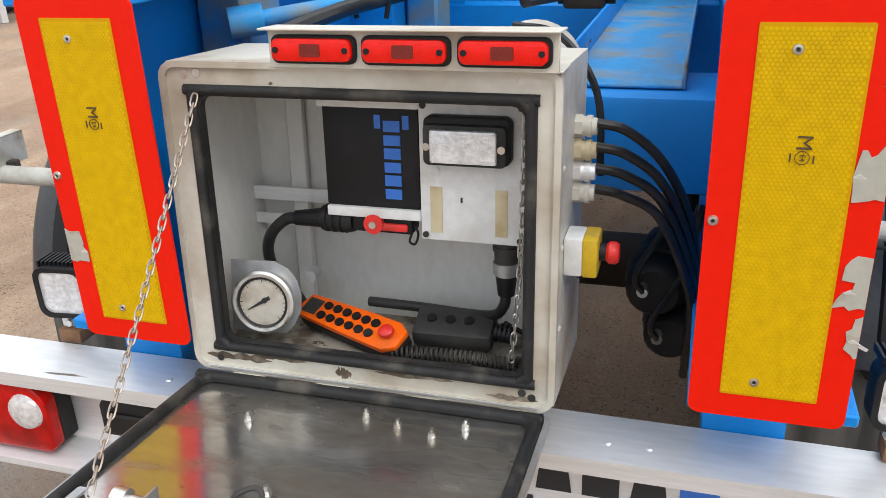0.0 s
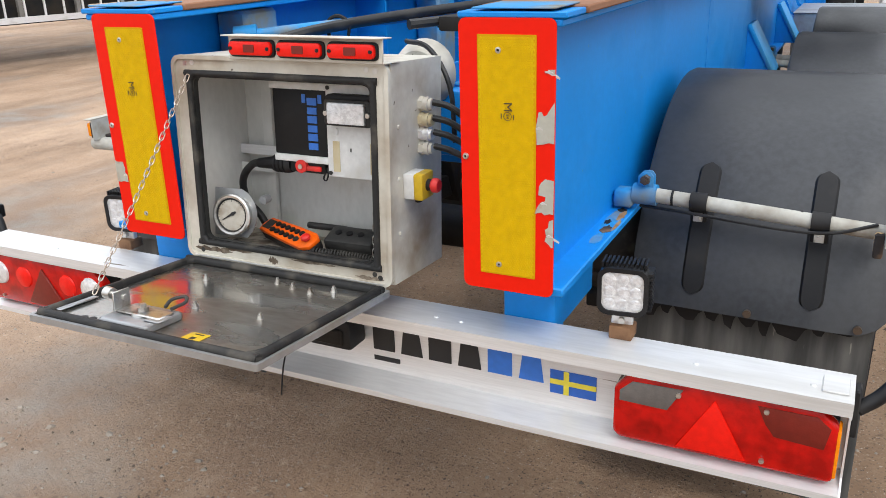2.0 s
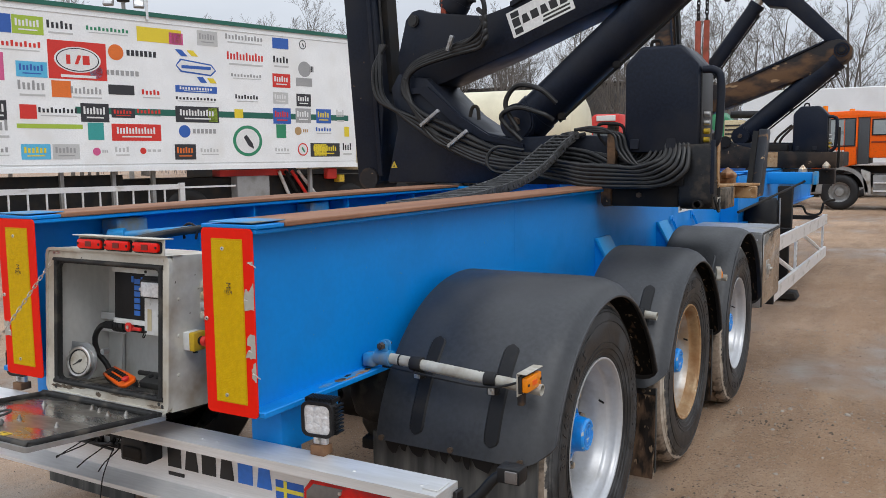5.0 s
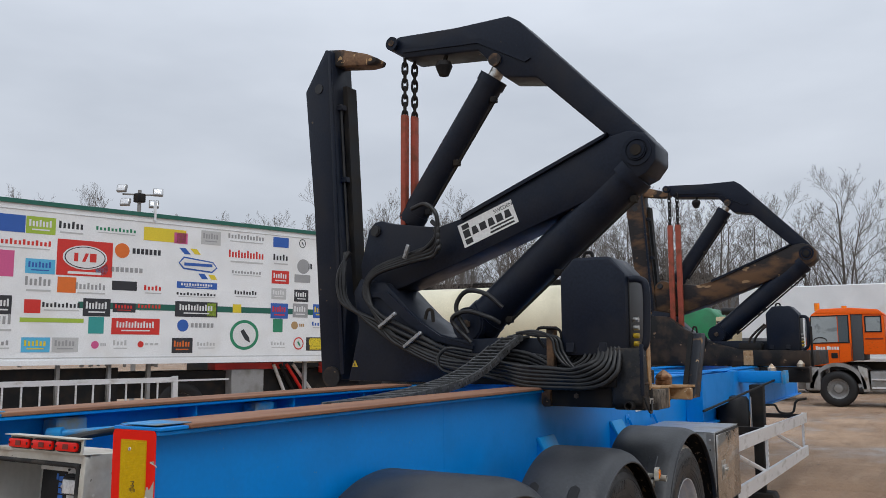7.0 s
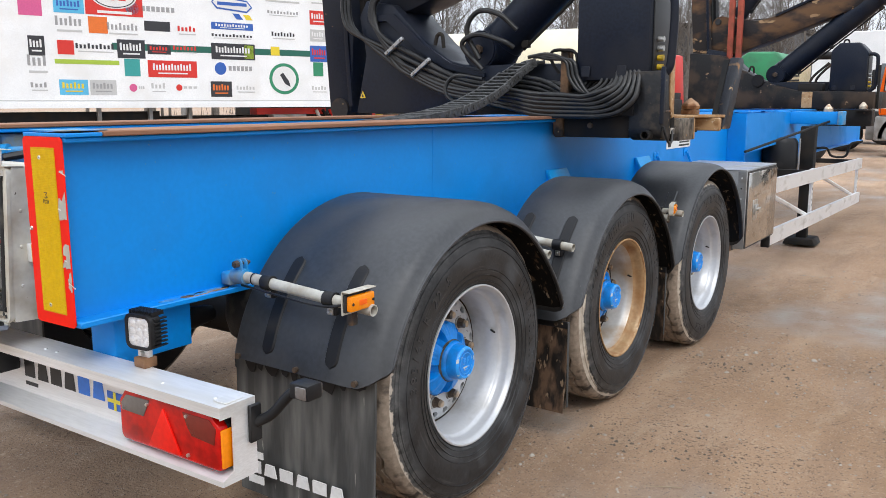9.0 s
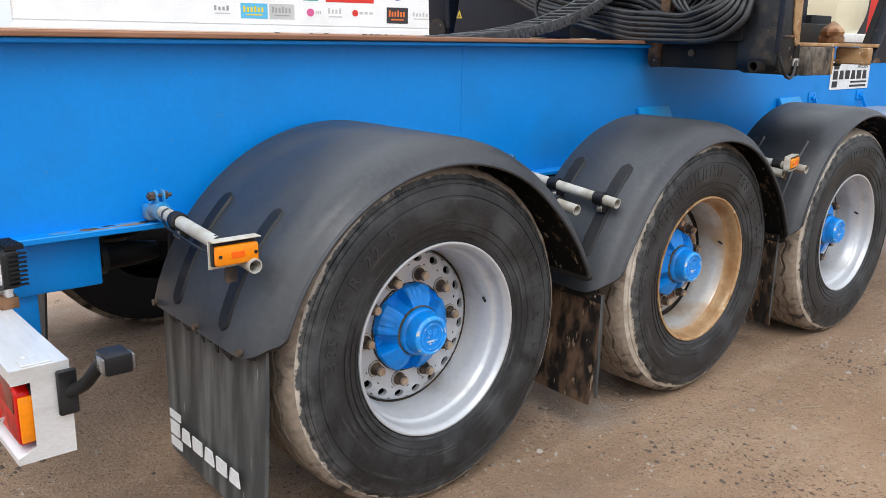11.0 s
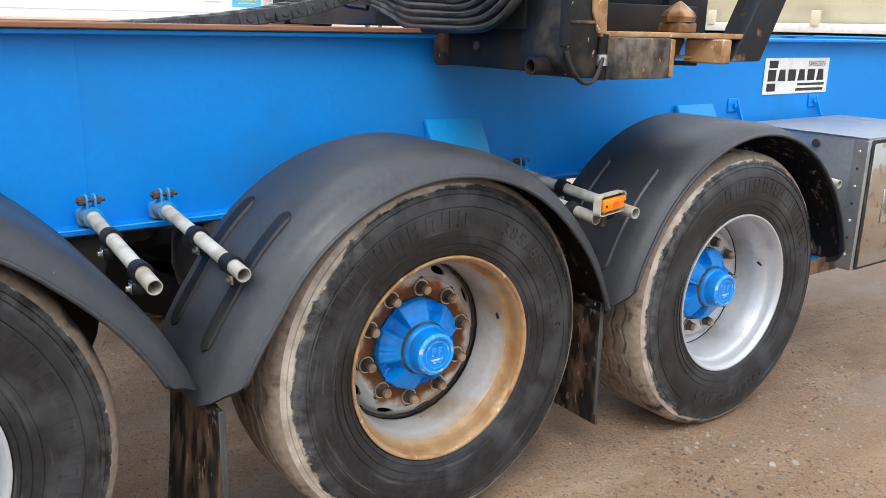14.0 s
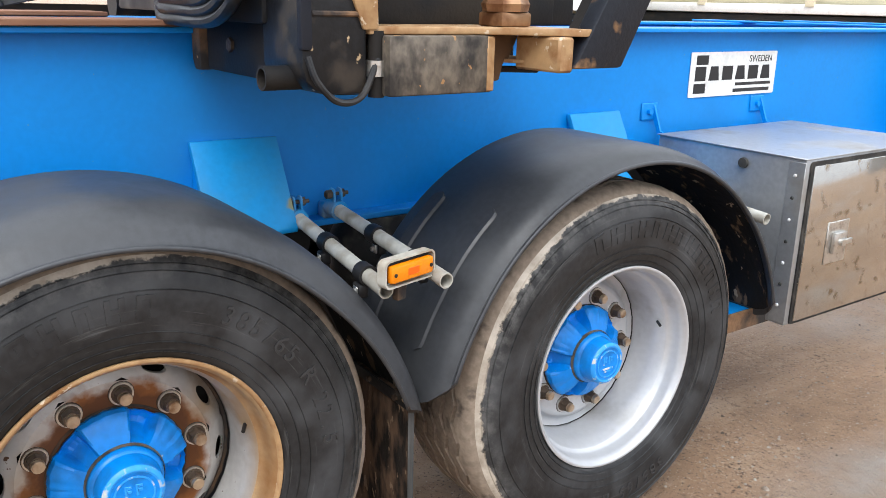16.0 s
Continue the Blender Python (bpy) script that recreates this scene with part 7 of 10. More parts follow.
    # thick lift cylinder and thin boom cylinder
    def ram(name, p0, p1, r, rod, split):
        p0, p1 = Vector(p0), Vector(p1)
        q = p0.lerp(p1, split)
        b = cyl(p0, q, r, seg=28, bevel=0.01)
        cyl(p0.lerp(p1, 0.02), p0.lerp(p1, 0.07), r * 1.06, seg=28, bm=b)
        cyl(p0.lerp(p1, split - 0.05), q, r * 1.08, seg=28, bm=b)
        o = part(name, b, paint, t, "", 50)
        part("piston_rod", cyl(q, p1, rod, seg=20), CHROME if rod > 0.03 else SHADE, o)
        side = Vector((0.62, -0.25, -0.74)).normalized() * (r + 0.028)
        part("ram_pipe", cyl(p0.lerp(p1, 0.12) + side, p0.lerp(p1, split - 0.06) + side, 0.010, seg=8), SHADE, o)
        for f in (0.14, 0.45, split - 0.08):
            c = p0.lerp(p1, f) + side * 0.9
            part("pipe_clip", box(tuple(c - Vector((0.022, 0.022, 0.022))), tuple(c + Vector((0.022, 0.022, 0.022))), 0.004, 1), SHADE, o)
        return o
    ram("lift_cylinder", (-0.06, 3.85, 1.76), (1.07, 3.85, 2.71), 0.128, 0.07, 0.985)
    part("cylinder_eye", cyl((-0.075, 3.70, 1.76), (-0.075, 4.0, 1.76), 0.115, seg=26, bevel=0.01), paint, t)
    part("eye_bolt", cyl((-0.075, 3.675, 1.76), (-0.075, 3.70, 1.76), 0.030, seg=6), NUT, t)
    ram("boom_cylinder", (-0.62, 3.85, 2.50), (0.135, 3.85, 3.555), 0.095, 0.05, 0.92)
    # lifting chains with red sheaths
    for dx, dy in ((-0.626, 3.79), (-0.586, 3.86)) if not drop else ((-0.64, 3.655), (-0.53, 3.655)):
        lk = []
        n = 8
        a, bb = 0.042, 0.018
        pr = [(a * 0.55, bb), (a, bb * 0.5), (a, -bb * 0.5), (a * 0.55, -bb), (-a * 0.55, -bb), (-a, -bb * 0.5), (-a, bb * 0.5), (-a * 0.55, bb)]
        me = finish(sweep([(0, y, x) for x, y in pr], 0.0085, 6, closed=True, steps=2), "chain_link", SHADE, 60)
        for k in range(n):
            ob = new("chain_link", me)
            ob.parent = t
            ob.matrix_local = Matrix.Translation(Vector((dx, dy, 3.70 - 0.060 * k)) - ORIGIN[t]) @ Matrix.Rotation(radians(45 + 90 * (k % 2)), 4, "Z")
            ORIGIN[ob] = ORIGIN[t]
        part("chain_sheath", box((dx - 0.021 - 0.014 * bool(drop), dy - 0.03, drop or 2.42), (dx + 0.021 + 0.014 * bool(drop), dy + 0.03, 3.29), 0.010), RED_STRAP, t, "faded red chain sheath")
    if plate:
        maker = Vector((-0.10, 3.7285, 2.275))
        d = Vector((0.40, 0, 0.147)).normalized()
        maker_plate(maker, d, Vector((-d.z, 0, d.x)), 0.43, 0.165)
    return t


RED_STRAP = mat("faded_red_sheath", (0.34, 0.062, 0.032), 0.7, dirt=(0.16, 0.055, 0.03), dirt_at=0.58, dirt_scale=9, bump=0.2)
crane(NAVY, True, "dark navy folded hydraulic loading crane, clean paint")
c2 = crane(NAVY, False, "rust-worn black folded hydraulic loading crane", NAVY_RUST, 0.20, 1.46)
c2.location = (0.11, 10.7, 1.39)

# front crane's lower side frame and hood
PALE_LOCK = mat("chalky_lock_steel", (0.55, 0.48, 0.38), 0.5, 0.2, dirt=(0.22, 0.12, 0.06), dirt_at=0.55, dirt_scale=14)
FRAME_WORN = mat("scuffed_black_frame_paint", (0.0085, 0.0080, 0.0085), 0.5, dirt=(0.050, 0.034, 0.024), dirt_at=0.56, dirt_soft=0.08, dirt_scale=4, grain=0.3, bump=0.2, fleck=(0.20, 0.13, 0.08), fleck_at=0.70, fleck_scale=14, spec=0.25)
t = thing("crane_side_frame", (0.9, 10.4, 1.38), "long scuffed black steel side frame of the front crane", "frame")
part("frame_beam", prism([(-0.95, 1.36), (1.23, 1.36), (1.23, 1.555), (0.36, 1.575), (0.05, 1.66), (-0.30, 1.84), (-0.55, 2.02), (-0.95, 2.06)], 10.2, 10.42, "y", 0.01), FRAME_WORN, t)
part("frame_arm", box((0.45, 10.43, 1.36), (1.22, 12.4, 1.56), 0.01), FRAME_WORN, t)
part("lower_beam", box((0.62, 10.22, 1.16), (1.22, 10.44, 1.352), 0.008), FRAME_WORN, t)
part("rust_patch", box((0.44, 10.192, 1.37), (0.56, 10.200, 1.56), 0.003, 1), RUST_EDGE, t, "rusty welded plate")
part("pivot_boss", cyl((-0.08, 10.17, 1.70), (-0.08, 10.2, 1.70), 0.075, seg=20, bevel=0.006), FRAME_WORN, t)
for x0, x1 in ((0.50, 0.70), (0.56, 0.74)):
    part("stay", sweep([(x0, 10.30, 1.56), (x0 + 0.02, 10.30, 1.72), (x1, 10.32, 1.90)], 0.016, 6), FRAME_WORN, t)
part("valve_block", box((0.38, 10.24, 1.565), (0.66, 10.40, 1.66), 0.01), SHADE, t)
part("end_post", box((1.235, 10.30, 1.36), (1.262, 10.34, 1.86), 0.004, 1), SHADE, t)
part("lock_cone", lathe([(0.0, 0.045), (0.03, 0.050), (0.075, 0.014), (0.085, 0.0)], (1.13, 10.15, 1.36), "z", 8), PALE_LOCK, t, "pale twistlock cone", 20)
part("lock_shelf", box((1.05, 10.07, 1.335), (1.23, 10.199, 1.358), 0.004, 1), FRAME_WORN, t)


# ---- hood and arm box at the crane's near end ----
def power_hood(y, paint, label):
    t = thing("control_hood", (0.9, y + 0.15, 1.57), label, "hood", "crane hoods")
    prof = [(0.715, 1.555), (1.115, 1.555), (1.115, 2.02), (1.02, 2.125), (0.80, 2.125), (0.715, 2.035)]
    part("cover", prism(prof, y, y + 0.34, "y", 0.020), paint, t)
    part("side_rail", sweep([(1.12, y + 0.05, 1.99), (1.18, y + 0.06, 1.985), (1.215, y + 0.06, 1.93), (1.21, y + 0.06, 1.68), (1.19, y + 0.06, 1.60), (1.12, y + 0.06, 1.55)], 0.021, 10), paint, t)
    part("valve_panel", box((1.115, y + 0.04, 1.57), (1.125, y + 0.30, 1.98), 0.003), INK, t)
    for k, m in enumerate((CHROME, CHROME, YELLOW, YELLOW)):
        part("valve_knob", cyl((1.125, y + 0.10, 1.76 - 0.046 * k), (1.155, y + 0.10, 1.76 - 0.046 * k), 0.015, seg=12), m, t)
    for x in (0.75, 0.95):
        part("hinge_tab", box((x, y - 0.012, 1.575), (x + 0.05, y, 1.63), 0.003, 1), paint, t)
    part("lifting_lug", sweep([(0.83, y + 0.1, 2.12), (0.84, y + 0.1, 2.16), (0.88, y + 0.1, 2.16), (0.89, y + 0.1, 2.12)], 0.010, 7), SHADE, t)
    return t


power_hood(3.40, NAVY, "dark navy steel control hood with tubular guard")
power_hood(10.3, NAVY, "scratched dark navy steel control hood")


TWIST = mat("brown_twistlock_steel", (0.40, 0.235, 0.125), 0.35, 0.6, dirt=(0.16, 0.07, 0.03), dirt_at=0.52, dirt_scale=18, bump=0.2)
WORN_POST = mat("rust_patched_navy_paint", (0.012, 0.015, 0.022), 0.5, dirt=(0.28, 0.155, 0.07), dirt_at=0.63, dirt_soft=0.03, dirt_scale=8, grain=0.2, bump=0.2, fleck=(0.36, 0.24, 0.13), fleck_at=0.72, fleck_scale=20, spec=0.3)


def end_carriage(y):
    """The rusty outrigger end with twistlock, post and bracket at the trailer's side; y of its rear face."""
    t = thing("crane_end_carriage", (1.1, y + 0.3, 1.25), "rust-worn crane end carriage with twistlock arm and post", "carriage", "crane end carriages")
    part("column", prism([(y + 0.110, 1.60), (y + 0.110, 1.305), (y + 0.118, 1.278), (y + 0.138, 1.260), (y + 0.165, 1.252), (y + 0.248, 1.250), (y + 0.248, 1.60)], 1.02, 1.198, "x", 0.012), WORN_BLACK, t, "chipped black crane column")
    part("column_edge", prism([(y + 0.106, 1.62), (y + 0.106, 1.335), (y + 0.130, 1.335), (y + 0.130, 1.62)], 1.185, 1.206, "x", 0.006), NAVY, t)
    part("column_seam", box((1.190, y + 0.130, 1.395), (1.2035, y + 0.244, 1.405), 0.003, 1), RUSTY, t, "rusty welded seam")
    part("rust_run", prism([(y + 0.190, 1.66), (y + 0.258, 1.66), (y + 0.268, 1.372), (y + 0.236, 1.372), (y + 0.212, 1.43)], 1.196, 1.2045, "x", 0.002), RUST_EDGE, t, "orange rust run on the column edge")
    # dark box added to fill the recess between beam foot and column
    part("inner_box", box((0.645, y + 0.135, 1.262), (1.019, y + 0.30, 1.399), 0.008), SHADE, t, "dark box filling the recess beside the column")
    part("frame_bolt", cyl((0.80, y + 0.128, 1.325), (0.80, y + 0.135, 1.325), 0.016, seg=6), NUT, t)
    part("base_shelf", box((0.64, y + 0.24, 1.40), (1.02, y + 0.36, 1.52), 0.008), SHADE, t)
    part("under_frame", box((0.66, y + 0.10, 1.376), (1.05, y + 0.85, 1.46), 0.008), SHADE, t)
    part("drain_pipe", lathe([(0.10, 0.023), (0.0, 0.023), (0.0, 0.018), (0.08, 0.018)], (0, 0, 0), "y", 18), SHADE, t).location = Vector((1.13, y + 0.060, 1.282))
    part("hinge_pin", cyl((1.19, y + 0.270, 1.245), (1.19, y + 0.270, 1.37), 0.016, seg=14), SHADE, t)
    part("hinge_sleeve", cyl((1.19, y + 0.270, 1.285), (1.19, y + 0.270, 1.315), 0.021, seg=14), CHROME, t)
    part("hose_loop", sweep([(1.205, y + 0.118, 1.325), (1.215, y + 0.132, 1.280), (1.217, y + 0.172, 1.243), (1.213, y + 0.225, 1.250), (1.20, y + 0.268, 1.318)], 0.0065, 8), HOSE, t)
    part("end_box", box((1.00, y + 0.275, 1.248), (1.232, y + 0.525, 1.362), 0.006), GREY_BROWN, t, "grey-brown worn end box")
    part("box_edge", box((1.205, y + 0.506, 1.250), (1.2335, y + 0.527, 1.360), 0.003, 1), RUST_EDGE, t, "orange rusty box edge")
    part("lock_plate", prism([(0.94, y + 0.25), (1.20, y + 0.25), (1.225, y + 0.50), (1.345, y + 0.66), (1.345, y + 0.70), (1.10, y + 0.70), (0.94, y + 0.62)], 1.363, 1.378, "z", 0.003), RUST_EDGE, t, "orange rusty lock plate")
    part("fork_root", prism([(y + 0.530, 1.362), (y + 0.625, 1.362), (y + 0.600, 1.312), (y + 0.585, 1.302), (y + 0.575, 1.266), (y + 0.530, 1.266)], 1.03, 1.19, "x", 0.005), NAVY_RUST, t)
    part("fork_floor", prism([(1.06, y + 0.58), (1.18, y + 0.58), (1.335, y + 0.66), (1.06, y + 0.69)], 1.304, 1.312, "z", 0.001), RUST_EDGE, t)
    part("fork_back", box((1.04, y + 0.55, 1.304), (1.06, y + 0.72, 1.362), 0.002, 1), SHADE, t)
    part("fork_end", box((1.20, y + 0.606, 1.292), (1.338, y + 0.648, 1.362), 0.005, 1), RUST_EDGE, t, "tan rusty fork end")
    part("stop_bar", cyl((1.17, y + 0.57, 1.290), (1.19, y + 0.68, 1.287), 0.007, seg=8), SHADE, t)
    b = box((1.140, y + 0.550, 1.378), (1.222, y + 0.630, 1.408), 0.006)
    part("twistlock_base", b, TWIST, t)
    part("twistlock_cone", lathe([(0.0, 0.048), (0.016, 0.052), (0.030, 0.044), (0.052, 0.016), (0.060, 0.004), (0.0605, 0.0)], (1.182, y + 0.590, 1.408), "z", 8), TWIST, t, "worn shiny twistlock cone", 20)
    part("guide_post", prism([(y + 0.640, 1.300), (y + 0.775, 1.300), (y + 0.975, 1.665), (y + 0.960, 1.690), (y + 0.870, 1.690)], 1.300, 1.350, "x", 0.006), WORN_POST, t, "leaning rusty guide post")
    part("guide_post_back", prism([(y + 0.655, 1.31), (y + 0.690, 1.31), (y + 0.895, 1.68), (y + 0.865, 1.68)], 1.268, 1.299, "x"), SHADE, t)
    return t


end_carriage(3.28)
part_b = thing("beam_foot", (0.6, 3.46, 1.25), "rusty bracket under the end of the beam top plate", "bracket")
part("plate", prism([(0.585, 1.372), (0.64, 1.372), (0.64, 1.26), (0.60, 1.258), (0.585, 1.28)], 3.40, 3.52, "y", 0.006), RUSTY, part_b)
part("web", prism([(3.50, 1.372), (3.72, 1.372), (3.52, 1.27)], 0.60, 0.62, "x"), SHADE, part_b)

# ---- hose bundle ----
def hose(pts, r=0.0155, label="black hydraulic hose clipped to the crane"):
    solo("hydraulic_hose", sweep(pts, r, 9), HOSE, pts[0], label, "hose", "crane hoses")


yh = 3.625
for k in range(4):
    o = 0.045 * k
    hose([(-0.30 + 0.02 * k, yh, 2.46 - o * 1.2), (-0.24, yh - 0.02, 2.40 - o), (-0.30, yh, 2.30 - o * 0.6), (-0.50, yh, 2.24 - o * 0.4), (-0.78, yh, 2.15 - o * 0.3), (-0.86 + 0.3 * o, yh, 1.99 - 0.2 * o),
          (-0.72 + 0.4 * o, yh - 0.01, 1.84 - o), (-0.50, yh - 0.02, 1.74 - o), (-0.18, yh - 0.03, 1.60 - 0.6 * o), (0.12, yh - 0.06, 1.55 - 0.5 * o), (0.48, yh - 0.10, 1.555 - 0.5 * o), (0.70, yh - 0.14, 1.52 - 0.5 * o), (0.80 + 0.03 * k, yh - 0.16, 1.60)])
for k in range(3):
    o = 0.05 * k
    hose([(-1.02 - 0.02 * k, 3.67, 2.30), (-1.10 + o * 0.5, 3.64, 2.14), (-1.07 + o * 0.5, 3.63, 1.95), (-0.92 + o * 0.4, yh, 1.86 - o * 0.3), (-0.72, yh, 1.78 - o * 0.6), (-0.50, yh - 0.02, 1.64 - o * 0.4), (-0.20, yh - 0.04, 1.53 - 0.4 * o), (0.20, yh - 0.08, 1.50 - 0.5 * o), (0.55, yh - 0.12, 1.47 - 0.5 * o), (0.80, yh - 0.16, 1.44 - 0.4 * o), (0.93, yh - 0.18, 1.58)])
for k in range(4):
    o = 0.026 * k
    hose([(0.18, 3.56, 1.60 - o), (0.45, 3.50, 1.57 - o), (0.62 + 0.04 * k, 3.46, 1.50 - 1.2 * o), (0.74 + 0.05 * k, 3.44, 1.455 - 0.6 * o), (0.84 + 0.05 * k, 3.44, 1.49 - 0.3 * o), (0.88 + 0.05 * k, 3.45, 1.60)], 0.012)
for k in range(6):
    o = 0.022 * k
    hose([(0.05, 3.50, 1.535 - 0.8 * o), (0.30, 3.42, 1.515 - 0.9 * o), (0.50, 3.36, 1.490 - o), (0.66, 3.335, 1.485 - o), (0.79 + 0.030 * k, 3.33, 1.475 - 0.85 * o), (0.90 + 0.032 * k, 3.34, 1.505 - 0.5 * o), (0.945 + 0.026 * k, 3.38, 1.540), (0.95 + 0.022 * k, 3.42, 1.62)], 0.0135)
for k in range(3):
    hose([(0.42 + 0.03 * k, 3.42, 1.69), (0.55, 3.40, 1.70 - 0.012 * k), (0.66 + 0.02 * k, 3.39, 1.66), (0.69 + 0.025 * k, 3.385, 1.57), (0.76 + 0.03 * k, 3.38, 1.50 - 0.01 * k), (0.85 + 0.03 * k, 3.40, 1.535), (0.87 + 0.03 * k, 3.43, 1.62)], 0.010)
hose([(-0.02, 3.62, 1.70), (-0.10, 3.60, 1.86), (-0.02, 3.59, 1.97), (0.12, 3.60, 1.95), (0.22, 3.64, 1.86)])
hose([(0.0, 3.62, 1.64), (-0.12, 3.58, 1.78), (-0.02, 3.58, 1.84), (0.14, 3.60, 1.80), (0.20, 3.64, 1.76)])
hose([(-0.46, 3.62, 2.56), (-0.34, 3.60, 2.58), (-0.25, 3.60, 2.50), (-0.26, 3.61, 2.36), (-0.36, 3.62, 2.27), (-0.48, 3.63, 2.24)])
hose([(0.0, 3.50, 1.44), (-0.12, 3.46, 1.46), (-0.16, 3.46, 1.53), (-0.10, 3.48, 1.60), (0.06, 3.52, 1.58)], 0.012)
for x, z, a, h in ((-0.635, 1.795, 35, 0.085), (-0.43, 1.66, 35, 0.085), (-0.48, 2.26, 70, 0.05), (0.47, 1.47, 88, 0.085)):
    t = thing("hose_clip", (x, 3.61, z), "pale zinc hose clamp bar on the crane", "clip", "hose clips")
    b = box((-h, -0.012, -0.012), (h, 0.012, 0.012), 0.003, 1)
    for u in (-0.7 * h, 0, 0.7 * h):
        cyl((u, -0.018, 0), (u, -0.010, 0), 0.007, seg=6, bm=b)
    bmesh.ops.transform(b, matrix=Matrix.Translation((x, 3.585, z)) @ Matrix.Rotation(radians(-a), 4, "Y"), verts=b.verts)
    part("bar", b, ALU_DARK, t)
t = thing("pipe_post", (0.62, 3.45, 1.37), "short brown steel post with pipe elbows", "post")
part("post", box((0.605, 3.44, 1.45), (0.655, 3.50, 1.73), 0.006), RUSTY, t)
part("pipe", sweep([(0.60, 3.44, 1.60), (0.56, 3.43, 1.66), (0.56, 3.43, 1.715), (0.63, 3.43, 1.72), (0.70, 3.43, 1.70), (0.71, 3.43, 1.60)], 0.009, 8), SHADE, t)


# ---- cable drag chain ----
# black plastic lightened to stand for the light on the chain's rungs
CHAIN_GREY = mat("sun_bleached_black_plastic", (0.075, 0.077, 0.080), 0.5, dirt=(0.03, 0.03, 0.03), dirt_at=0.55, dirt_scale=15, bump=0.1)


def drag_chain():
    """An open ladder of side plates and rungs that lies flat between the beams and then climbs to the crane."""
    t = thing("drag_chain", (0.1, 3.0, 1.2), "black plastic cable drag chain rising to the crane", "drag chain")
    knots = [Vector(p) for p in ((0.16, 1.98, 1.325), (0.17, 2.20, 1.333), (0.18, 2.42, 1.344), (0.185, 2.62, 1.358), (0.19, 2.82, 1.378), (0.20, 3.00, 1.405), (0.205, 3.16, 1.440), (0.215, 3.30, 1.485), (0.23, 3.42, 1.54), (0.255, 3.52, 1.60), (0.30, 3.60, 1.655), (0.36, 3.65, 1.675))]
    pts = [a.lerp(b, k / 3) for a, b in zip(knots[:-1], knots[1:]) for k in range(3)]
    for p, q in zip(pts[:-1], pts[1:]):
        d = (q - p).normalized()
        side = Vector((0, 0, 1)).cross(d).normalized()
        m = Matrix.Translation(p) @ Matrix((d, side, d.cross(side))).transposed().to_4x4()
        L = (q - p).length
        b = bmesh.new()
        for s in (-1, 1):
            box((-0.006, s * 0.078 - 0.006, -0.024), (L * 0.90, s * 0.078 + 0.006, 0.024), 0.003, 1, b)
            cyl((L * 0.45, s * 0.078, 0), (L * 0.45, s * 0.090, 0), 0.011, seg=8, bm=b)
        box((L * 0.30, -0.073, 0.016), (L * 0.56, 0.073, 0.025), 0.002, 1, b)
        box((L * 0.30, -0.073, -0.025), (L * 0.56, 0.073, -0.018), 0, 1, b)
        bmesh.ops.transform(b, matrix=m, verts=b.verts)
        part("chain_segment", b, CHAIN_GREY, t)
    for k in range(3):
        part("cable", sweep([tuple(Vector(p) + Vector((-0.04 + 0.04 * k, 0, -0.002))) for p in knots], 0.012, 7, steps=3), HOSE, t)


drag_chain()

# ---- between the beams: blue air pipe, hose and pale drum ----
t = thing("blue_air_pipe", (-0.3, 1.0, 1.27), "blue painted pipe with strapped black hose behind the cabinet", "pipe")
part("pipe", sweep([(-0.36, 0.90, 1.275), (-0.20, 1.15, 1.285), (0.10, 1.9, 1.29), (0.30, 2.8, 1.29)], 0.015, 12), BLUE_OLD, t)
part("pipe_elbow", cyl((-0.395, 0.88, 1.272), (-0.345, 0.91, 1.276), 0.027, seg=12), BLUE_OLD, t)
part("strapped_hose", sweep([(-0.30, 0.86, 1.255), (-0.22, 1.05, 1.282), (-0.05, 1.40, 1.302), (0.13, 2.0, 1.306), (0.3, 2.7, 1.30)], 0.015, 9), HOSE, t)
for p in ((-0.22, 1.10, 1.28), (0.0, 1.65, 1.28), (0.14, 2.0, 1.28)):
    part("pipe_strap", sweep([(p[0] - 0.03, p[1], p[2] - 0.03), (p[0] - 0.035, p[1], p[2] + 0.01), (p[0], p[1], p[2] + 0.028), (p[0] + 0.034, p[1], p[2] + 0.01), (p[0] + 0.03, p[1], p[2] - 0.03)], 0.005, 6), BLACK, t)
t = thing("air_drum", (0.06, 0.98, 1.0), "pale round air drum behind the cabinet", "tank")
part("drum", lathe([(0.90, 0.0), (0.90, 0.056), (0.915, 0.072), (0.94, 0.079), (0.949, 0.080), (0.949, 0.0)], (0.125, 0, 1.192), "y", 28), CREAM, t)
part("drum_cable", sweep([(0.10, 0.90, 1.27), (0.18, 0.86, 1.26), (0.24, 0.84, 1.18), (0.25, 0.84, 1.05)], 0.006, 7), HOSE, t)
b = sweep([(0.12, 0.88, 1.31), (0.20, 1.0, 1.315), (0.30, 1.15, 1.33), (0.36, 1.4, 1.34)], 0.012, 8)
solo("valve_hose", b, HOSE, (0.2, 1.0, 1.315), "black hose with brass valve fittings above the drum", "hose")
b = box((0.17, 0.93, 1.290), (0.235, 0.98, 1.325), 0.006)
cyl((0.16, 0.955, 1.307), (0.25, 0.955, 1.307), 0.012, seg=10, bm=b)
solo("relay_valve", b, SHADE, (0.2, 0.955, 1.29), "dark brass and black valve block", "valve")
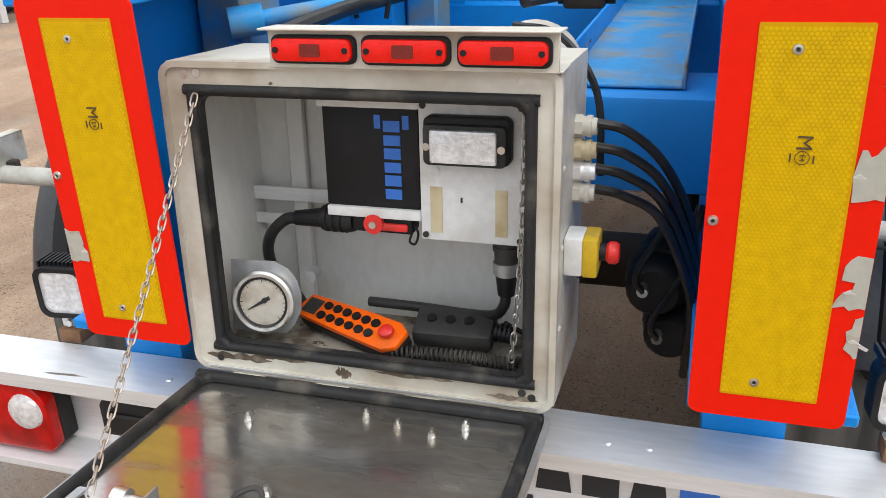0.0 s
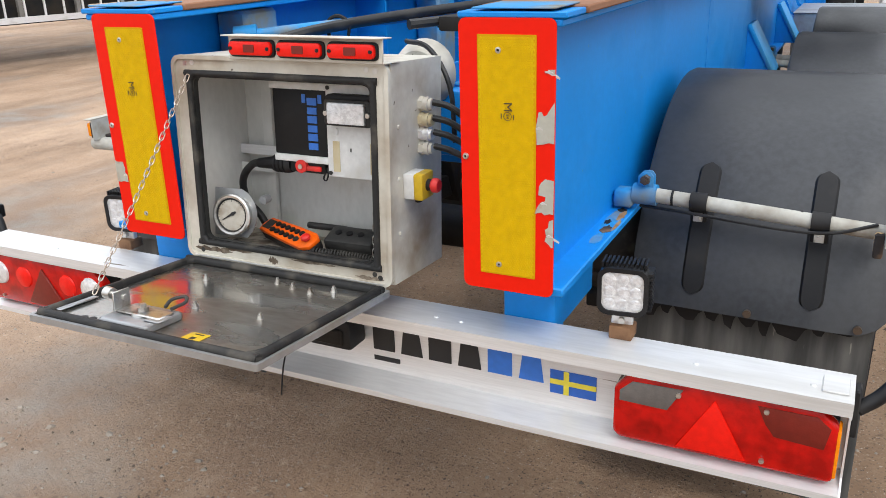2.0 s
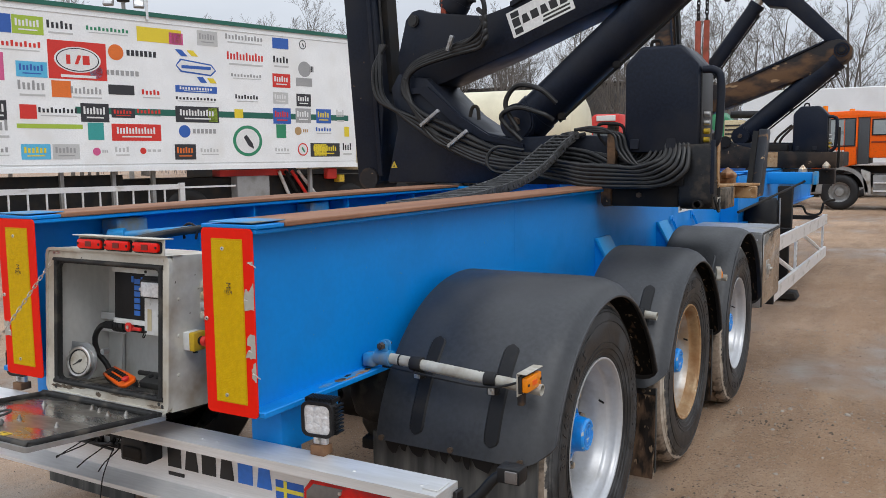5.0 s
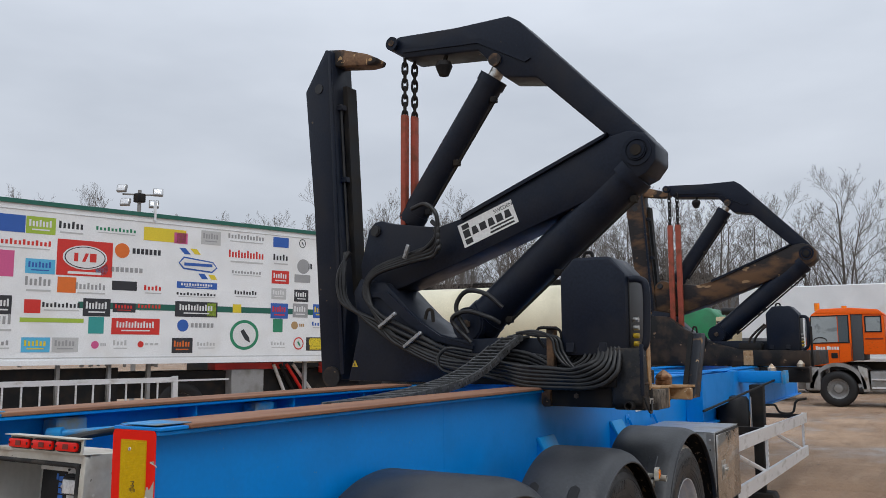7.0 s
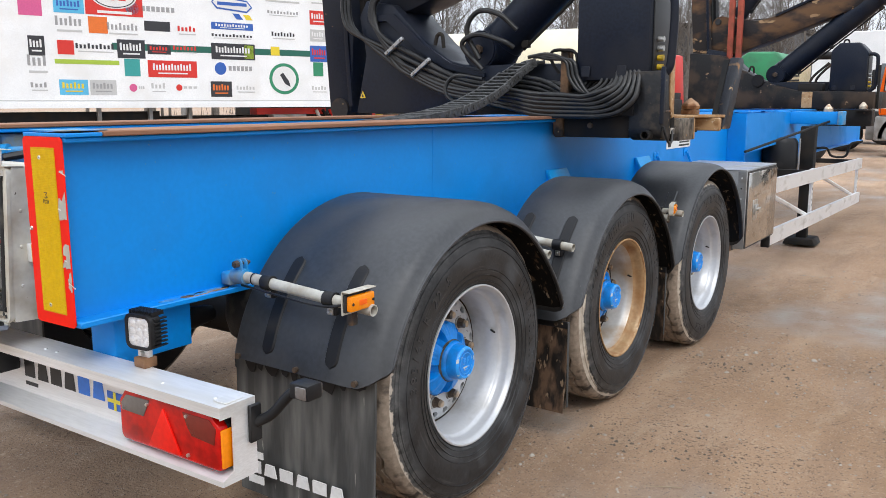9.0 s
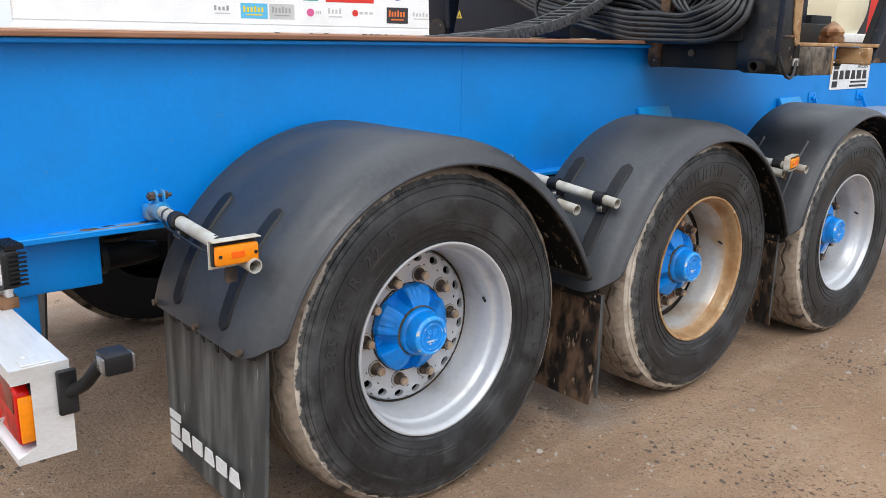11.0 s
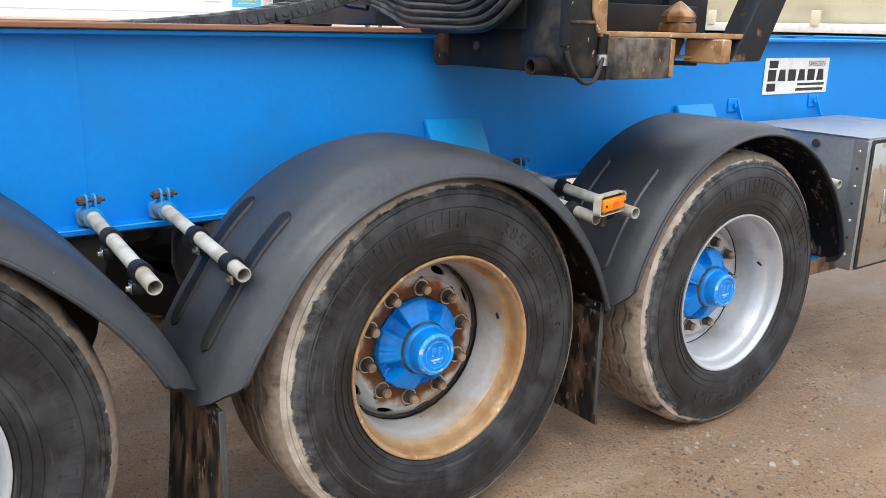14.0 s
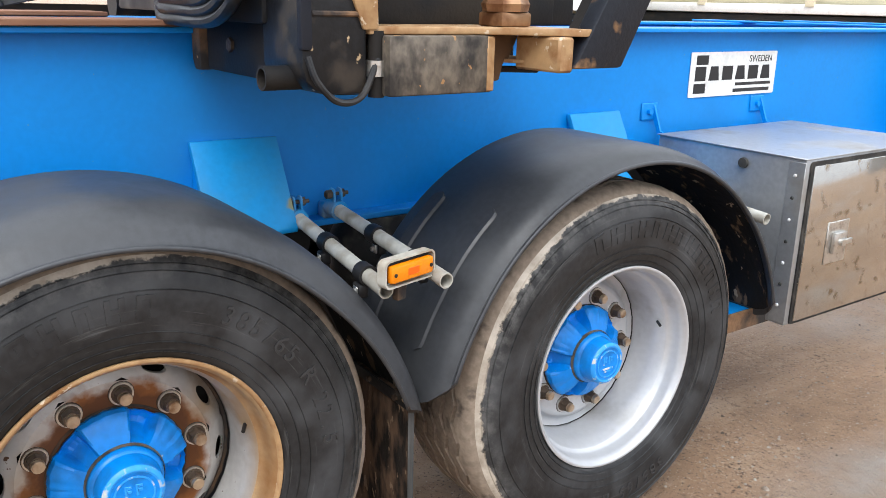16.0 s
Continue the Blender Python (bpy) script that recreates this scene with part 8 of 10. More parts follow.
for x, z, r in ((0.34, 0.80, 0.052), (0.37, 0.71, 0.046)):
    t = thing("air_valve", (x, 1.0, z), "black air valve body under the beam", "valve", "air valves")
    part("body", lathe([(0.95, 0.0), (0.95, r * 0.8), (0.965, r), (1.02, r), (1.03, r * 0.9), (1.12, r * 0.85), (1.2, r * 0.6), (1.2, 0)], (x, 0, z), "y", 20), BLACK, t)
    part("clamp_band", lathe([(1.018, r * 1.0), (1.018, r * 1.12), (1.036, r * 1.12), (1.036, r * 1.0)], (x, 0, z), "y", 20), DARK_GREY, t)
    part("port", cyl((x - 0.02, 0.95, z + 0.01), (x - 0.02, 0.925, z + 0.01), 0.010, seg=8), CHROME, t)
    part("air_line", sweep([(x - 0.02, 0.93, z + 0.01), (x - 0.03, 0.90, z + 0.06), (x + 0.02, 0.92, z + 0.16), (x + 0.04, 1.0, z + 0.24)], 0.006, 7), HOSE, t)


# ---- toolbox, side guard, landing leg, tank ----
def toolbox():
    t = thing("toolbox", (0.9, 5.4, 0.46), "stainless steel side toolbox with hinged door", "toolbox")
    x0, x1, y0, y1, z0, z1 = 0.62, 1.195, 5.055, 5.86, 0.455, 0.992
    part("body", box((x0, y0, z0), (x1, y1, z1), 0.006), ALU_DARK, t)
    part("lid_flange", box((x0 - 0.005, y0 - 0.006, z1 - 0.001), (x1 + 0.004, y1, z1 + 0.003), 0.001, 1), ALU_DARK, t)
    part("corner_strip", box((x1 - 0.055, y0 - 0.004, z0 + 0.01), (x1 + 0.002, y0 + 0.001, z1 - 0.01), 0.001, 1), ALU_DARK, t)
    d = part("door", box((x1, y0 + 0.035, z0 + 0.012), (x1 + 0.012, y1 - 0.01, z1 - 0.02), 0.004), MIRROR_STEEL, t, "polished stainless door with splashes")
    part("door_seal", ring_plate(rounded(y0 + 0.022, z0 + 0.002, y1, z1 - 0.008, 0.012), rounded(y0 + 0.036, z0 + 0.014, y1 - 0.012, z1 - 0.022, 0.01), x1 - 0.001, x1 + 0.005, "x"), RUBBER, d)
    part("latch_plate", box((x1 + 0.012, y0 + 0.15, 0.64), (x1 + 0.016, y0 + 0.27, 0.78), 0.002, 1), CHROME, d)
    b = box((x1 + 0.016, y0 + 0.175, 0.675), (x1 + 0.030, y0 + 0.245, 0.745), 0.004)
    cyl((x1 + 0.03, y0 + 0.21, 0.712), (x1 + 0.042, y0 + 0.21, 0.712), 0.012, seg=12, bm=b)
    box((x1 + 0.03, y0 + 0.205, 0.705), (x1 + 0.04, y0 + 0.262, 0.722), 0.002, 1, b)
    part("latch", b, CHROME, d, "chrome paddle latch")
    part("roof_bolt", cyl((0.98, y0 - 0.004, 0.95), (0.98, y0 - 0.012, 0.95), 0.018, 0.016, 18), DARK_GREY, t)
    for k in range(7):
        z = 0.52 + 0.07 * k
        part("rivet", cyl((1.165, y0 - 0.004, z), (1.165, y0 - 0.008, z), 0.006, 0.004, 10), DARK_GREY if k % 2 else ALU, t)
    part("carrier", box((0.60, y0 - 0.25, 0.452), (1.12, y0 + 0.02, 0.505), 0.006), BLUE, t, "blue carrier beam under the box")
    part("carrier", box((0.60, y1 - 0.12, 0.405), (1.12, y1 - 0.06, 0.455), 0.006), BLUE, t)
    part("carrier_end", box((1.12, y0 - 0.255, 0.447), (1.128, y0 + 0.02, 0.510), 0.002, 1), RUSTY, t)


MIRROR_STEEL = mat("polished_stainless_door", (0.56, 0.54, 0.50), 0.10, 0.92, dirt=(0.30, 0.24, 0.17), dirt_at=0.64, dirt_soft=0.06, dirt_scale=22, grain=0.04, bump=0.05, bump_scale=9)
toolbox()


def side_guard():
    t = thing("side_guard", (1.15, 8.0, 0.35), "aluminium lattice side guard rail", "side guard")
    def pt(y, z):
        f = (y - 5.95) / 4.2
        return z - 0.075 * f
    def rail(z0, z1, name):
        b = bmesh.new()
        vs = []
        for y in (5.96, 10.2):
            for x, z in ((1.130, z0), (1.160, z0), (1.160, z1), (1.130, z1)):
                vs.append(b.verts.new((x, y, pt(y, z))))
        for q in ((0, 1, 2, 3), (7, 6, 5, 4), (0, 4, 5, 1), (1, 5, 6, 2), (2, 6, 7, 3), (3, 7, 4, 0)):
            b.faces.new([vs[i] for i in q])
        part(name, b, ALU, t)
    rail(0.752, 0.868, "top_rail")
    rail(0.352, 0.470, "bottom_rail")
    for y in (7.6, 10.15):
        part("upright", box((1.105, y - 0.03, pt(y, 0.36)), (1.129, y + 0.03, pt(y, 0.87)), 0.002, 1), ALU, t)
        for k in range(6):
            part("upright_hole", slab(disc(0, 0, 0.012, 8), (1.1295, y, pt(y, 0.48 + 0.05 * k)), (0, 1, 0), (0, 0, 1), 0.0006), INK, t, smooth=0)
    for a, b in (((6.0, 0.75), (7.5, 0.44)), ((8.1, 0.76), (10.0, 0.44))):
        part("diagonal", cyl((1.115, a[0], pt(*a)), (1.115, b[0], pt(*b)), 0.020, seg=8), ALU, t)
    for z0, z1 in ((0.74, 0.88), (0.34, 0.48)):
        part("end_block", box((1.10, 5.925, z0), (1.162, 5.962, z1), 0.004), BLACK, t)
    for y in (7.6, 10.15):
        part("carrier", box((0.60, y - 0.03, pt(y, 0.80)), (1.105, y + 0.03, pt(y, 0.85)), 0.003, 1), SHADE, t)


side_guard()
t = thing("landing_leg", (0.90, 8.45, 0.0), "black steel landing leg with crank and flat foot", "landing leg")
part("outer_tube", box((0.83, 8.37, 0.62), (0.97, 8.51, 1.20), 0.01), SHADE, t)
part("inner_tube", box((0.85, 8.39, 0.06), (0.95, 8.49, 0.70), 0.008), SHADE, t)
part("foot", prism([(0.74, 0.0), (1.06, 0.0), (1.03, 0.07), (0.77, 0.07)], 8.30, 8.60, "y", 0.012), SHADE, t)
part("crank", sweep([(0.97, 8.50, 0.98), (1.06, 8.52, 0.98), (1.10, 8.60, 0.90), (1.22, 8.64, 0.90), (1.26, 8.66, 1.02), (1.36, 8.70, 1.05)], 0.012, 8), SHADE, t)
t = thing("black_tank", (0.72, 8.1, 0.67), "black plastic tank beside the landing leg", "tank")
part("body", lathe([(0.60, 0.0), (0.60, 0.14), (0.63, 0.165), (1.05, 0.165), (1.09, 0.14), (1.10, 0.0)], (0.72, 8.05, 0.0), "z", 26), BLACK, t)
part("tank_strap", box((0.895, 8.03, 0.62), (0.905, 8.07, 1.09), 0.002, 1), ALU_DARK, t)
# wide front platform with bolster end
t = thing("front_platform", (0, 8.0, 1.1), "bright blue wide front platform of the trailer", "platform")
part("side_plate", prism([(6.80, 1.345), (9.4, 1.345), (9.4, 1.20), (8.6, 1.06), (6.80, 1.00)], 0.70, 0.714, "x"), BLUE, t)
part("step_plate", box((0.556, 6.79, 0.86), (0.712, 6.803, 1.345), 0.002, 1), BLUE, t)
part("deck_bar", box((-0.70, 6.80, 1.357), (0.715, 6.92, 1.367), 0.003, 1), BLUE, t)
part("deck_bar", box((-0.70, 7.7, 1.357), (0.715, 7.85, 1.367), 0.003, 1), BLUE, t)
part("bolster", box((-1.18, 8.42, 1.22), (1.16, 8.62, 1.345), 0.008), BLUE, t)
part("bolster_end", box((1.16, 8.40, 1.215), (1.20, 8.64, 1.350), 0.006), BLUE_OLD, t)
part("brace_rod", cyl((0.725, 6.75, 1.02), (1.10, 8.5, 1.26), 0.012, seg=8), SHADE, t)
part("lock_cone", lathe([(0.0, 0.045), (0.03, 0.045), (0.075, 0.008), (0.076, 0)], (1.05, 8.52, 1.346), "z", 8), BRONZE, t, "", 20)


# ---- yard: box truck with sponsor panels ----
WHITE_PANEL = mat("white_trailer_panel", (0.84, 0.85, 0.85), 0.42, dirt=(0.72, 0.71, 0.68), dirt_at=0.64, dirt_scale=1.5, bump=0.02)
GREEN_TRIM = mat("dark_green_trim", (0.015, 0.12, 0.085), 0.45)
PALE_CREAM = mat("cream_tank_paint", (0.72, 0.66, 0.48), 0.4, dirt=(0.55, 0.50, 0.36), dirt_at=0.62, dirt_scale=1.2)
GREY_PAINT = mat("grey_truck_paint", (0.28, 0.28, 0.28), 0.5, dirt=(0.16, 0.15, 0.13), dirt_at=0.58, dirt_scale=3)
CLADDING = mat("dark_grey_cladding", (0.06, 0.062, 0.066), 0.6, grain=0.1)
GLASS_DARK = mat("dark_cab_glass", (0.10, 0.125, 0.14), 0.06, coat=0.8, bump=0, spec=0.8)
BARK = mat("grey_brown_bark", (0.115, 0.100, 0.086), 0.9, dirt=(0.16, 0.145, 0.13), dirt_at=0.55, dirt_scale=4, bump=0.5)
COL = {
    "red": mat("print_red", (0.62, 0.03, 0.02), 0.5, bump=0), "blue": mat("print_blue", (0.03, 0.11, 0.42), 0.5, bump=0),
    "sky": mat("print_light_blue", (0.10, 0.45, 0.70), 0.5, bump=0), "black": INK, "grey": mat("print_grey", (0.33, 0.33, 0.33), 0.5, bump=0),
    "pale": mat("print_pale_grey", (0.52, 0.52, 0.51), 0.5, bump=0), "green": mat("print_green", (0.03, 0.24, 0.12), 0.5, bump=0),
    "lime": mat("print_lime", (0.36, 0.50, 0.05), 0.5, bump=0), "yellow": mat("print_yellow", (0.75, 0.58, 0.03), 0.5, bump=0),
    "orange": mat("print_orange", (0.72, 0.16, 0.02), 0.5, bump=0), "pink": mat("print_pink", (0.62, 0.10, 0.26), 0.5, bump=0),
    "teal": mat("print_teal", (0.04, 0.32, 0.30), 0.5, bump=0), "dark": mat("print_dark", (0.03, 0.03, 0.035), 0.5, bump=0), "white": INK_WHITE, "tan": mat("print_tan", (0.42, 0.27, 0.12), 0.5, bump=0),
}
AD_P = Vector((-8.2, 13.0, 0.0))          # right end of the printed side
AD_D = Vector((0.283, 0.959, 0.0)).normalized()
AD_N = Vector((0.959, -0.283, 0.0)).normalized()


def ad_at(u, n=0.0, z=0.0):
    return AD_P - AD_D * u + AD_N * n + Vector((0, 0, z))


def ad_box(u0, u1, n0, n1, z0, z1, bevel=0.0):
    m = Matrix((AD_D.to_4d(), AD_N.to_4d(), (0, 0, 1, 0), (0, 0, 0, 1))).transposed()
    for q in range(3):
        m[3][q] = 0
    return box((-u1, n0, z0), (-u0, n1, z1), bevel, 1, None, Matrix.Translation(AD_P) @ m)


ADS = thing("sponsor_box_truck", ad_at(4, -1.2, 0), "white box truck with a side full of printed sponsor panels", "truck")
part("box_body", ad_box(-0.3, 9.6, -2.5, 0.0, 1.40, 4.0, 0.02), WHITE_PANEL, ADS)
part("top_trim", ad_box(-0.32, 9.62, -0.05, 0.03, 3.96, 4.03), GREEN_TRIM, ADS)
part("bottom_rail", ad_box(-0.32, 9.62, -0.05, 0.025, 1.36, 1.44), WHITE_PANEL, ADS)
# raised grey strip paints a shadow line above the bottom rail
part("rail_shadow_gap", ad_box(-0.3, 9.6, -0.04, 0.008, 1.475, 1.485), COL["pale"], ADS)
part("top_seam", ad_box(-0.3, 9.6, -0.04, 0.008, 3.86, 3.868), COL["pale"], ADS)
part("lamp_pole", ad_box(4.12, 4.16, 0.0, 0.05, 3.9, 4.25), ALU, ADS)
part("front_wall", ad_box(-0.75, -0.34, -2.4, -0.05, 1.30, 3.8, 0.05), PALE_CREAM, ADS)
part("chassis", ad_box(-3.0, 9.2, -1.6, -0.35, 0.75, 1.20), SHADE, ADS)
part("side_skirt", ad_box(4.6, 9.3, -0.25, -0.20, 0.55, 1.30), SHADE, ADS)
part("tool_locker", ad_box(1.75, 2.45, -0.45, -0.12, 0.62, 1.22, 0.01), GREY_PAINT, ADS)
part("red_bar", ad_box(1.2, 2.7, -0.6, -0.3, 1.22, 1.34), COL["red"], ADS)
part("red_lamp", ad_box(0.10, 0.35, -0.3, -0.15, 1.12, 1.34, 0.02), COL["red"], ADS)
part("yellow_box", ad_box(-0.05, 0.08, -0.3, -0.1, 1.05, 1.20, 0.01), YELLOW, ADS)
for u in (4.05, 4.75, 0.75, 5.6):
    part("stay", ad_box(u, u + 0.06, -0.2, -0.12, 0.6, 1.36), GREY_PAINT, ADS)
for k in range(4):
    part("coupling_pipe", cyl(ad_at(0.5 + 0.22 * k, -0.3, 0.75), ad_at(1.0 + 0.15 * k, -0.25, 1.30), 0.035, seg=8), (ALU, RED_PLASTIC, SHADE, ALU)[k], ADS)


def yard_wheel(p, axis, r, parent, w=0.28, rim=None):
    """A truck wheel in the yard: tyre and rim as parts of its vehicle."""
    a = Vector(axis).normalized()
    p = Vector(p)
    q = a.to_track_quat("X", "Z").to_matrix().to_4x4()
    m = Matrix.Translation(p) @ q
    b = lathe([(0.0, r * 0.55), (0.02, r * 0.60), (0.03, r * 0.85), (-0.01, r * 0.97), (-0.05, r), (-w, r), (-w, r * 0.5)], (0, 0, 0), "x", 30)
    bmesh.ops.transform(b, matrix=m, verts=b.verts)
    wh = part("wheel", b, TYRE_BACK, parent)
    b = lathe([(0.01, r * 0.57), (-0.02, r * 0.52), (-0.10, r * 0.46), (-0.10, r * 0.28), (-0.02, r * 0.22), (-0.01, 0.0)], (0, 0, 0), "x", 26)
    bmesh.ops.transform(b, matrix=m, verts=b.verts)
    part("wheel_rim", b, rim or GREY_PAINT, wh)


for u in (-0.35, -1.75, 3.35, 6.9, 8.2):
    yard_wheel(ad_at(u, -0.35, 0.52), AD_N, 0.52, ADS, rim=RIM if u < 0 else GREY_PAINT)

# printed panels, row by row: distance from the right end, width, height, kind
def ad(u, z, w, h, kind, a="grey", b="black"):
    o = ad_at(u + w / 2, 0.002, z - h / 2)
    U, V = AD_D, Vector((0, 0, 1))
    def sh(poly, c, th=0.0015, lift=0.0):
        part("printed_shape", slab(poly, o + AD_N * lift, U, V, th), COL[c], ADS, smooth=0)
    if kind == "box":                      # coloured field with two bars of small print
        sh(rect(0, 0, w, h), a)
        n = max(4, int(w / 0.065))
        for i in range(n):
            x0 = w * 0.10 + i * w * 0.8 / n
            sh(rect(x0, h * 0.42, x0 + 0.58 * w * 0.8 / n, h * (0.74 if i % 3 else 0.82)), b, 0.002, 0.0016)
        sh(rect(w * 0.2, h * 0.20, w * 0.8, h * 0.28), b, 0.002, 0.0016)
    elif kind == "bars":                   # two lines of print
        n = max(4, int(w / 0.062))
        for i in range(n):
            sh(rect(i * w / n, h * 0.45, (i + 0.56) * w / n, h * (0.86 if i % 3 else 1.0)), a)
        sh(rect(w * 0.05, h * 0.08, w * 0.95, h * 0.20), "pale")
    elif kind == "ring":
        pts = disc(w / 2, h / 2, h / 2, 28, w / 2)
        sh(pts, a)
        sh(disc(w / 2, h / 2, h * 0.40, 28, w * 0.40), "white", 0.002, 0.0016)
        sh([(w * 0.36, h * 0.62), (w * 0.46, h * 0.70), (w * 0.66, h * 0.42), (w * 0.70, h * 0.24), (w * 0.52, h * 0.34)], b, 0.002, 0.0040)
    elif kind == "mark":                   # a round mark and a line of print
        sh(disc(h / 2, h / 2, h / 2, 18), a)
        n = max(3, int((w - h) / 0.08))
        for i in range(n):
            x = h * 1.2 + i * (w - h * 1.2) / n
            sh(rect(x, h * 0.35, x + 0.7 * (w - h * 1.2) / n, h * 0.72), b)
    elif kind == "oval":
        sh(rect(0, 0, w, h), a)
        sh(disc(w / 2, h * 0.52, h * 0.34, 28, w * 0.40), "white", 0.002, 0.0016)
        sh(disc(w / 2, h * 0.52, h * 0.31, 28, w * 0.37), "dark", 0.002, 0.0040)
        sh(disc(w / 2, h * 0.52, h * 0.285, 28, w * 0.35), "white", 0.002, 0.0064)
        for x0, x1, lean in ((0.30, 0.37, 0.0), (0.44, 0.50, 0.06), (0.58, 0.70, 0.0)):
            sh(rect(w * x0, h * 0.40, w * x1, h * 0.64, w * lean), a, 0.002, 0.0090)
        sh(rect(w * 0.2, h * 0.05, w * 0.8, h * 0.12), "white", 0.002, 0.0016)
    elif kind == "hex":
        sh([(0, h * 0.5), (w * 0.12, h * 0.72), (w * 0.88, h * 0.60), (w, h * 0.40), (w * 0.86, h * 0.22), (w * 0.12, h * 0.30)], a)
        sh([(w * 0.03, h * 0.5), (w * 0.14, h * 0.67), (w * 0.86, h * 0.56), (w * 0.96, h * 0.41), (w * 0.85, h * 0.27), (w * 0.14, h * 0.35)], "white", 0.002, 0.0016)
        sh(rect(w * 0.14, h * 0.42, w * 0.86, h * 0.52), a, 0.002, 0.0040)
        sh([(0, h), (w * 0.16, h), (w * 0.30, h * 0.80), (w * 0.14, h * 0.80)], a)
        sh([(w * 0.28, h), (w * 0.44, h), (w * 0.56, h * 0.82), (w * 0.40, h * 0.82)], b)
        sh([(w * 0.60, 0), (w * 0.76, 0), (w * 0.66, h * 0.18), (w * 0.50, h * 0.18)], a)
        sh([(w * 0.84, 0), (w, 0), (w * 0.92, h * 0.16), (w * 0.76, h * 0.16)], b)
    else:                                  # a plain patch
        sh(rect(0, 0, w, h), a)


part("green_band", ad_box(-0.1, 5.4, -0.02, 0.002, 2.30, 2.41), GREEN_TRIM, ADS)
def ad_row(z, items):
    for it in items:
        ad(it[0], z + it[1], it[2], it[3], *it[4:])


ad_row(3.63, ((6.5, 0, 0.42, 0.28, "patch", "blue"), (6.05, 0, 0.46, 0.28, "box", "lime", "white"), (5.56, 0, 0.42, 0.22, "bars", "dark", "grey"), (4.80, 0.02, 0.72, 0.12, "bars", "green", "red"),
               (3.92, 0.03, 0.80, 0.24, "patch", "yellow"), (3.62, 0.0, 0.26, 0.20, "patch", "pink"), (3.02, 0.06, 0.40, 0.26, "box", "pale", "grey"), (2.26, 0.10, 0.80, 0.17, "bars", "grey", "pale"), (1.49, 0.10, 0.36, 0.20, "patch", "blue"), (0.98, 0.12, 0.16, 0.18, "ring", "dark", "dark")))
ad_row(3.25, ((6.28, 0.05, 0.85, 0.16, "bars", "red", "grey"), (5.32, -0.11, 0.92, 0.60, "oval", "red", "white"), (4.40, 0.07, 0.85, 0.26, "mark", "orange", "dark"), (3.26, -0.07, 0.78, 0.55, "hex", "blue", "yellow"), (2.25, 0.12, 0.78, 0.26, "bars", "red", "dark"),
               (1.48, 0.13, 0.36, 0.22, "bars", "dark", "grey"), (0.97, 0.03, 0.26, 0.30, "mark", "grey", "dark")))
ad_row(2.98, ((6.60, 0.0, 0.34, 0.42, "patch", "pink"), (6.03, -0.02, 0.46, 0.24, "box", "sky", "blue"), (4.72, 0.0, 0.85, 0.22, "mark", "sky", "grey"), (2.24, 0.08, 0.66, 0.10, "bars", "grey", "pale"), (1.49, 0.05, 0.40, 0.26, "box", "red", "white"), (0.97, 0.05, 0.38, 0.16, "patch", "grey")))
ad_row(2.66, ((6.04, 0, 0.42, 0.26, "bars", "grey", "grey"), (5.60, 0.02, 0.30, 0.26, "patch", "orange"), (5.20, -0.03, 0.52, 0.20, "bars", "grey", "green"), (4.63, 0.05, 0.44, 0.16, "patch", "dark"), (4.11, 0.0, 0.34, 0.16, "bars", "red", "dark"),
               (3.27, 0.12, 0.80, 0.12, "box", "blue", "white"), (3.27, -0.06, 0.80, 0.09, "bars", "dark", "pale"), (2.25, 0.0, 0.50, 0.14, "bars", "dark", "pale"), (1.52, 0.04, 0.34, 0.22, "box", "pale", "white"), (0.99, 0.02, 0.34, 0.24, "box", "dark", "white")))
ad_row(2.34, ((6.55, -0.02, 0.24, 0.30, "box", "dark", "white"), (6.12, -0.03, 0.25, 0.22, "patch", "red"), (5.66, -0.03, 0.62, 0.15, "bars", "dark", "dark"), (5.09, -0.02, 0.46, 0.30, "box", "dark", "white"), (4.62, -0.01, 0.40, 0.16, "box", "dark", "red"), (4.16, 0.0, 0.44, 0.13, "bars", "red", "pale"),
               (3.27, 0.0, 0.84, 0.28, "box", "dark", "white"), (2.97, 0.0, 0.18, 0.24, "patch", "lime"), (2.44, 0.04, 0.18, 0.16, "patch", "yellow"), (1.50, 0.02, 0.40, 0.30, "box", "blue", "red"), (1.01, 0.04, 0.36, 0.28, "box", "grey", "white"), (0.52, 0.04, 0.36, 0.28, "box", "blue", "yellow"), (0.10, 0.05, 0.20, 0.26, "bars", "pale", "grey")))
ad_row(2.03, ((6.55, 0.0, 0.30, 0.30, "bars", "grey", "red"), (5.80, 0.06, 1.0, 0.07, "patch", "lime"), (5.09, -0.01, 0.26, 0.28, "patch", "teal"), (4.40, -0.02, 0.86, 0.28, "box", "red", "white"), (3.27, 0.01, 0.74, 0.22, "mark", "blue", "grey"), (2.27, -0.15, 0.62, 0.57, "ring", "green", "dark"),
               (1.53, 0.04, 0.22, 0.26, "patch", "green"), (1.06, 0.05, 0.32, 0.16, "mark", "tan", "tan"), (0.52, 0.06, 0.40, 0.14, "bars", "blue", "dark"), (-0.05, 0.05, 0.12, 0.20, "patch", "yellow")))
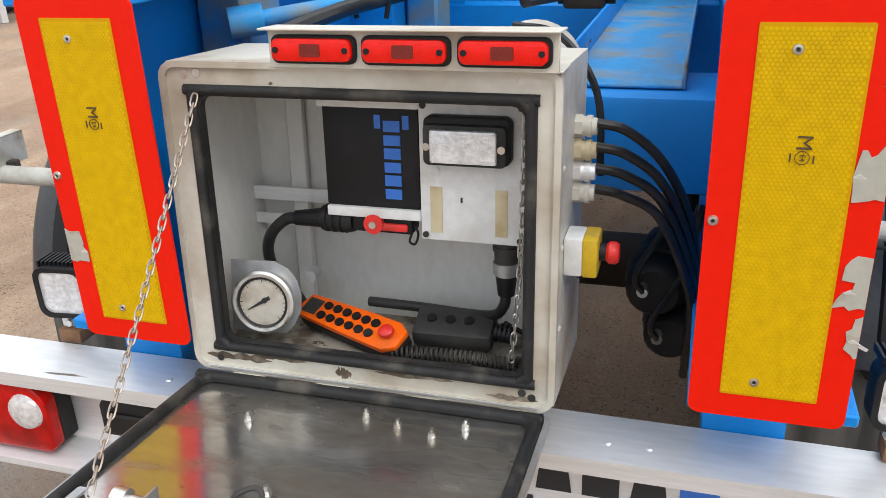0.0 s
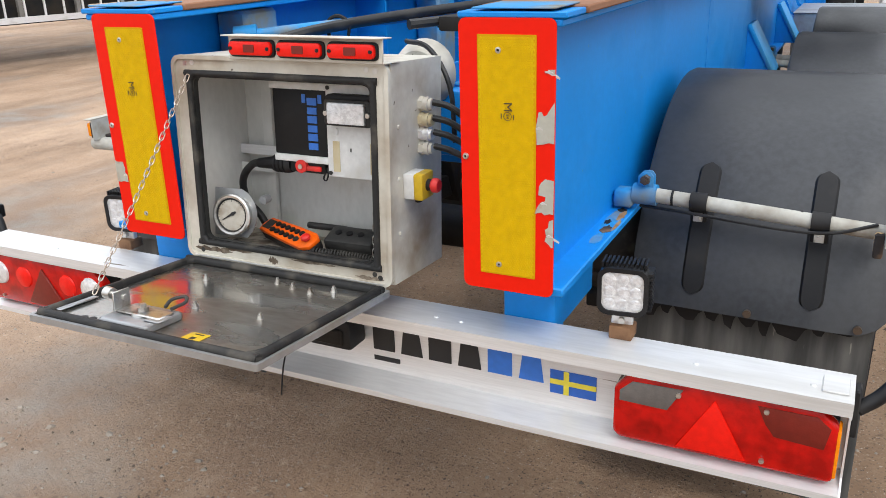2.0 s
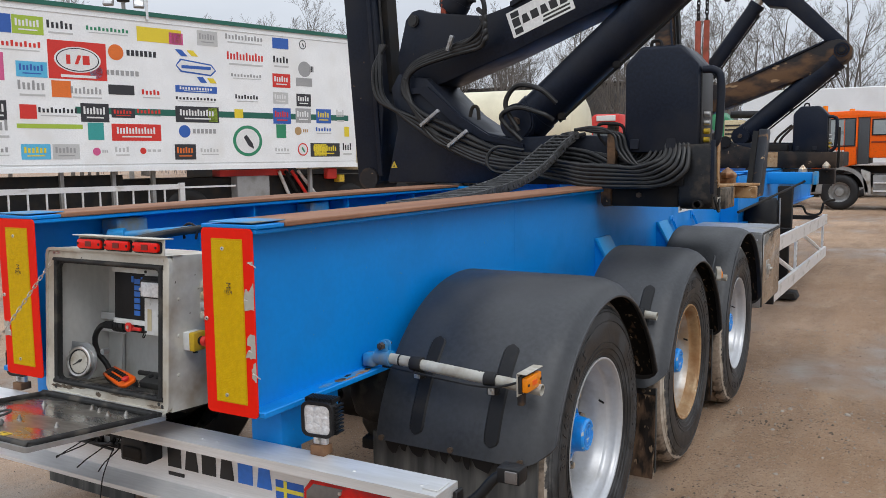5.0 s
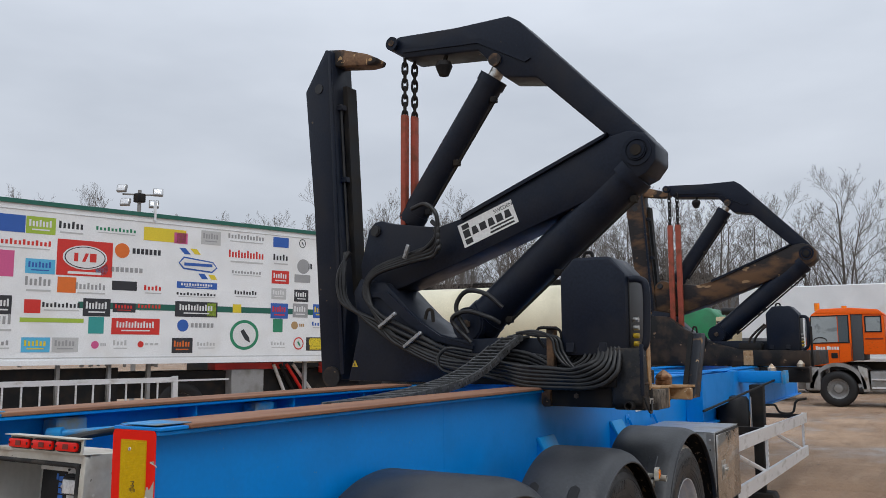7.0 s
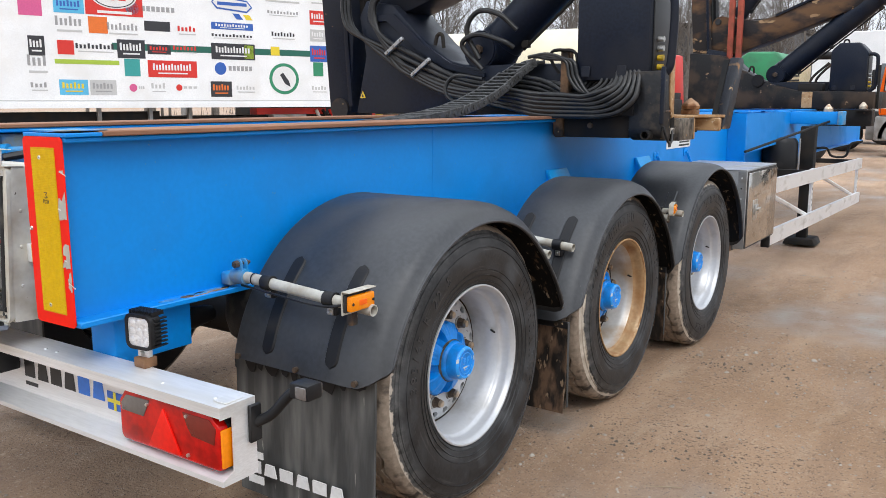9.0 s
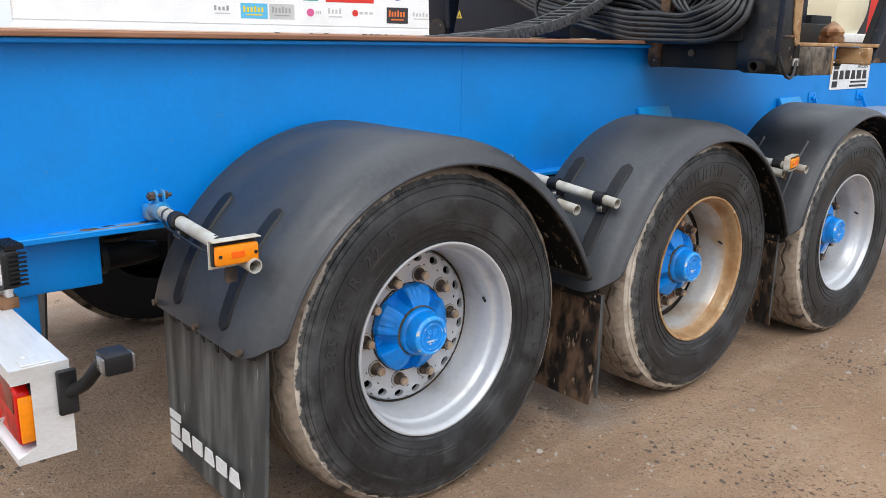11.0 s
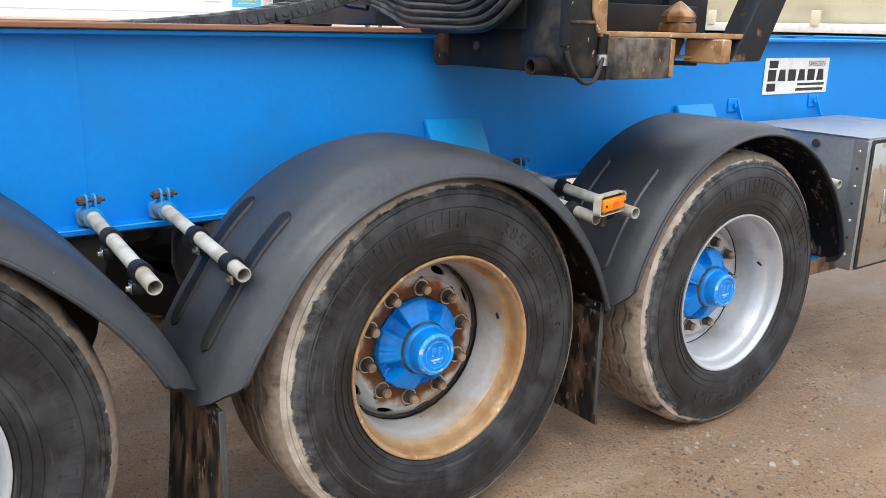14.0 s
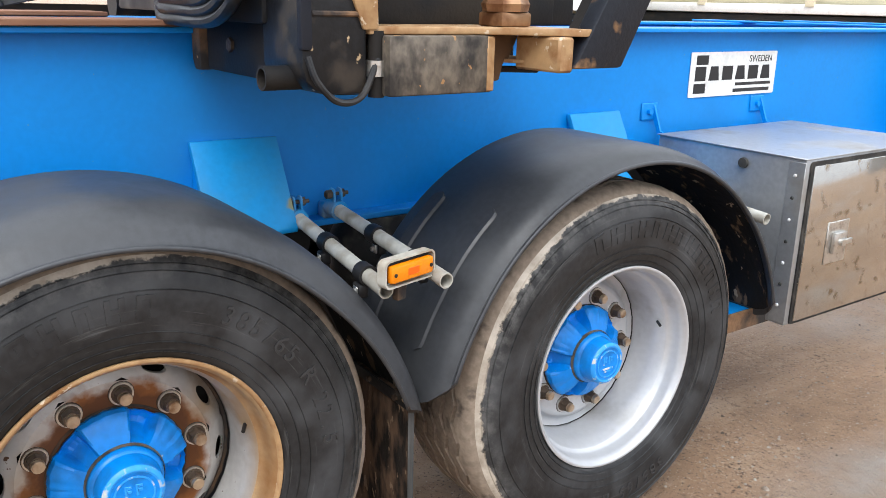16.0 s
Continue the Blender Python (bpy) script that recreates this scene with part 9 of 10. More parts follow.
ad_row(1.69, ((6.55, 0.0, 0.26, 0.14, "bars", "grey", "pale"), (6.04, 0, 0.44, 0.24, "box", "sky", "yellow"), (5.58, 0, 0.42, 0.24, "box", "pale", "grey"), (5.03, 0, 0.26, 0.13, "mark", "pink", "pale"), (4.66, 0, 0.26, 0.16, "bars", "pale", "grey"), (4.16, 0.01, 0.40, 0.11, "mark", "red", "pale"),
               (3.53, -0.01, 0.40, 0.27, "box", "dark", "orange"), (3.05, -0.01, 0.38, 0.13, "bars", "pale", "grey"), (1.51, 0.0, 0.34, 0.13, "bars", "pale", "grey"), (1.04, 0.03, 0.24, 0.25, "ring", "red", "green"), (0.50, 0.02, 0.72, 0.27, "box", "dark", "yellow"), (0.62, 0.02, 0.30, 0.23, "patch", "yellow"), (-0.06, 0.03, 0.24, 0.26, "bars", "dark", "dark")))

# low aluminium rail in front of the box truck
RAILS = thing("stored_side_guard", ad_at(6.5, 0.6, 0.4), "bare aluminium side guard frame standing in the yard", "side guard")
part("top_rail", ad_box(3.9, 10.6, 0.55, 0.60, 1.05, 1.135), ALU, RAILS)
part("bottom_rail", ad_box(3.9, 10.6, 0.55, 0.60, 0.62, 0.70), ALU, RAILS)
part("end_post", ad_box(3.88, 3.97, 0.54, 0.61, 0.0, 1.155), ALU, RAILS)
part("end_post", ad_box(10.4, 10.5, 0.54, 0.61, 0.0, 1.155), ALU, RAILS)
part("thin_rail", ad_box(2.9, 3.88, 0.56, 0.59, 1.06, 1.09), ALU, RAILS)
for k in range(23):
    part("spindle", ad_box(4.22 + 0.27 * k, 4.245 + 0.27 * k, 0.565, 0.59, 0.70, 1.05), ALU, RAILS)

# floodlight mast behind the box truck
t = thing("floodlight_mast", (-16.4, 14.5, 0.0), "grey floodlight mast with four lamps", "mast")
part("pole", cyl((-16.4, 14.5, 0.0), (-16.4, 14.5, 6.05), 0.07, 0.05, 12), GREY_PAINT, t)
part("head_box", box((-16.52, 14.38, 5.7), (-16.28, 14.62, 5.95), 0.02), SHADE, t)
part("cross_bar", cyl((-16.72, 14.18, 5.92), (-16.08, 14.82, 5.92), 0.025, seg=8), GREY_PAINT, t)
for a, z in ((-0.46, 6.08), (-0.36, 5.70), (0.38, 5.66), (0.48, 6.0)):
    p = Vector((-16.4 + a * 0.72, 14.5 + a * 0.72, z))
    lampm = Matrix.Translation(p) @ Matrix.Rotation(radians(38 + 30 * a), 4, "Z") @ Matrix.Rotation(radians(-20), 4, "X") @ Matrix.Scale(0.62, 4)
    b = box((-0.22, -0.08, -0.18), (0.22, 0.08, 0.18), 0.03)
    bmesh.ops.transform(b, matrix=lampm, verts=b.verts)
    fl = part("floodlight", b, GREY_PAINT, t)
    b = box((-0.18, -0.095, -0.14), (0.18, -0.079, 0.14), 0.01)
    bmesh.ops.transform(b, matrix=lampm, verts=b.verts)
    part("lamp_glass", b, CLEAR, fl)

# cream tank trailer
t = thing("tank_trailer", (-9.5, 16.3, 0.0), "long cream tank trailer with pale frame", "tank trailer")
b = lathe([(-5.2, 0.0), (-5.2, 0.5), (-5.05, 0.80), (-4.8, 0.88), (4.8, 0.88), (5.05, 0.80), (5.2, 0.5), (5.2, 0.0)], (0, 0, 0), "x", 40)
tm = Matrix.Translation((-9.55, 16.3, 2.16)) @ Matrix.Rotation(radians(6), 4, "Z")
bmesh.ops.transform(b, matrix=tm, verts=b.verts)
part("tank", b, PALE_CREAM, t)
b = box((-5.3, -0.95, -0.78), (5.3, 0.95, -0.62), 0.02)
bmesh.ops.transform(b, matrix=tm, verts=b.verts)
part("frame", b, SIGN, t)
b = box((-5.3, -0.9, -1.15), (5.3, 0.9, -0.80), 0.02)
bmesh.ops.transform(b, matrix=tm, verts=b.verts)
part("chassis", b, SHADE, t)
for k in range(5):
    b = box((-4.2 + 2.0 * k, -0.98, -0.66), (-4.05 + 2.0 * k, -0.90, -0.40), 0.01)
    bmesh.ops.transform(b, matrix=tm, verts=b.verts)
    part("support", b, PALE_CREAM, t)
for u in (-0.6, 0.8, 2.2):
    yard_wheel(tm @ Vector((u, -0.95, -1.64)), tm.to_3x3() @ Vector((0, -1, 0)), 0.52, t)
t2 = thing("silver_tank_trailer", (-15, 23, 0.0), "pale silver curved trailer roof in the distance", "tank trailer")
b = box((-16.5, 22.0, 1.2), (-8.5, 24.4, 3.3), 0.25, 3)
part("body", b, SIGN, t2)
part("chassis", box((-16.4, 22.2, 0.5), (-8.6, 24.2, 1.2), 0.02), SHADE, t2)
for x in (-15, -13.6, -9.5):
    yard_wheel((x, 22.0, 0.5), (0, -1, 0), 0.5, t2)

# white trailer and orange truck
t = thing("white_box_trailer", (3, 32, 0), "long plain white box trailer", "trailer")
part("box_body", box((-3.6, 31.0, 1.15), (10.0, 33.5, 3.76), 0.03, 1), WHITE_PANEL, t)
part("bottom_rail", box((-3.62, 30.96, 1.10), (10.02, 31.0, 1.22), 0.01, 1), ALU, t)
part("chassis", box((-3.2, 31.3, 0.6), (9.8, 33.2, 1.10)), SHADE, t)
for x in (-1.2, 0.2, 7.5):
    yard_wheel((x, 31.1, 0.52), (0, -1, 0), 0.52, t)


SLATE = mat("slate_cab_plastic", (0.055, 0.062, 0.07), 0.5, grain=0.15)
# the pale colour paints daylight into the cab glass, broken by darker noise
GLASS_LIT = mat("cab_glass_with_daylight", (0.33, 0.37, 0.38), 0.08, dirt=(0.12, 0.14, 0.15), dirt_at=0.60, dirt_soft=0.05, dirt_scale=2.6, bump=0, spec=0.7)
DARK_ORANGE = mat("dark_orange_gap", (0.22, 0.03, 0.004), 0.6)
PALE_GREY = mat("pale_grey_cab_plastic", (0.40, 0.39, 0.37), 0.5, dirt=(0.2, 0.17, 0.14), dirt_at=0.6, dirt_scale=5)


def orange_truck():
    t = thing("orange_truck", (1.0, 24.8, 0.0), "orange cab-over mixer truck with grey mudguard", "truck")
    y0, y1 = 24.0, 26.3
    cab = part("cab", prism([(-0.50, 1.08), (-0.54, 1.55), (-0.44, 2.32), (-0.36, 2.50), (-0.20, 2.60), (0.62, 2.60), (0.62, 1.22), (-0.05, 1.10)], y0, y1, "y", 0.05), ORANGE, t, "bright orange cab")
    part("cab_pillar", box((0.62, y0 + 0.03, 1.24), (0.90, y1 - 0.03, 2.54), 0.02), SLATE, cab, "slate grey cab pillar")
    part("sleeper_wall", prism([(0.90, 1.40), (0.90, 2.56), (1.36, 2.50), (1.42, 2.40), (1.42, 1.40)], y0 + 0.02, y1 - 0.02, "y", 0.03), ORANGE, cab)
    part("roof_cap", prism([(-0.34, 2.50), (-0.16, 2.64), (0.60, 2.66), (1.30, 2.60), (1.42, 2.46)], y0 - 0.01, y1 + 0.01, "y", 0.03), ORANGE, cab)
    win = part("side_window", prism([(-0.40, 1.72), (-0.36, 2.42), (0.28, 2.44), (0.28, 1.74)], y0 - 0.008, y0 + 0.01, "y"), GLASS_LIT, cab, "door window with pale daylight painted into its glass")
    part("window_rubber", ring_plate([(-0.43, 1.69), (-0.38, 2.45), (0.57, 2.47), (0.57, 1.71)], [(-0.40, 1.72), (-0.36, 2.42), (0.54, 2.44), (0.54, 1.74)], y0 - 0.014, y0 - 0.004), BLACK, win)
    part("quarter_window", box((0.30, y0 - 0.009, 1.74), (0.54, y0 + 0.01, 2.44)), GLASS_DARK, cab)
    part("steering_wheel", sweep([(-0.16 + 0.17 * math.cos(a * math.pi / 6), y0 - 0.012, 1.76 + 0.10 * math.sin(a * math.pi / 6)) for a in range(7)], 0.014, 6), BLACK, win)
    part("rear_window", box((0.98, y0 + 0.008, 2.02), (1.33, y0 + 0.03, 2.40), 0.005, 1), GLASS_LIT, cab)
    part("rear_window_rubber", ring_plate([(0.95, 1.99), (0.95, 2.43), (1.36, 2.43), (1.36, 1.99)], [(0.98, 2.02), (0.98, 2.40), (1.33, 2.40), (1.33, 2.02)], y0 - 0.002, y0 + 0.012), BLACK, cab)
    # dark orange strip drawn across the wall as a gap line
    part("side_flap", box((0.95, y0 + 0.004, 1.80), (1.38, y0 + 0.018, 1.84), 0.004, 1), DARK_ORANGE, cab)
    for x in (0.60, -0.46):
        part("door_seam", box((x - 0.006, y0 - 0.004, 1.15), (x + 0.006, y0 + 0.001, 1.70)), INK, cab)
    part("door_seam", box((0.30, y0 - 0.004, 1.18), (0.308, y0 + 0.001, 1.70)), INK, cab)
    part("windscreen", box((-0.55, y0 + 0.15, 1.65), (-0.42, y1 - 0.15, 2.42), 0.02, 1), GLASS_DARK, cab)
    for k, w in enumerate((0.05, 0.05, 0.04, 0.05, 0.07, 0.05, 0.04, 0.05, 0.05)):
        part("door_print", box((-0.28 + 0.062 * k + (0.03 if k > 3 else 0), y0 - 0.004, 1.53), (-0.28 + 0.062 * k + w + (0.03 if k > 3 else 0), y0 - 0.001, 1.61 + 0.02 * (k in (0, 4)))), INK_WHITE, cab)
    part("small_print", box((-0.50, y0 - 0.004, 1.26), (-0.02, y0 - 0.001, 1.29)), INK_WHITE, cab)
    part("door_handle", box((0.10, y0 - 0.03, 1.30), (0.26, y0 - 0.002, 1.44), 0.01, 1), BLACK, cab)
    part("roof_beacon", cyl((-0.24, 24.4, 2.60), (-0.24, 24.4, 2.82), 0.07, seg=12), AMBER, cab)
    part("roof_beacon", cyl((0.38, 25.2, 2.64), (0.38, 25.2, 2.76), 0.07, seg=12), AMBER, cab)
    part("mirror", box((-0.70, 23.75, 1.75), (-0.60, 23.95, 2.25), 0.03), BLACK, cab)
    part("bumper", box((-0.58, y0, 0.42), (-0.20, y1, 1.06), 0.05), GREY_PAINT, t)
    b = bmesh.new()
    lathe([(0.0, 0.60), (0.0, 0.70), (-0.40, 0.70), (-0.40, 0.60)], (0, 0, 0), "x", 24, 0, 180, b, True)
    bmesh.ops.transform(b, matrix=Matrix.Translation((0.22, y0, 0.48)) @ Matrix.Rotation(radians(-90), 4, "Z"), verts=b.verts)
    part("front_mudguard", b, GREY_PAINT, t)
    part("mudguard_tail", prism([(0.72, 1.10), (0.94, 1.02), (1.00, 0.42), (0.84, 0.40)], y0, y0 + 0.4, "y", 0.02), PALE_GREY, t)
    yard_wheel((0.22, y0 + 0.02, 0.48), (0, -1, 0), 0.48, t)
    yard_wheel((1.95, y0 + 0.02, 0.48), (0, -1, 0), 0.48, t)
    yard_wheel((4.3, y0 + 0.02, 0.48), (0, -1, 0), 0.48, t)
    yard_wheel((5.6, y0 + 0.02, 0.48), (0, -1, 0), 0.48, t)
    part("chassis", box((0.0, y0 + 0.5, 0.60), (7.5, y1 - 0.5, 0.95), 0.02), SHADE, t)
    part("exhaust_pipe", cyl((1.58, y0 + 0.2, 0.9), (1.58, y0 + 0.2, 3.05), 0.07, seg=14), ALU, t)
    part("exhaust_elbow", sweep([(1.58, y0 + 0.2, 3.0), (1.60, y0 + 0.2, 3.12), (1.72, y0 + 0.2, 3.17)], 0.07, 12), ALU, t)
    part("step_box", box((1.02, y0 + 0.02, 0.42), (1.45, y0 + 0.3, 0.95), 0.02), GREY_PAINT, t)
    for z in (0.50, 0.72):
        part("step", box((1.04, y0 - 0.01, z), (1.42, y0 + 0.03, z + 0.04)), ALU, t)
    part("drum_frame", prism([(1.7, 0.95), (1.8, 1.9), (2.1, 1.9), (2.6, 0.95)], y0 + 0.5, y1 - 0.5, "y", 0.03), GREY_PAINT, t)
    b = lathe([(-0.3, 0.0), (0.0, 0.75), (0.9, 1.15), (2.3, 1.15), (3.8, 0.6), (4.0, 0.5), (4.0, 0.0)], (0, 0, 0), "x", 32)
    bmesh.ops.transform(b, matrix=Matrix.Translation((2.5, 25.2, 2.0)) @ Matrix.Rotation(radians(-12), 4, "Y"), verts=b.verts)
    part("mixer_drum", b, GREY_PAINT, t, "grey concrete mixer drum")
    part("pump_frame", box((1.75, y0 + 0.05, 0.85), (2.4, y0 + 0.45, 1.35), 0.05), SHADE, t)
    for k in range(3):
        part("pump_pipe", cyl((1.70 + 0.2 * k, y0 + 0.05, 0.9), (1.95 + 0.2 * k, y0 + 0.1, 1.7), 0.035, seg=8), SHADE, t)


orange_truck()
t = thing("dark_truck_chassis", (-3.0, 27.0, 0.0), "dark bare truck chassis with black wheels", "truck")
part("frame", box((-6.5, 26.4, 0.65), (-0.9, 28.4, 1.15), 0.03), SHADE, t)
part("body", box((-6.3, 26.5, 1.15), (-2.2, 28.3, 1.9), 0.05), CLADDING, t)
part("step_box", box((-1.1, 26.3, 0.35), (-0.75, 26.7, 0.85), 0.03), GREY_PAINT, t)
for x in (-1.7, -4.8, -6.0):
    yard_wheel((x, 26.4, 0.5), (0, -1, 0), 0.5, t)
MACHINE_GREEN = mat("green_machine_paint", (0.02, 0.22, 0.085), 0.4, dirt=(0.03, 0.14, 0.07), dirt_at=0.6, dirt_scale=3)
t = thing("green_machine", (-2.4, 20.5, 0.0), "green engine-hooded machine with pale grille", "machine")
part("hood", prism([(-3.1, 1.55), (-3.1, 2.40), (-2.85, 2.60), (-2.2, 2.58), (-2.0, 2.35), (-2.0, 1.55)], 20.0, 21.2, "y", 0.06), MACHINE_GREEN, t)
part("grille", box((-2.05, 20.0, 1.75), (-1.65, 21.1, 2.35), 0.02), BEIGE, t)
for k in range(5):
    part("grille_slat", box((-2.03, 19.985, 1.80 + 0.1 * k), (-1.67, 20.0, 1.84 + 0.1 * k)), DARK_GREY, t)
part("intake_pipe", cyl((-2.0, 20.5, 2.50), (-1.1, 20.6, 2.48), 0.09, seg=12), BLACK, t)
part("chassis", box((-3.3, 20.0, 0.55), (-1.2, 21.4, 1.55), 0.05), SHADE, t)
for x in (-2.9, -1.5):
    yard_wheel((x, 20.0, 0.5), (0, -1, 0), 0.5, t)
t = thing("red_truck", (-5.1, 20.6, 0.0), "small red truck cab seen behind the crane", "truck")
part("cab", prism([(-5.6, 1.0), (-5.55, 2.35), (-5.35, 2.60), (-4.65, 2.60), (-4.55, 1.0)], 20.0, 20.8, "y", 0.06), COL["red"], t)
part("windscreen", box((-5.35, 19.985, 1.75), (-4.75, 20.01, 2.15), 0.01, 1), GLASS_DARK, t)
part("roof_sign", box((-5.25, 19.95, 2.42), (-4.75, 20.05, 2.56), 0.01, 1), SIGN, t)
part("lower_body", box((-5.7, 20.0, 0.4), (-4.5, 22.6, 1.0), 0.05), SHADE, t)
for x in (-5.55, -4.65):
    yard_wheel((x, 20.3, 0.5), (1 if x > -5 else -1, 0, 0), 0.48, t)
t = thing("warehouse", (-28, 64, 0.0), "long dark grey warehouse with flat roof", "building")
part("wall", box((-48, 60, 0), (-12, 76, 6.6)), CLADDING, t)
part("roof_edge", box((-48.2, 59.8, 6.6), (-11.8, 76.2, 6.95)), SHADE, t)
for k in range(9):
    part("wall_panel", box((-47.4 + 4 * k, 59.94, 0.3), (-43.7 + 4 * k, 60.0, 6.4)), CLADDING, t)
t = thing("low_shed", (14, 52, 0.0), "low brown brick shed under the trees", "building")
part("wall", box((8, 50, 0), (30, 58, 4.2)), GREY_PAINT, t)
part("roof", prism([(49.6, 4.2), (58.4, 4.2), (54, 6.2)], 7.6, 30.4, "x"), CLADDING, t)


# ---- bare winter trees ----
def tree_mesh(seed, height):
    rnd = random.Random(seed)
    limbs, twigs = ([], []), ([], [])

    def tube(store, p, q, r0, r1, n):
        V, F = store
        d = (q - p).normalized()
        u = d.orthogonal().normalized()
        w = d.cross(u)
        k0 = len(V)
        for c, r in ((p, r0), (q, r1)):
            for k in range(n):
                a = 2 * math.pi * k / n
                V.append(tuple(c + (u * math.cos(a) + w * math.sin(a)) * r))
        for k in range(n):
            F.append((k0 + k, k0 + (k + 1) % n, k0 + n + (k + 1) % n, k0 + n + k))

    def grow(p, d, length, r, depth, bare=0.0):
        steps = (8, 6, 4, 3, 2)[depth]
        q = p
        for s in range(steps):
            wob = (0.05, 0.13, 0.20, 0.26, 0.30)[depth]
            nd = (d + Vector((rnd.uniform(-1, 1), rnd.uniform(-1, 1), rnd.uniform(-0.4, 0.8))) * wob).normalized()
            e = q + nd * length / steps
            r0, r1 = r * (1 - 0.80 * s / steps), r * (1 - 0.80 * (s + 1) / steps)
            tube(limbs if depth < 2 else twigs, q, e, max(0.006, r0), max(0.005, r1), (7, 5, 4, 3, 3)[depth])
            q, d = e, nd
            if depth < 4 and (s + 1) / steps > bare:
                for c in range((2, rnd.choice((1, 2)), rnd.choice((1, 1, 2)), rnd.choice((0, 1)))[depth]):
                    a = rnd.uniform(0, 2 * math.pi)
                    o = d.orthogonal().normalized()
                    side = o * math.cos(a) + d.cross(o) * math.sin(a)
                    tilt = rnd.uniform(0.42, 0.90)
                    left = 1 - 0.62 * s / steps
                    grow(q, (d * math.cos(tilt) + side * math.sin(tilt) + Vector((0, 0, 0.15))).normalized(), length * left * (rnd.uniform(0.34, 0.52) if depth == 0 else rnd.uniform(0.42, 0.66)), max(0.008, r1 * rnd.uniform(0.45, 0.70)), depth + 1, 0.2)

    grow(Vector((0, 0, -0.1)), Vector((rnd.uniform(-0.06, 0.06), rnd.uniform(-0.06, 0.06), 1)), height, height * 0.0135, 0, 0.22)
    if rnd.random() < 0.6:
        grow(Vector((0, 0, 0.3)), Vector((rnd.uniform(-0.25, 0.25), rnd.uniform(-0.2, 0.2), 1)).normalized(), height * 0.88, height * 0.0100, 0, 0.25)
    out = []
    for name, (V, F) in (("trunk", limbs), ("crown", twigs)):
        me = bpy.data.meshes.new(name)
        me.from_pydata(V, [], F)
        me.materials.append(BARK)
        out.append(me)
    return out


def tree(meshes, at):
    t = thing("bare_tree", at, "tall bare winter tree with fine grey-brown twigs", "tree", "bare trees")
    for name, me in zip(("trunk", "crown"), meshes):
        o = new(name, me)
        o.parent = t
        if name == "crown":
            tagged(o, kind="stuff")
    return t


KINDS = [tree_mesh(11, 9.5), tree_mesh(23, 11.0), tree_mesh(37, 8.6), tree_mesh(52, 10.2)]
rnd = random.Random(4)
for k in range(36):
    x = -30 + 1.15 * k + rnd.uniform(-0.8, 0.8)
    tr = tree(KINDS[k % 4], (x, 50 + rnd.uniform(-5, 8) + 0.12 * abs(x), 0))
    tr.rotation_euler = (0, 0, rnd.uniform(0, 6.28))
    sc = rnd.uniform(0.74, 0.96)
    tr.scale = (sc, sc, sc)
for k in range(48):
    f = k / 47
    tr = tree(KINDS[(k * 3 + 1) % 4], (-74 + 60 * f + rnd.uniform(-1, 1), 52 + 30 * f + rnd.uniform(-4, 4), 0))
    tr.rotation_euler = (0, 0, rnd.uniform(0, 6.28))
    sc = rnd.uniform(1.05, 1.35)
    tr.scale = (sc, sc, sc)
b = bmesh.new()
for k in range(500):
    x, y = rnd.uniform(-80, 40), rnd.uniform(62, 72)
    h = rnd.uniform(1.5, 5.5)
    a = Vector((x, y, 0))
    c = a + Vector((rnd.uniform(-1.2, 1.2), rnd.uniform(-0.6, 0.6), h))
    w = 0.03
    vs = [b.verts.new(a + Vector((-w, 0, 0))), b.verts.new(a + Vector((w, 0, 0))), b.verts.new(c)]
    b.faces.new(vs)
    vs = [b.verts.new(a + Vector((0, -w, 0))), b.verts.new(a + Vector((0, w, 0))), b.verts.new(c)]
    b.faces.new(vs)
solo("undergrowth", b, BARK, (-20, 66, 0), "thin bare scrub along the far edge of the yard", "scrub", kind="stuff", smooth=0)

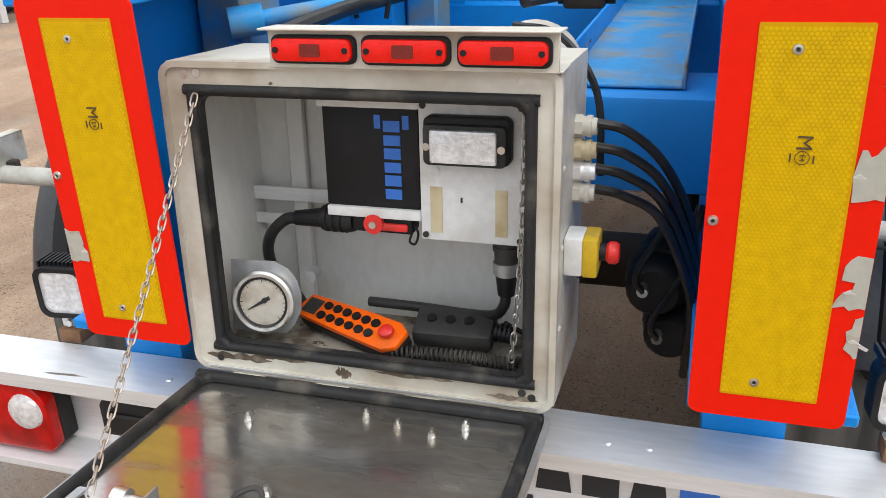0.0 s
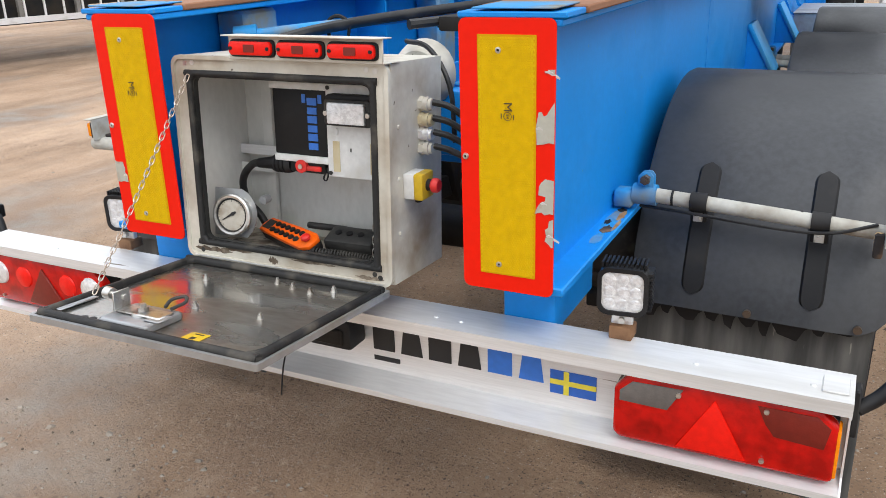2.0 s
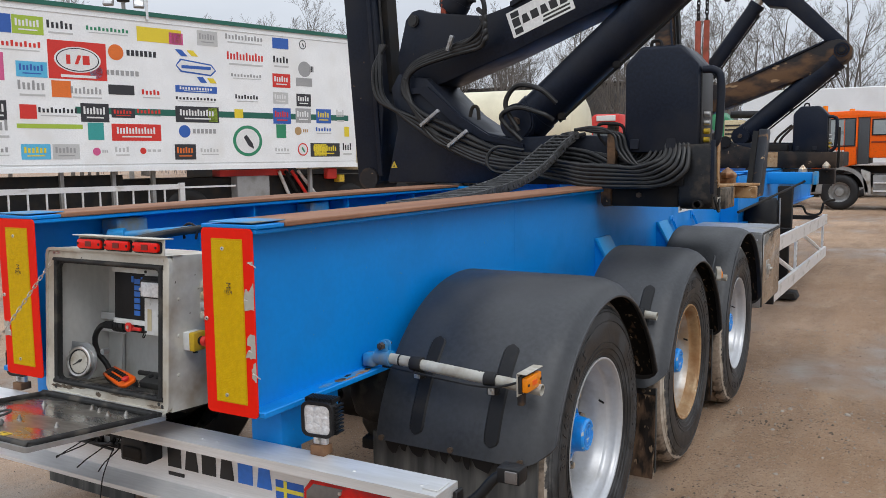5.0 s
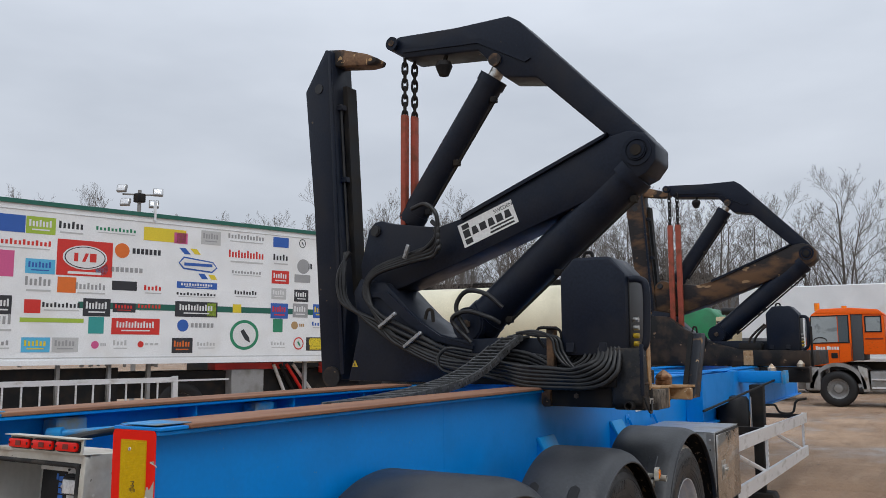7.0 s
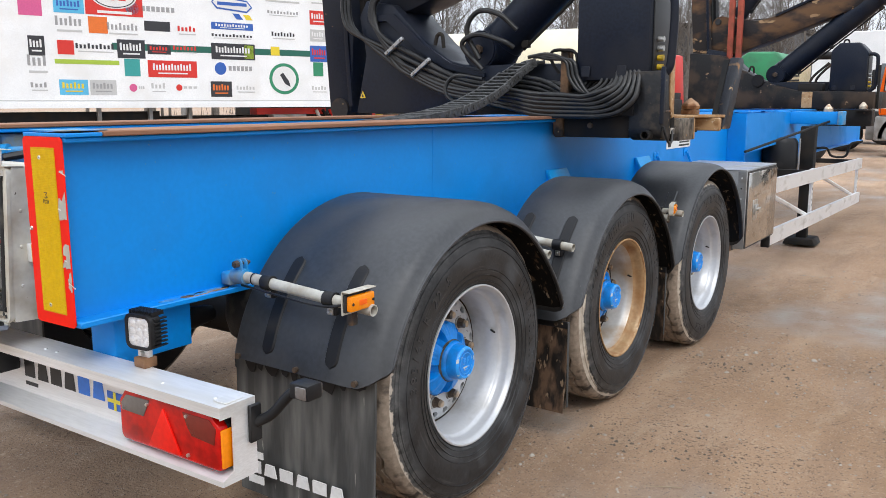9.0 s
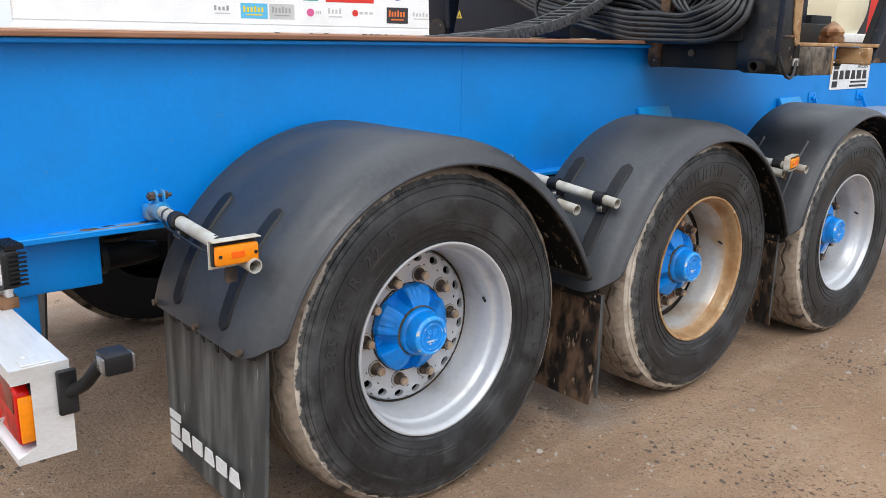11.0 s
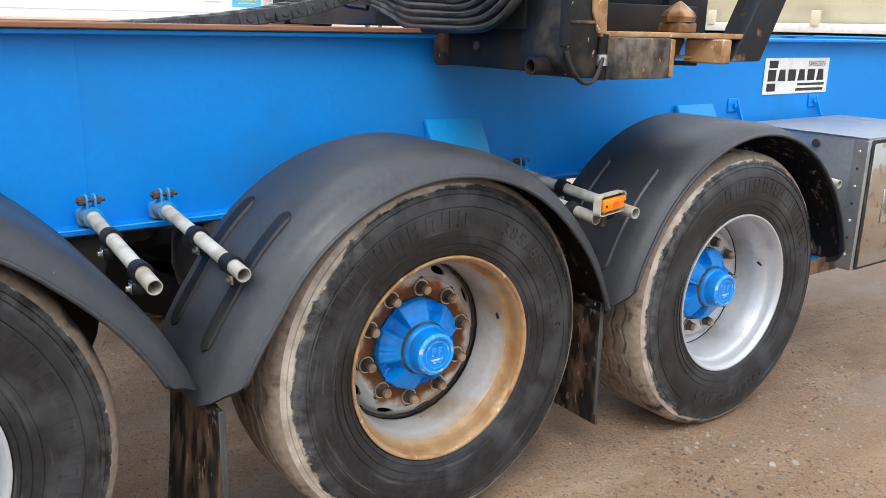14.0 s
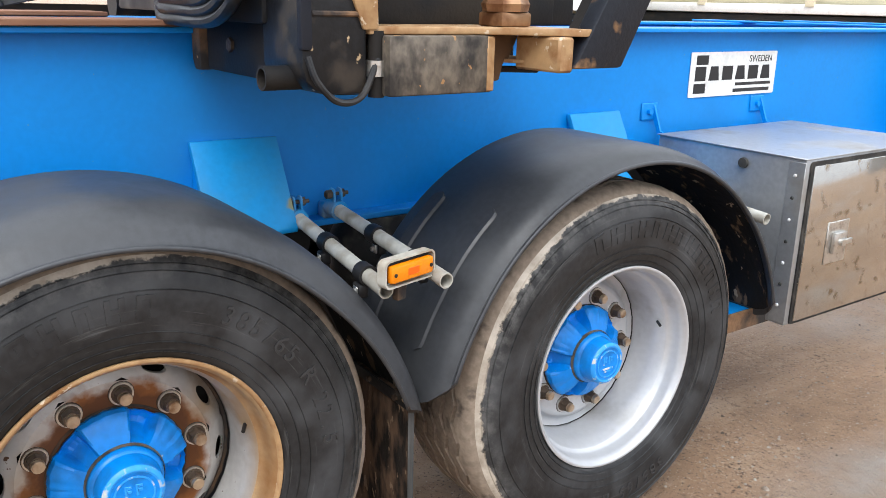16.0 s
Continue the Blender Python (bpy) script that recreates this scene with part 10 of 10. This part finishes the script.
# ---- loose stones and twigs on the yard ----
STONE = mat("small_yard_stone", (0.36, 0.32, 0.27), 0.8, dirt=(0.22, 0.17, 0.13), dirt_at=0.5, dirt_scale=20, bump=0.3)
CLOD = mat("dark_damp_clod", (0.10, 0.075, 0.055), 0.85, bump=0.4)
def scatter(name, count, material, size, label, seed, nests=()):
    """Crumbs strewn evenly, or, with nests of (x, y, spread), in loose heaps."""
    rnd = random.Random(seed)
    V, F = [], []
    for k in range(count):
        r = rnd.random()
        if nests:
            nx, ny, spread = nests[k % len(nests)]
            x, y = rnd.gauss(nx, spread), rnd.gauss(ny, spread * 0.6)
        elif r < 0.30:
            x, y = rnd.uniform(-1.8, 1.3), rnd.uniform(-0.5, 0.75)
        elif r < 0.60:
            x, y = rnd.uniform(0.9, 2.6), rnd.uniform(0.8, 7.0)
        else:
            x, y = rnd.uniform(-7, 5), rnd.uniform(-0.5, 14)
        s = size * rnd.uniform(0.35, 1.0) ** 2
        z = ground_z(x, y)
        k0 = len(V)
        for q in range(6):
            a = q * math.pi / 3 + rnd.uniform(-0.3, 0.3)
            V.append((x + s * math.cos(a) * rnd.uniform(0.7, 1.2), y + s * math.sin(a) * rnd.uniform(0.7, 1.2), z - 0.002))
        for q in range(3):
            a = q * 2.1 + rnd.uniform(-0.4, 0.4)
            V.append((x + 0.5 * s * math.cos(a), y + 0.5 * s * math.sin(a), z + s * rnd.uniform(0.3, 0.7)))
        for q in range(3):
            b0, b1, b2, c0, c1 = k0 + 2 * q, k0 + 2 * q + 1, k0 + (2 * q + 2) % 6, k0 + 6 + q, k0 + 6 + (q + 1) % 3
            F += [(b0, b1, c0), (b1, b2, c1), (b1, c1, c0)]
        F.append((k0 + 6, k0 + 7, k0 + 8))
    me = bpy.data.meshes.new(name)
    me.from_pydata(V, [], F)
    me.materials.append(material)
    tagged(new(name, me), label, "gravel", kind="stuff")


scatter("gravel", 10000, STONE, 0.0095, "small pale stones scattered over the yard", 3)
scatter("soil_clods", 1700, CLOD, 0.009, "dark damp crumbs of soil on the yard", 9)
scatter("yard_pebbles", 420, STONE, 0.020, "larger rounded pebbles lying on the yard", 15)
scatter("dark_leaf_crumbs", 900, CLOD, 0.012, "dark rotten leaf crumbs under the trailer's tail", 21, ((0.62, 0.42, 0.10), (0.85, 0.30, 0.13), (0.40, 0.25, 0.12), (1.05, 0.55, 0.12), (0.15, 0.62, 0.15), (-0.35, 0.45, 0.16), (1.45, 1.2, 0.14), (1.6, 2.6, 0.18), (1.5, 3.9, 0.16)))
TWIG = mat("dry_straw_twig", (0.30, 0.23, 0.15), 0.8)
rnd = random.Random(31)
for x, y, a, ln in ((0.60, 0.36, 0.1, 0.16), (0.98, 0.30, 1.3, 0.11), (0.30, 0.18, 0.6, 0.09), (1.7, 2.2, 0.4, 0.14), (1.55, 3.3, 1.0, 0.10), (-0.55, 0.30, 2.1, 0.12)):
    c, sn = math.cos(a), math.sin(a)
    pts = [(x + c * ln * f + rnd.uniform(-0.006, 0.006), y + sn * ln * f + rnd.uniform(-0.006, 0.006), ground_z(x, y) + 0.004 + 0.006 * f) for f in (-0.5, -0.15, 0.2, 0.5)]
    solo("dry_twig", sweep(pts, 0.0022, 5), TWIG, (x, y, ground_z(x, y)), "thin dry twig lying on the yard", "twig", "twigs")
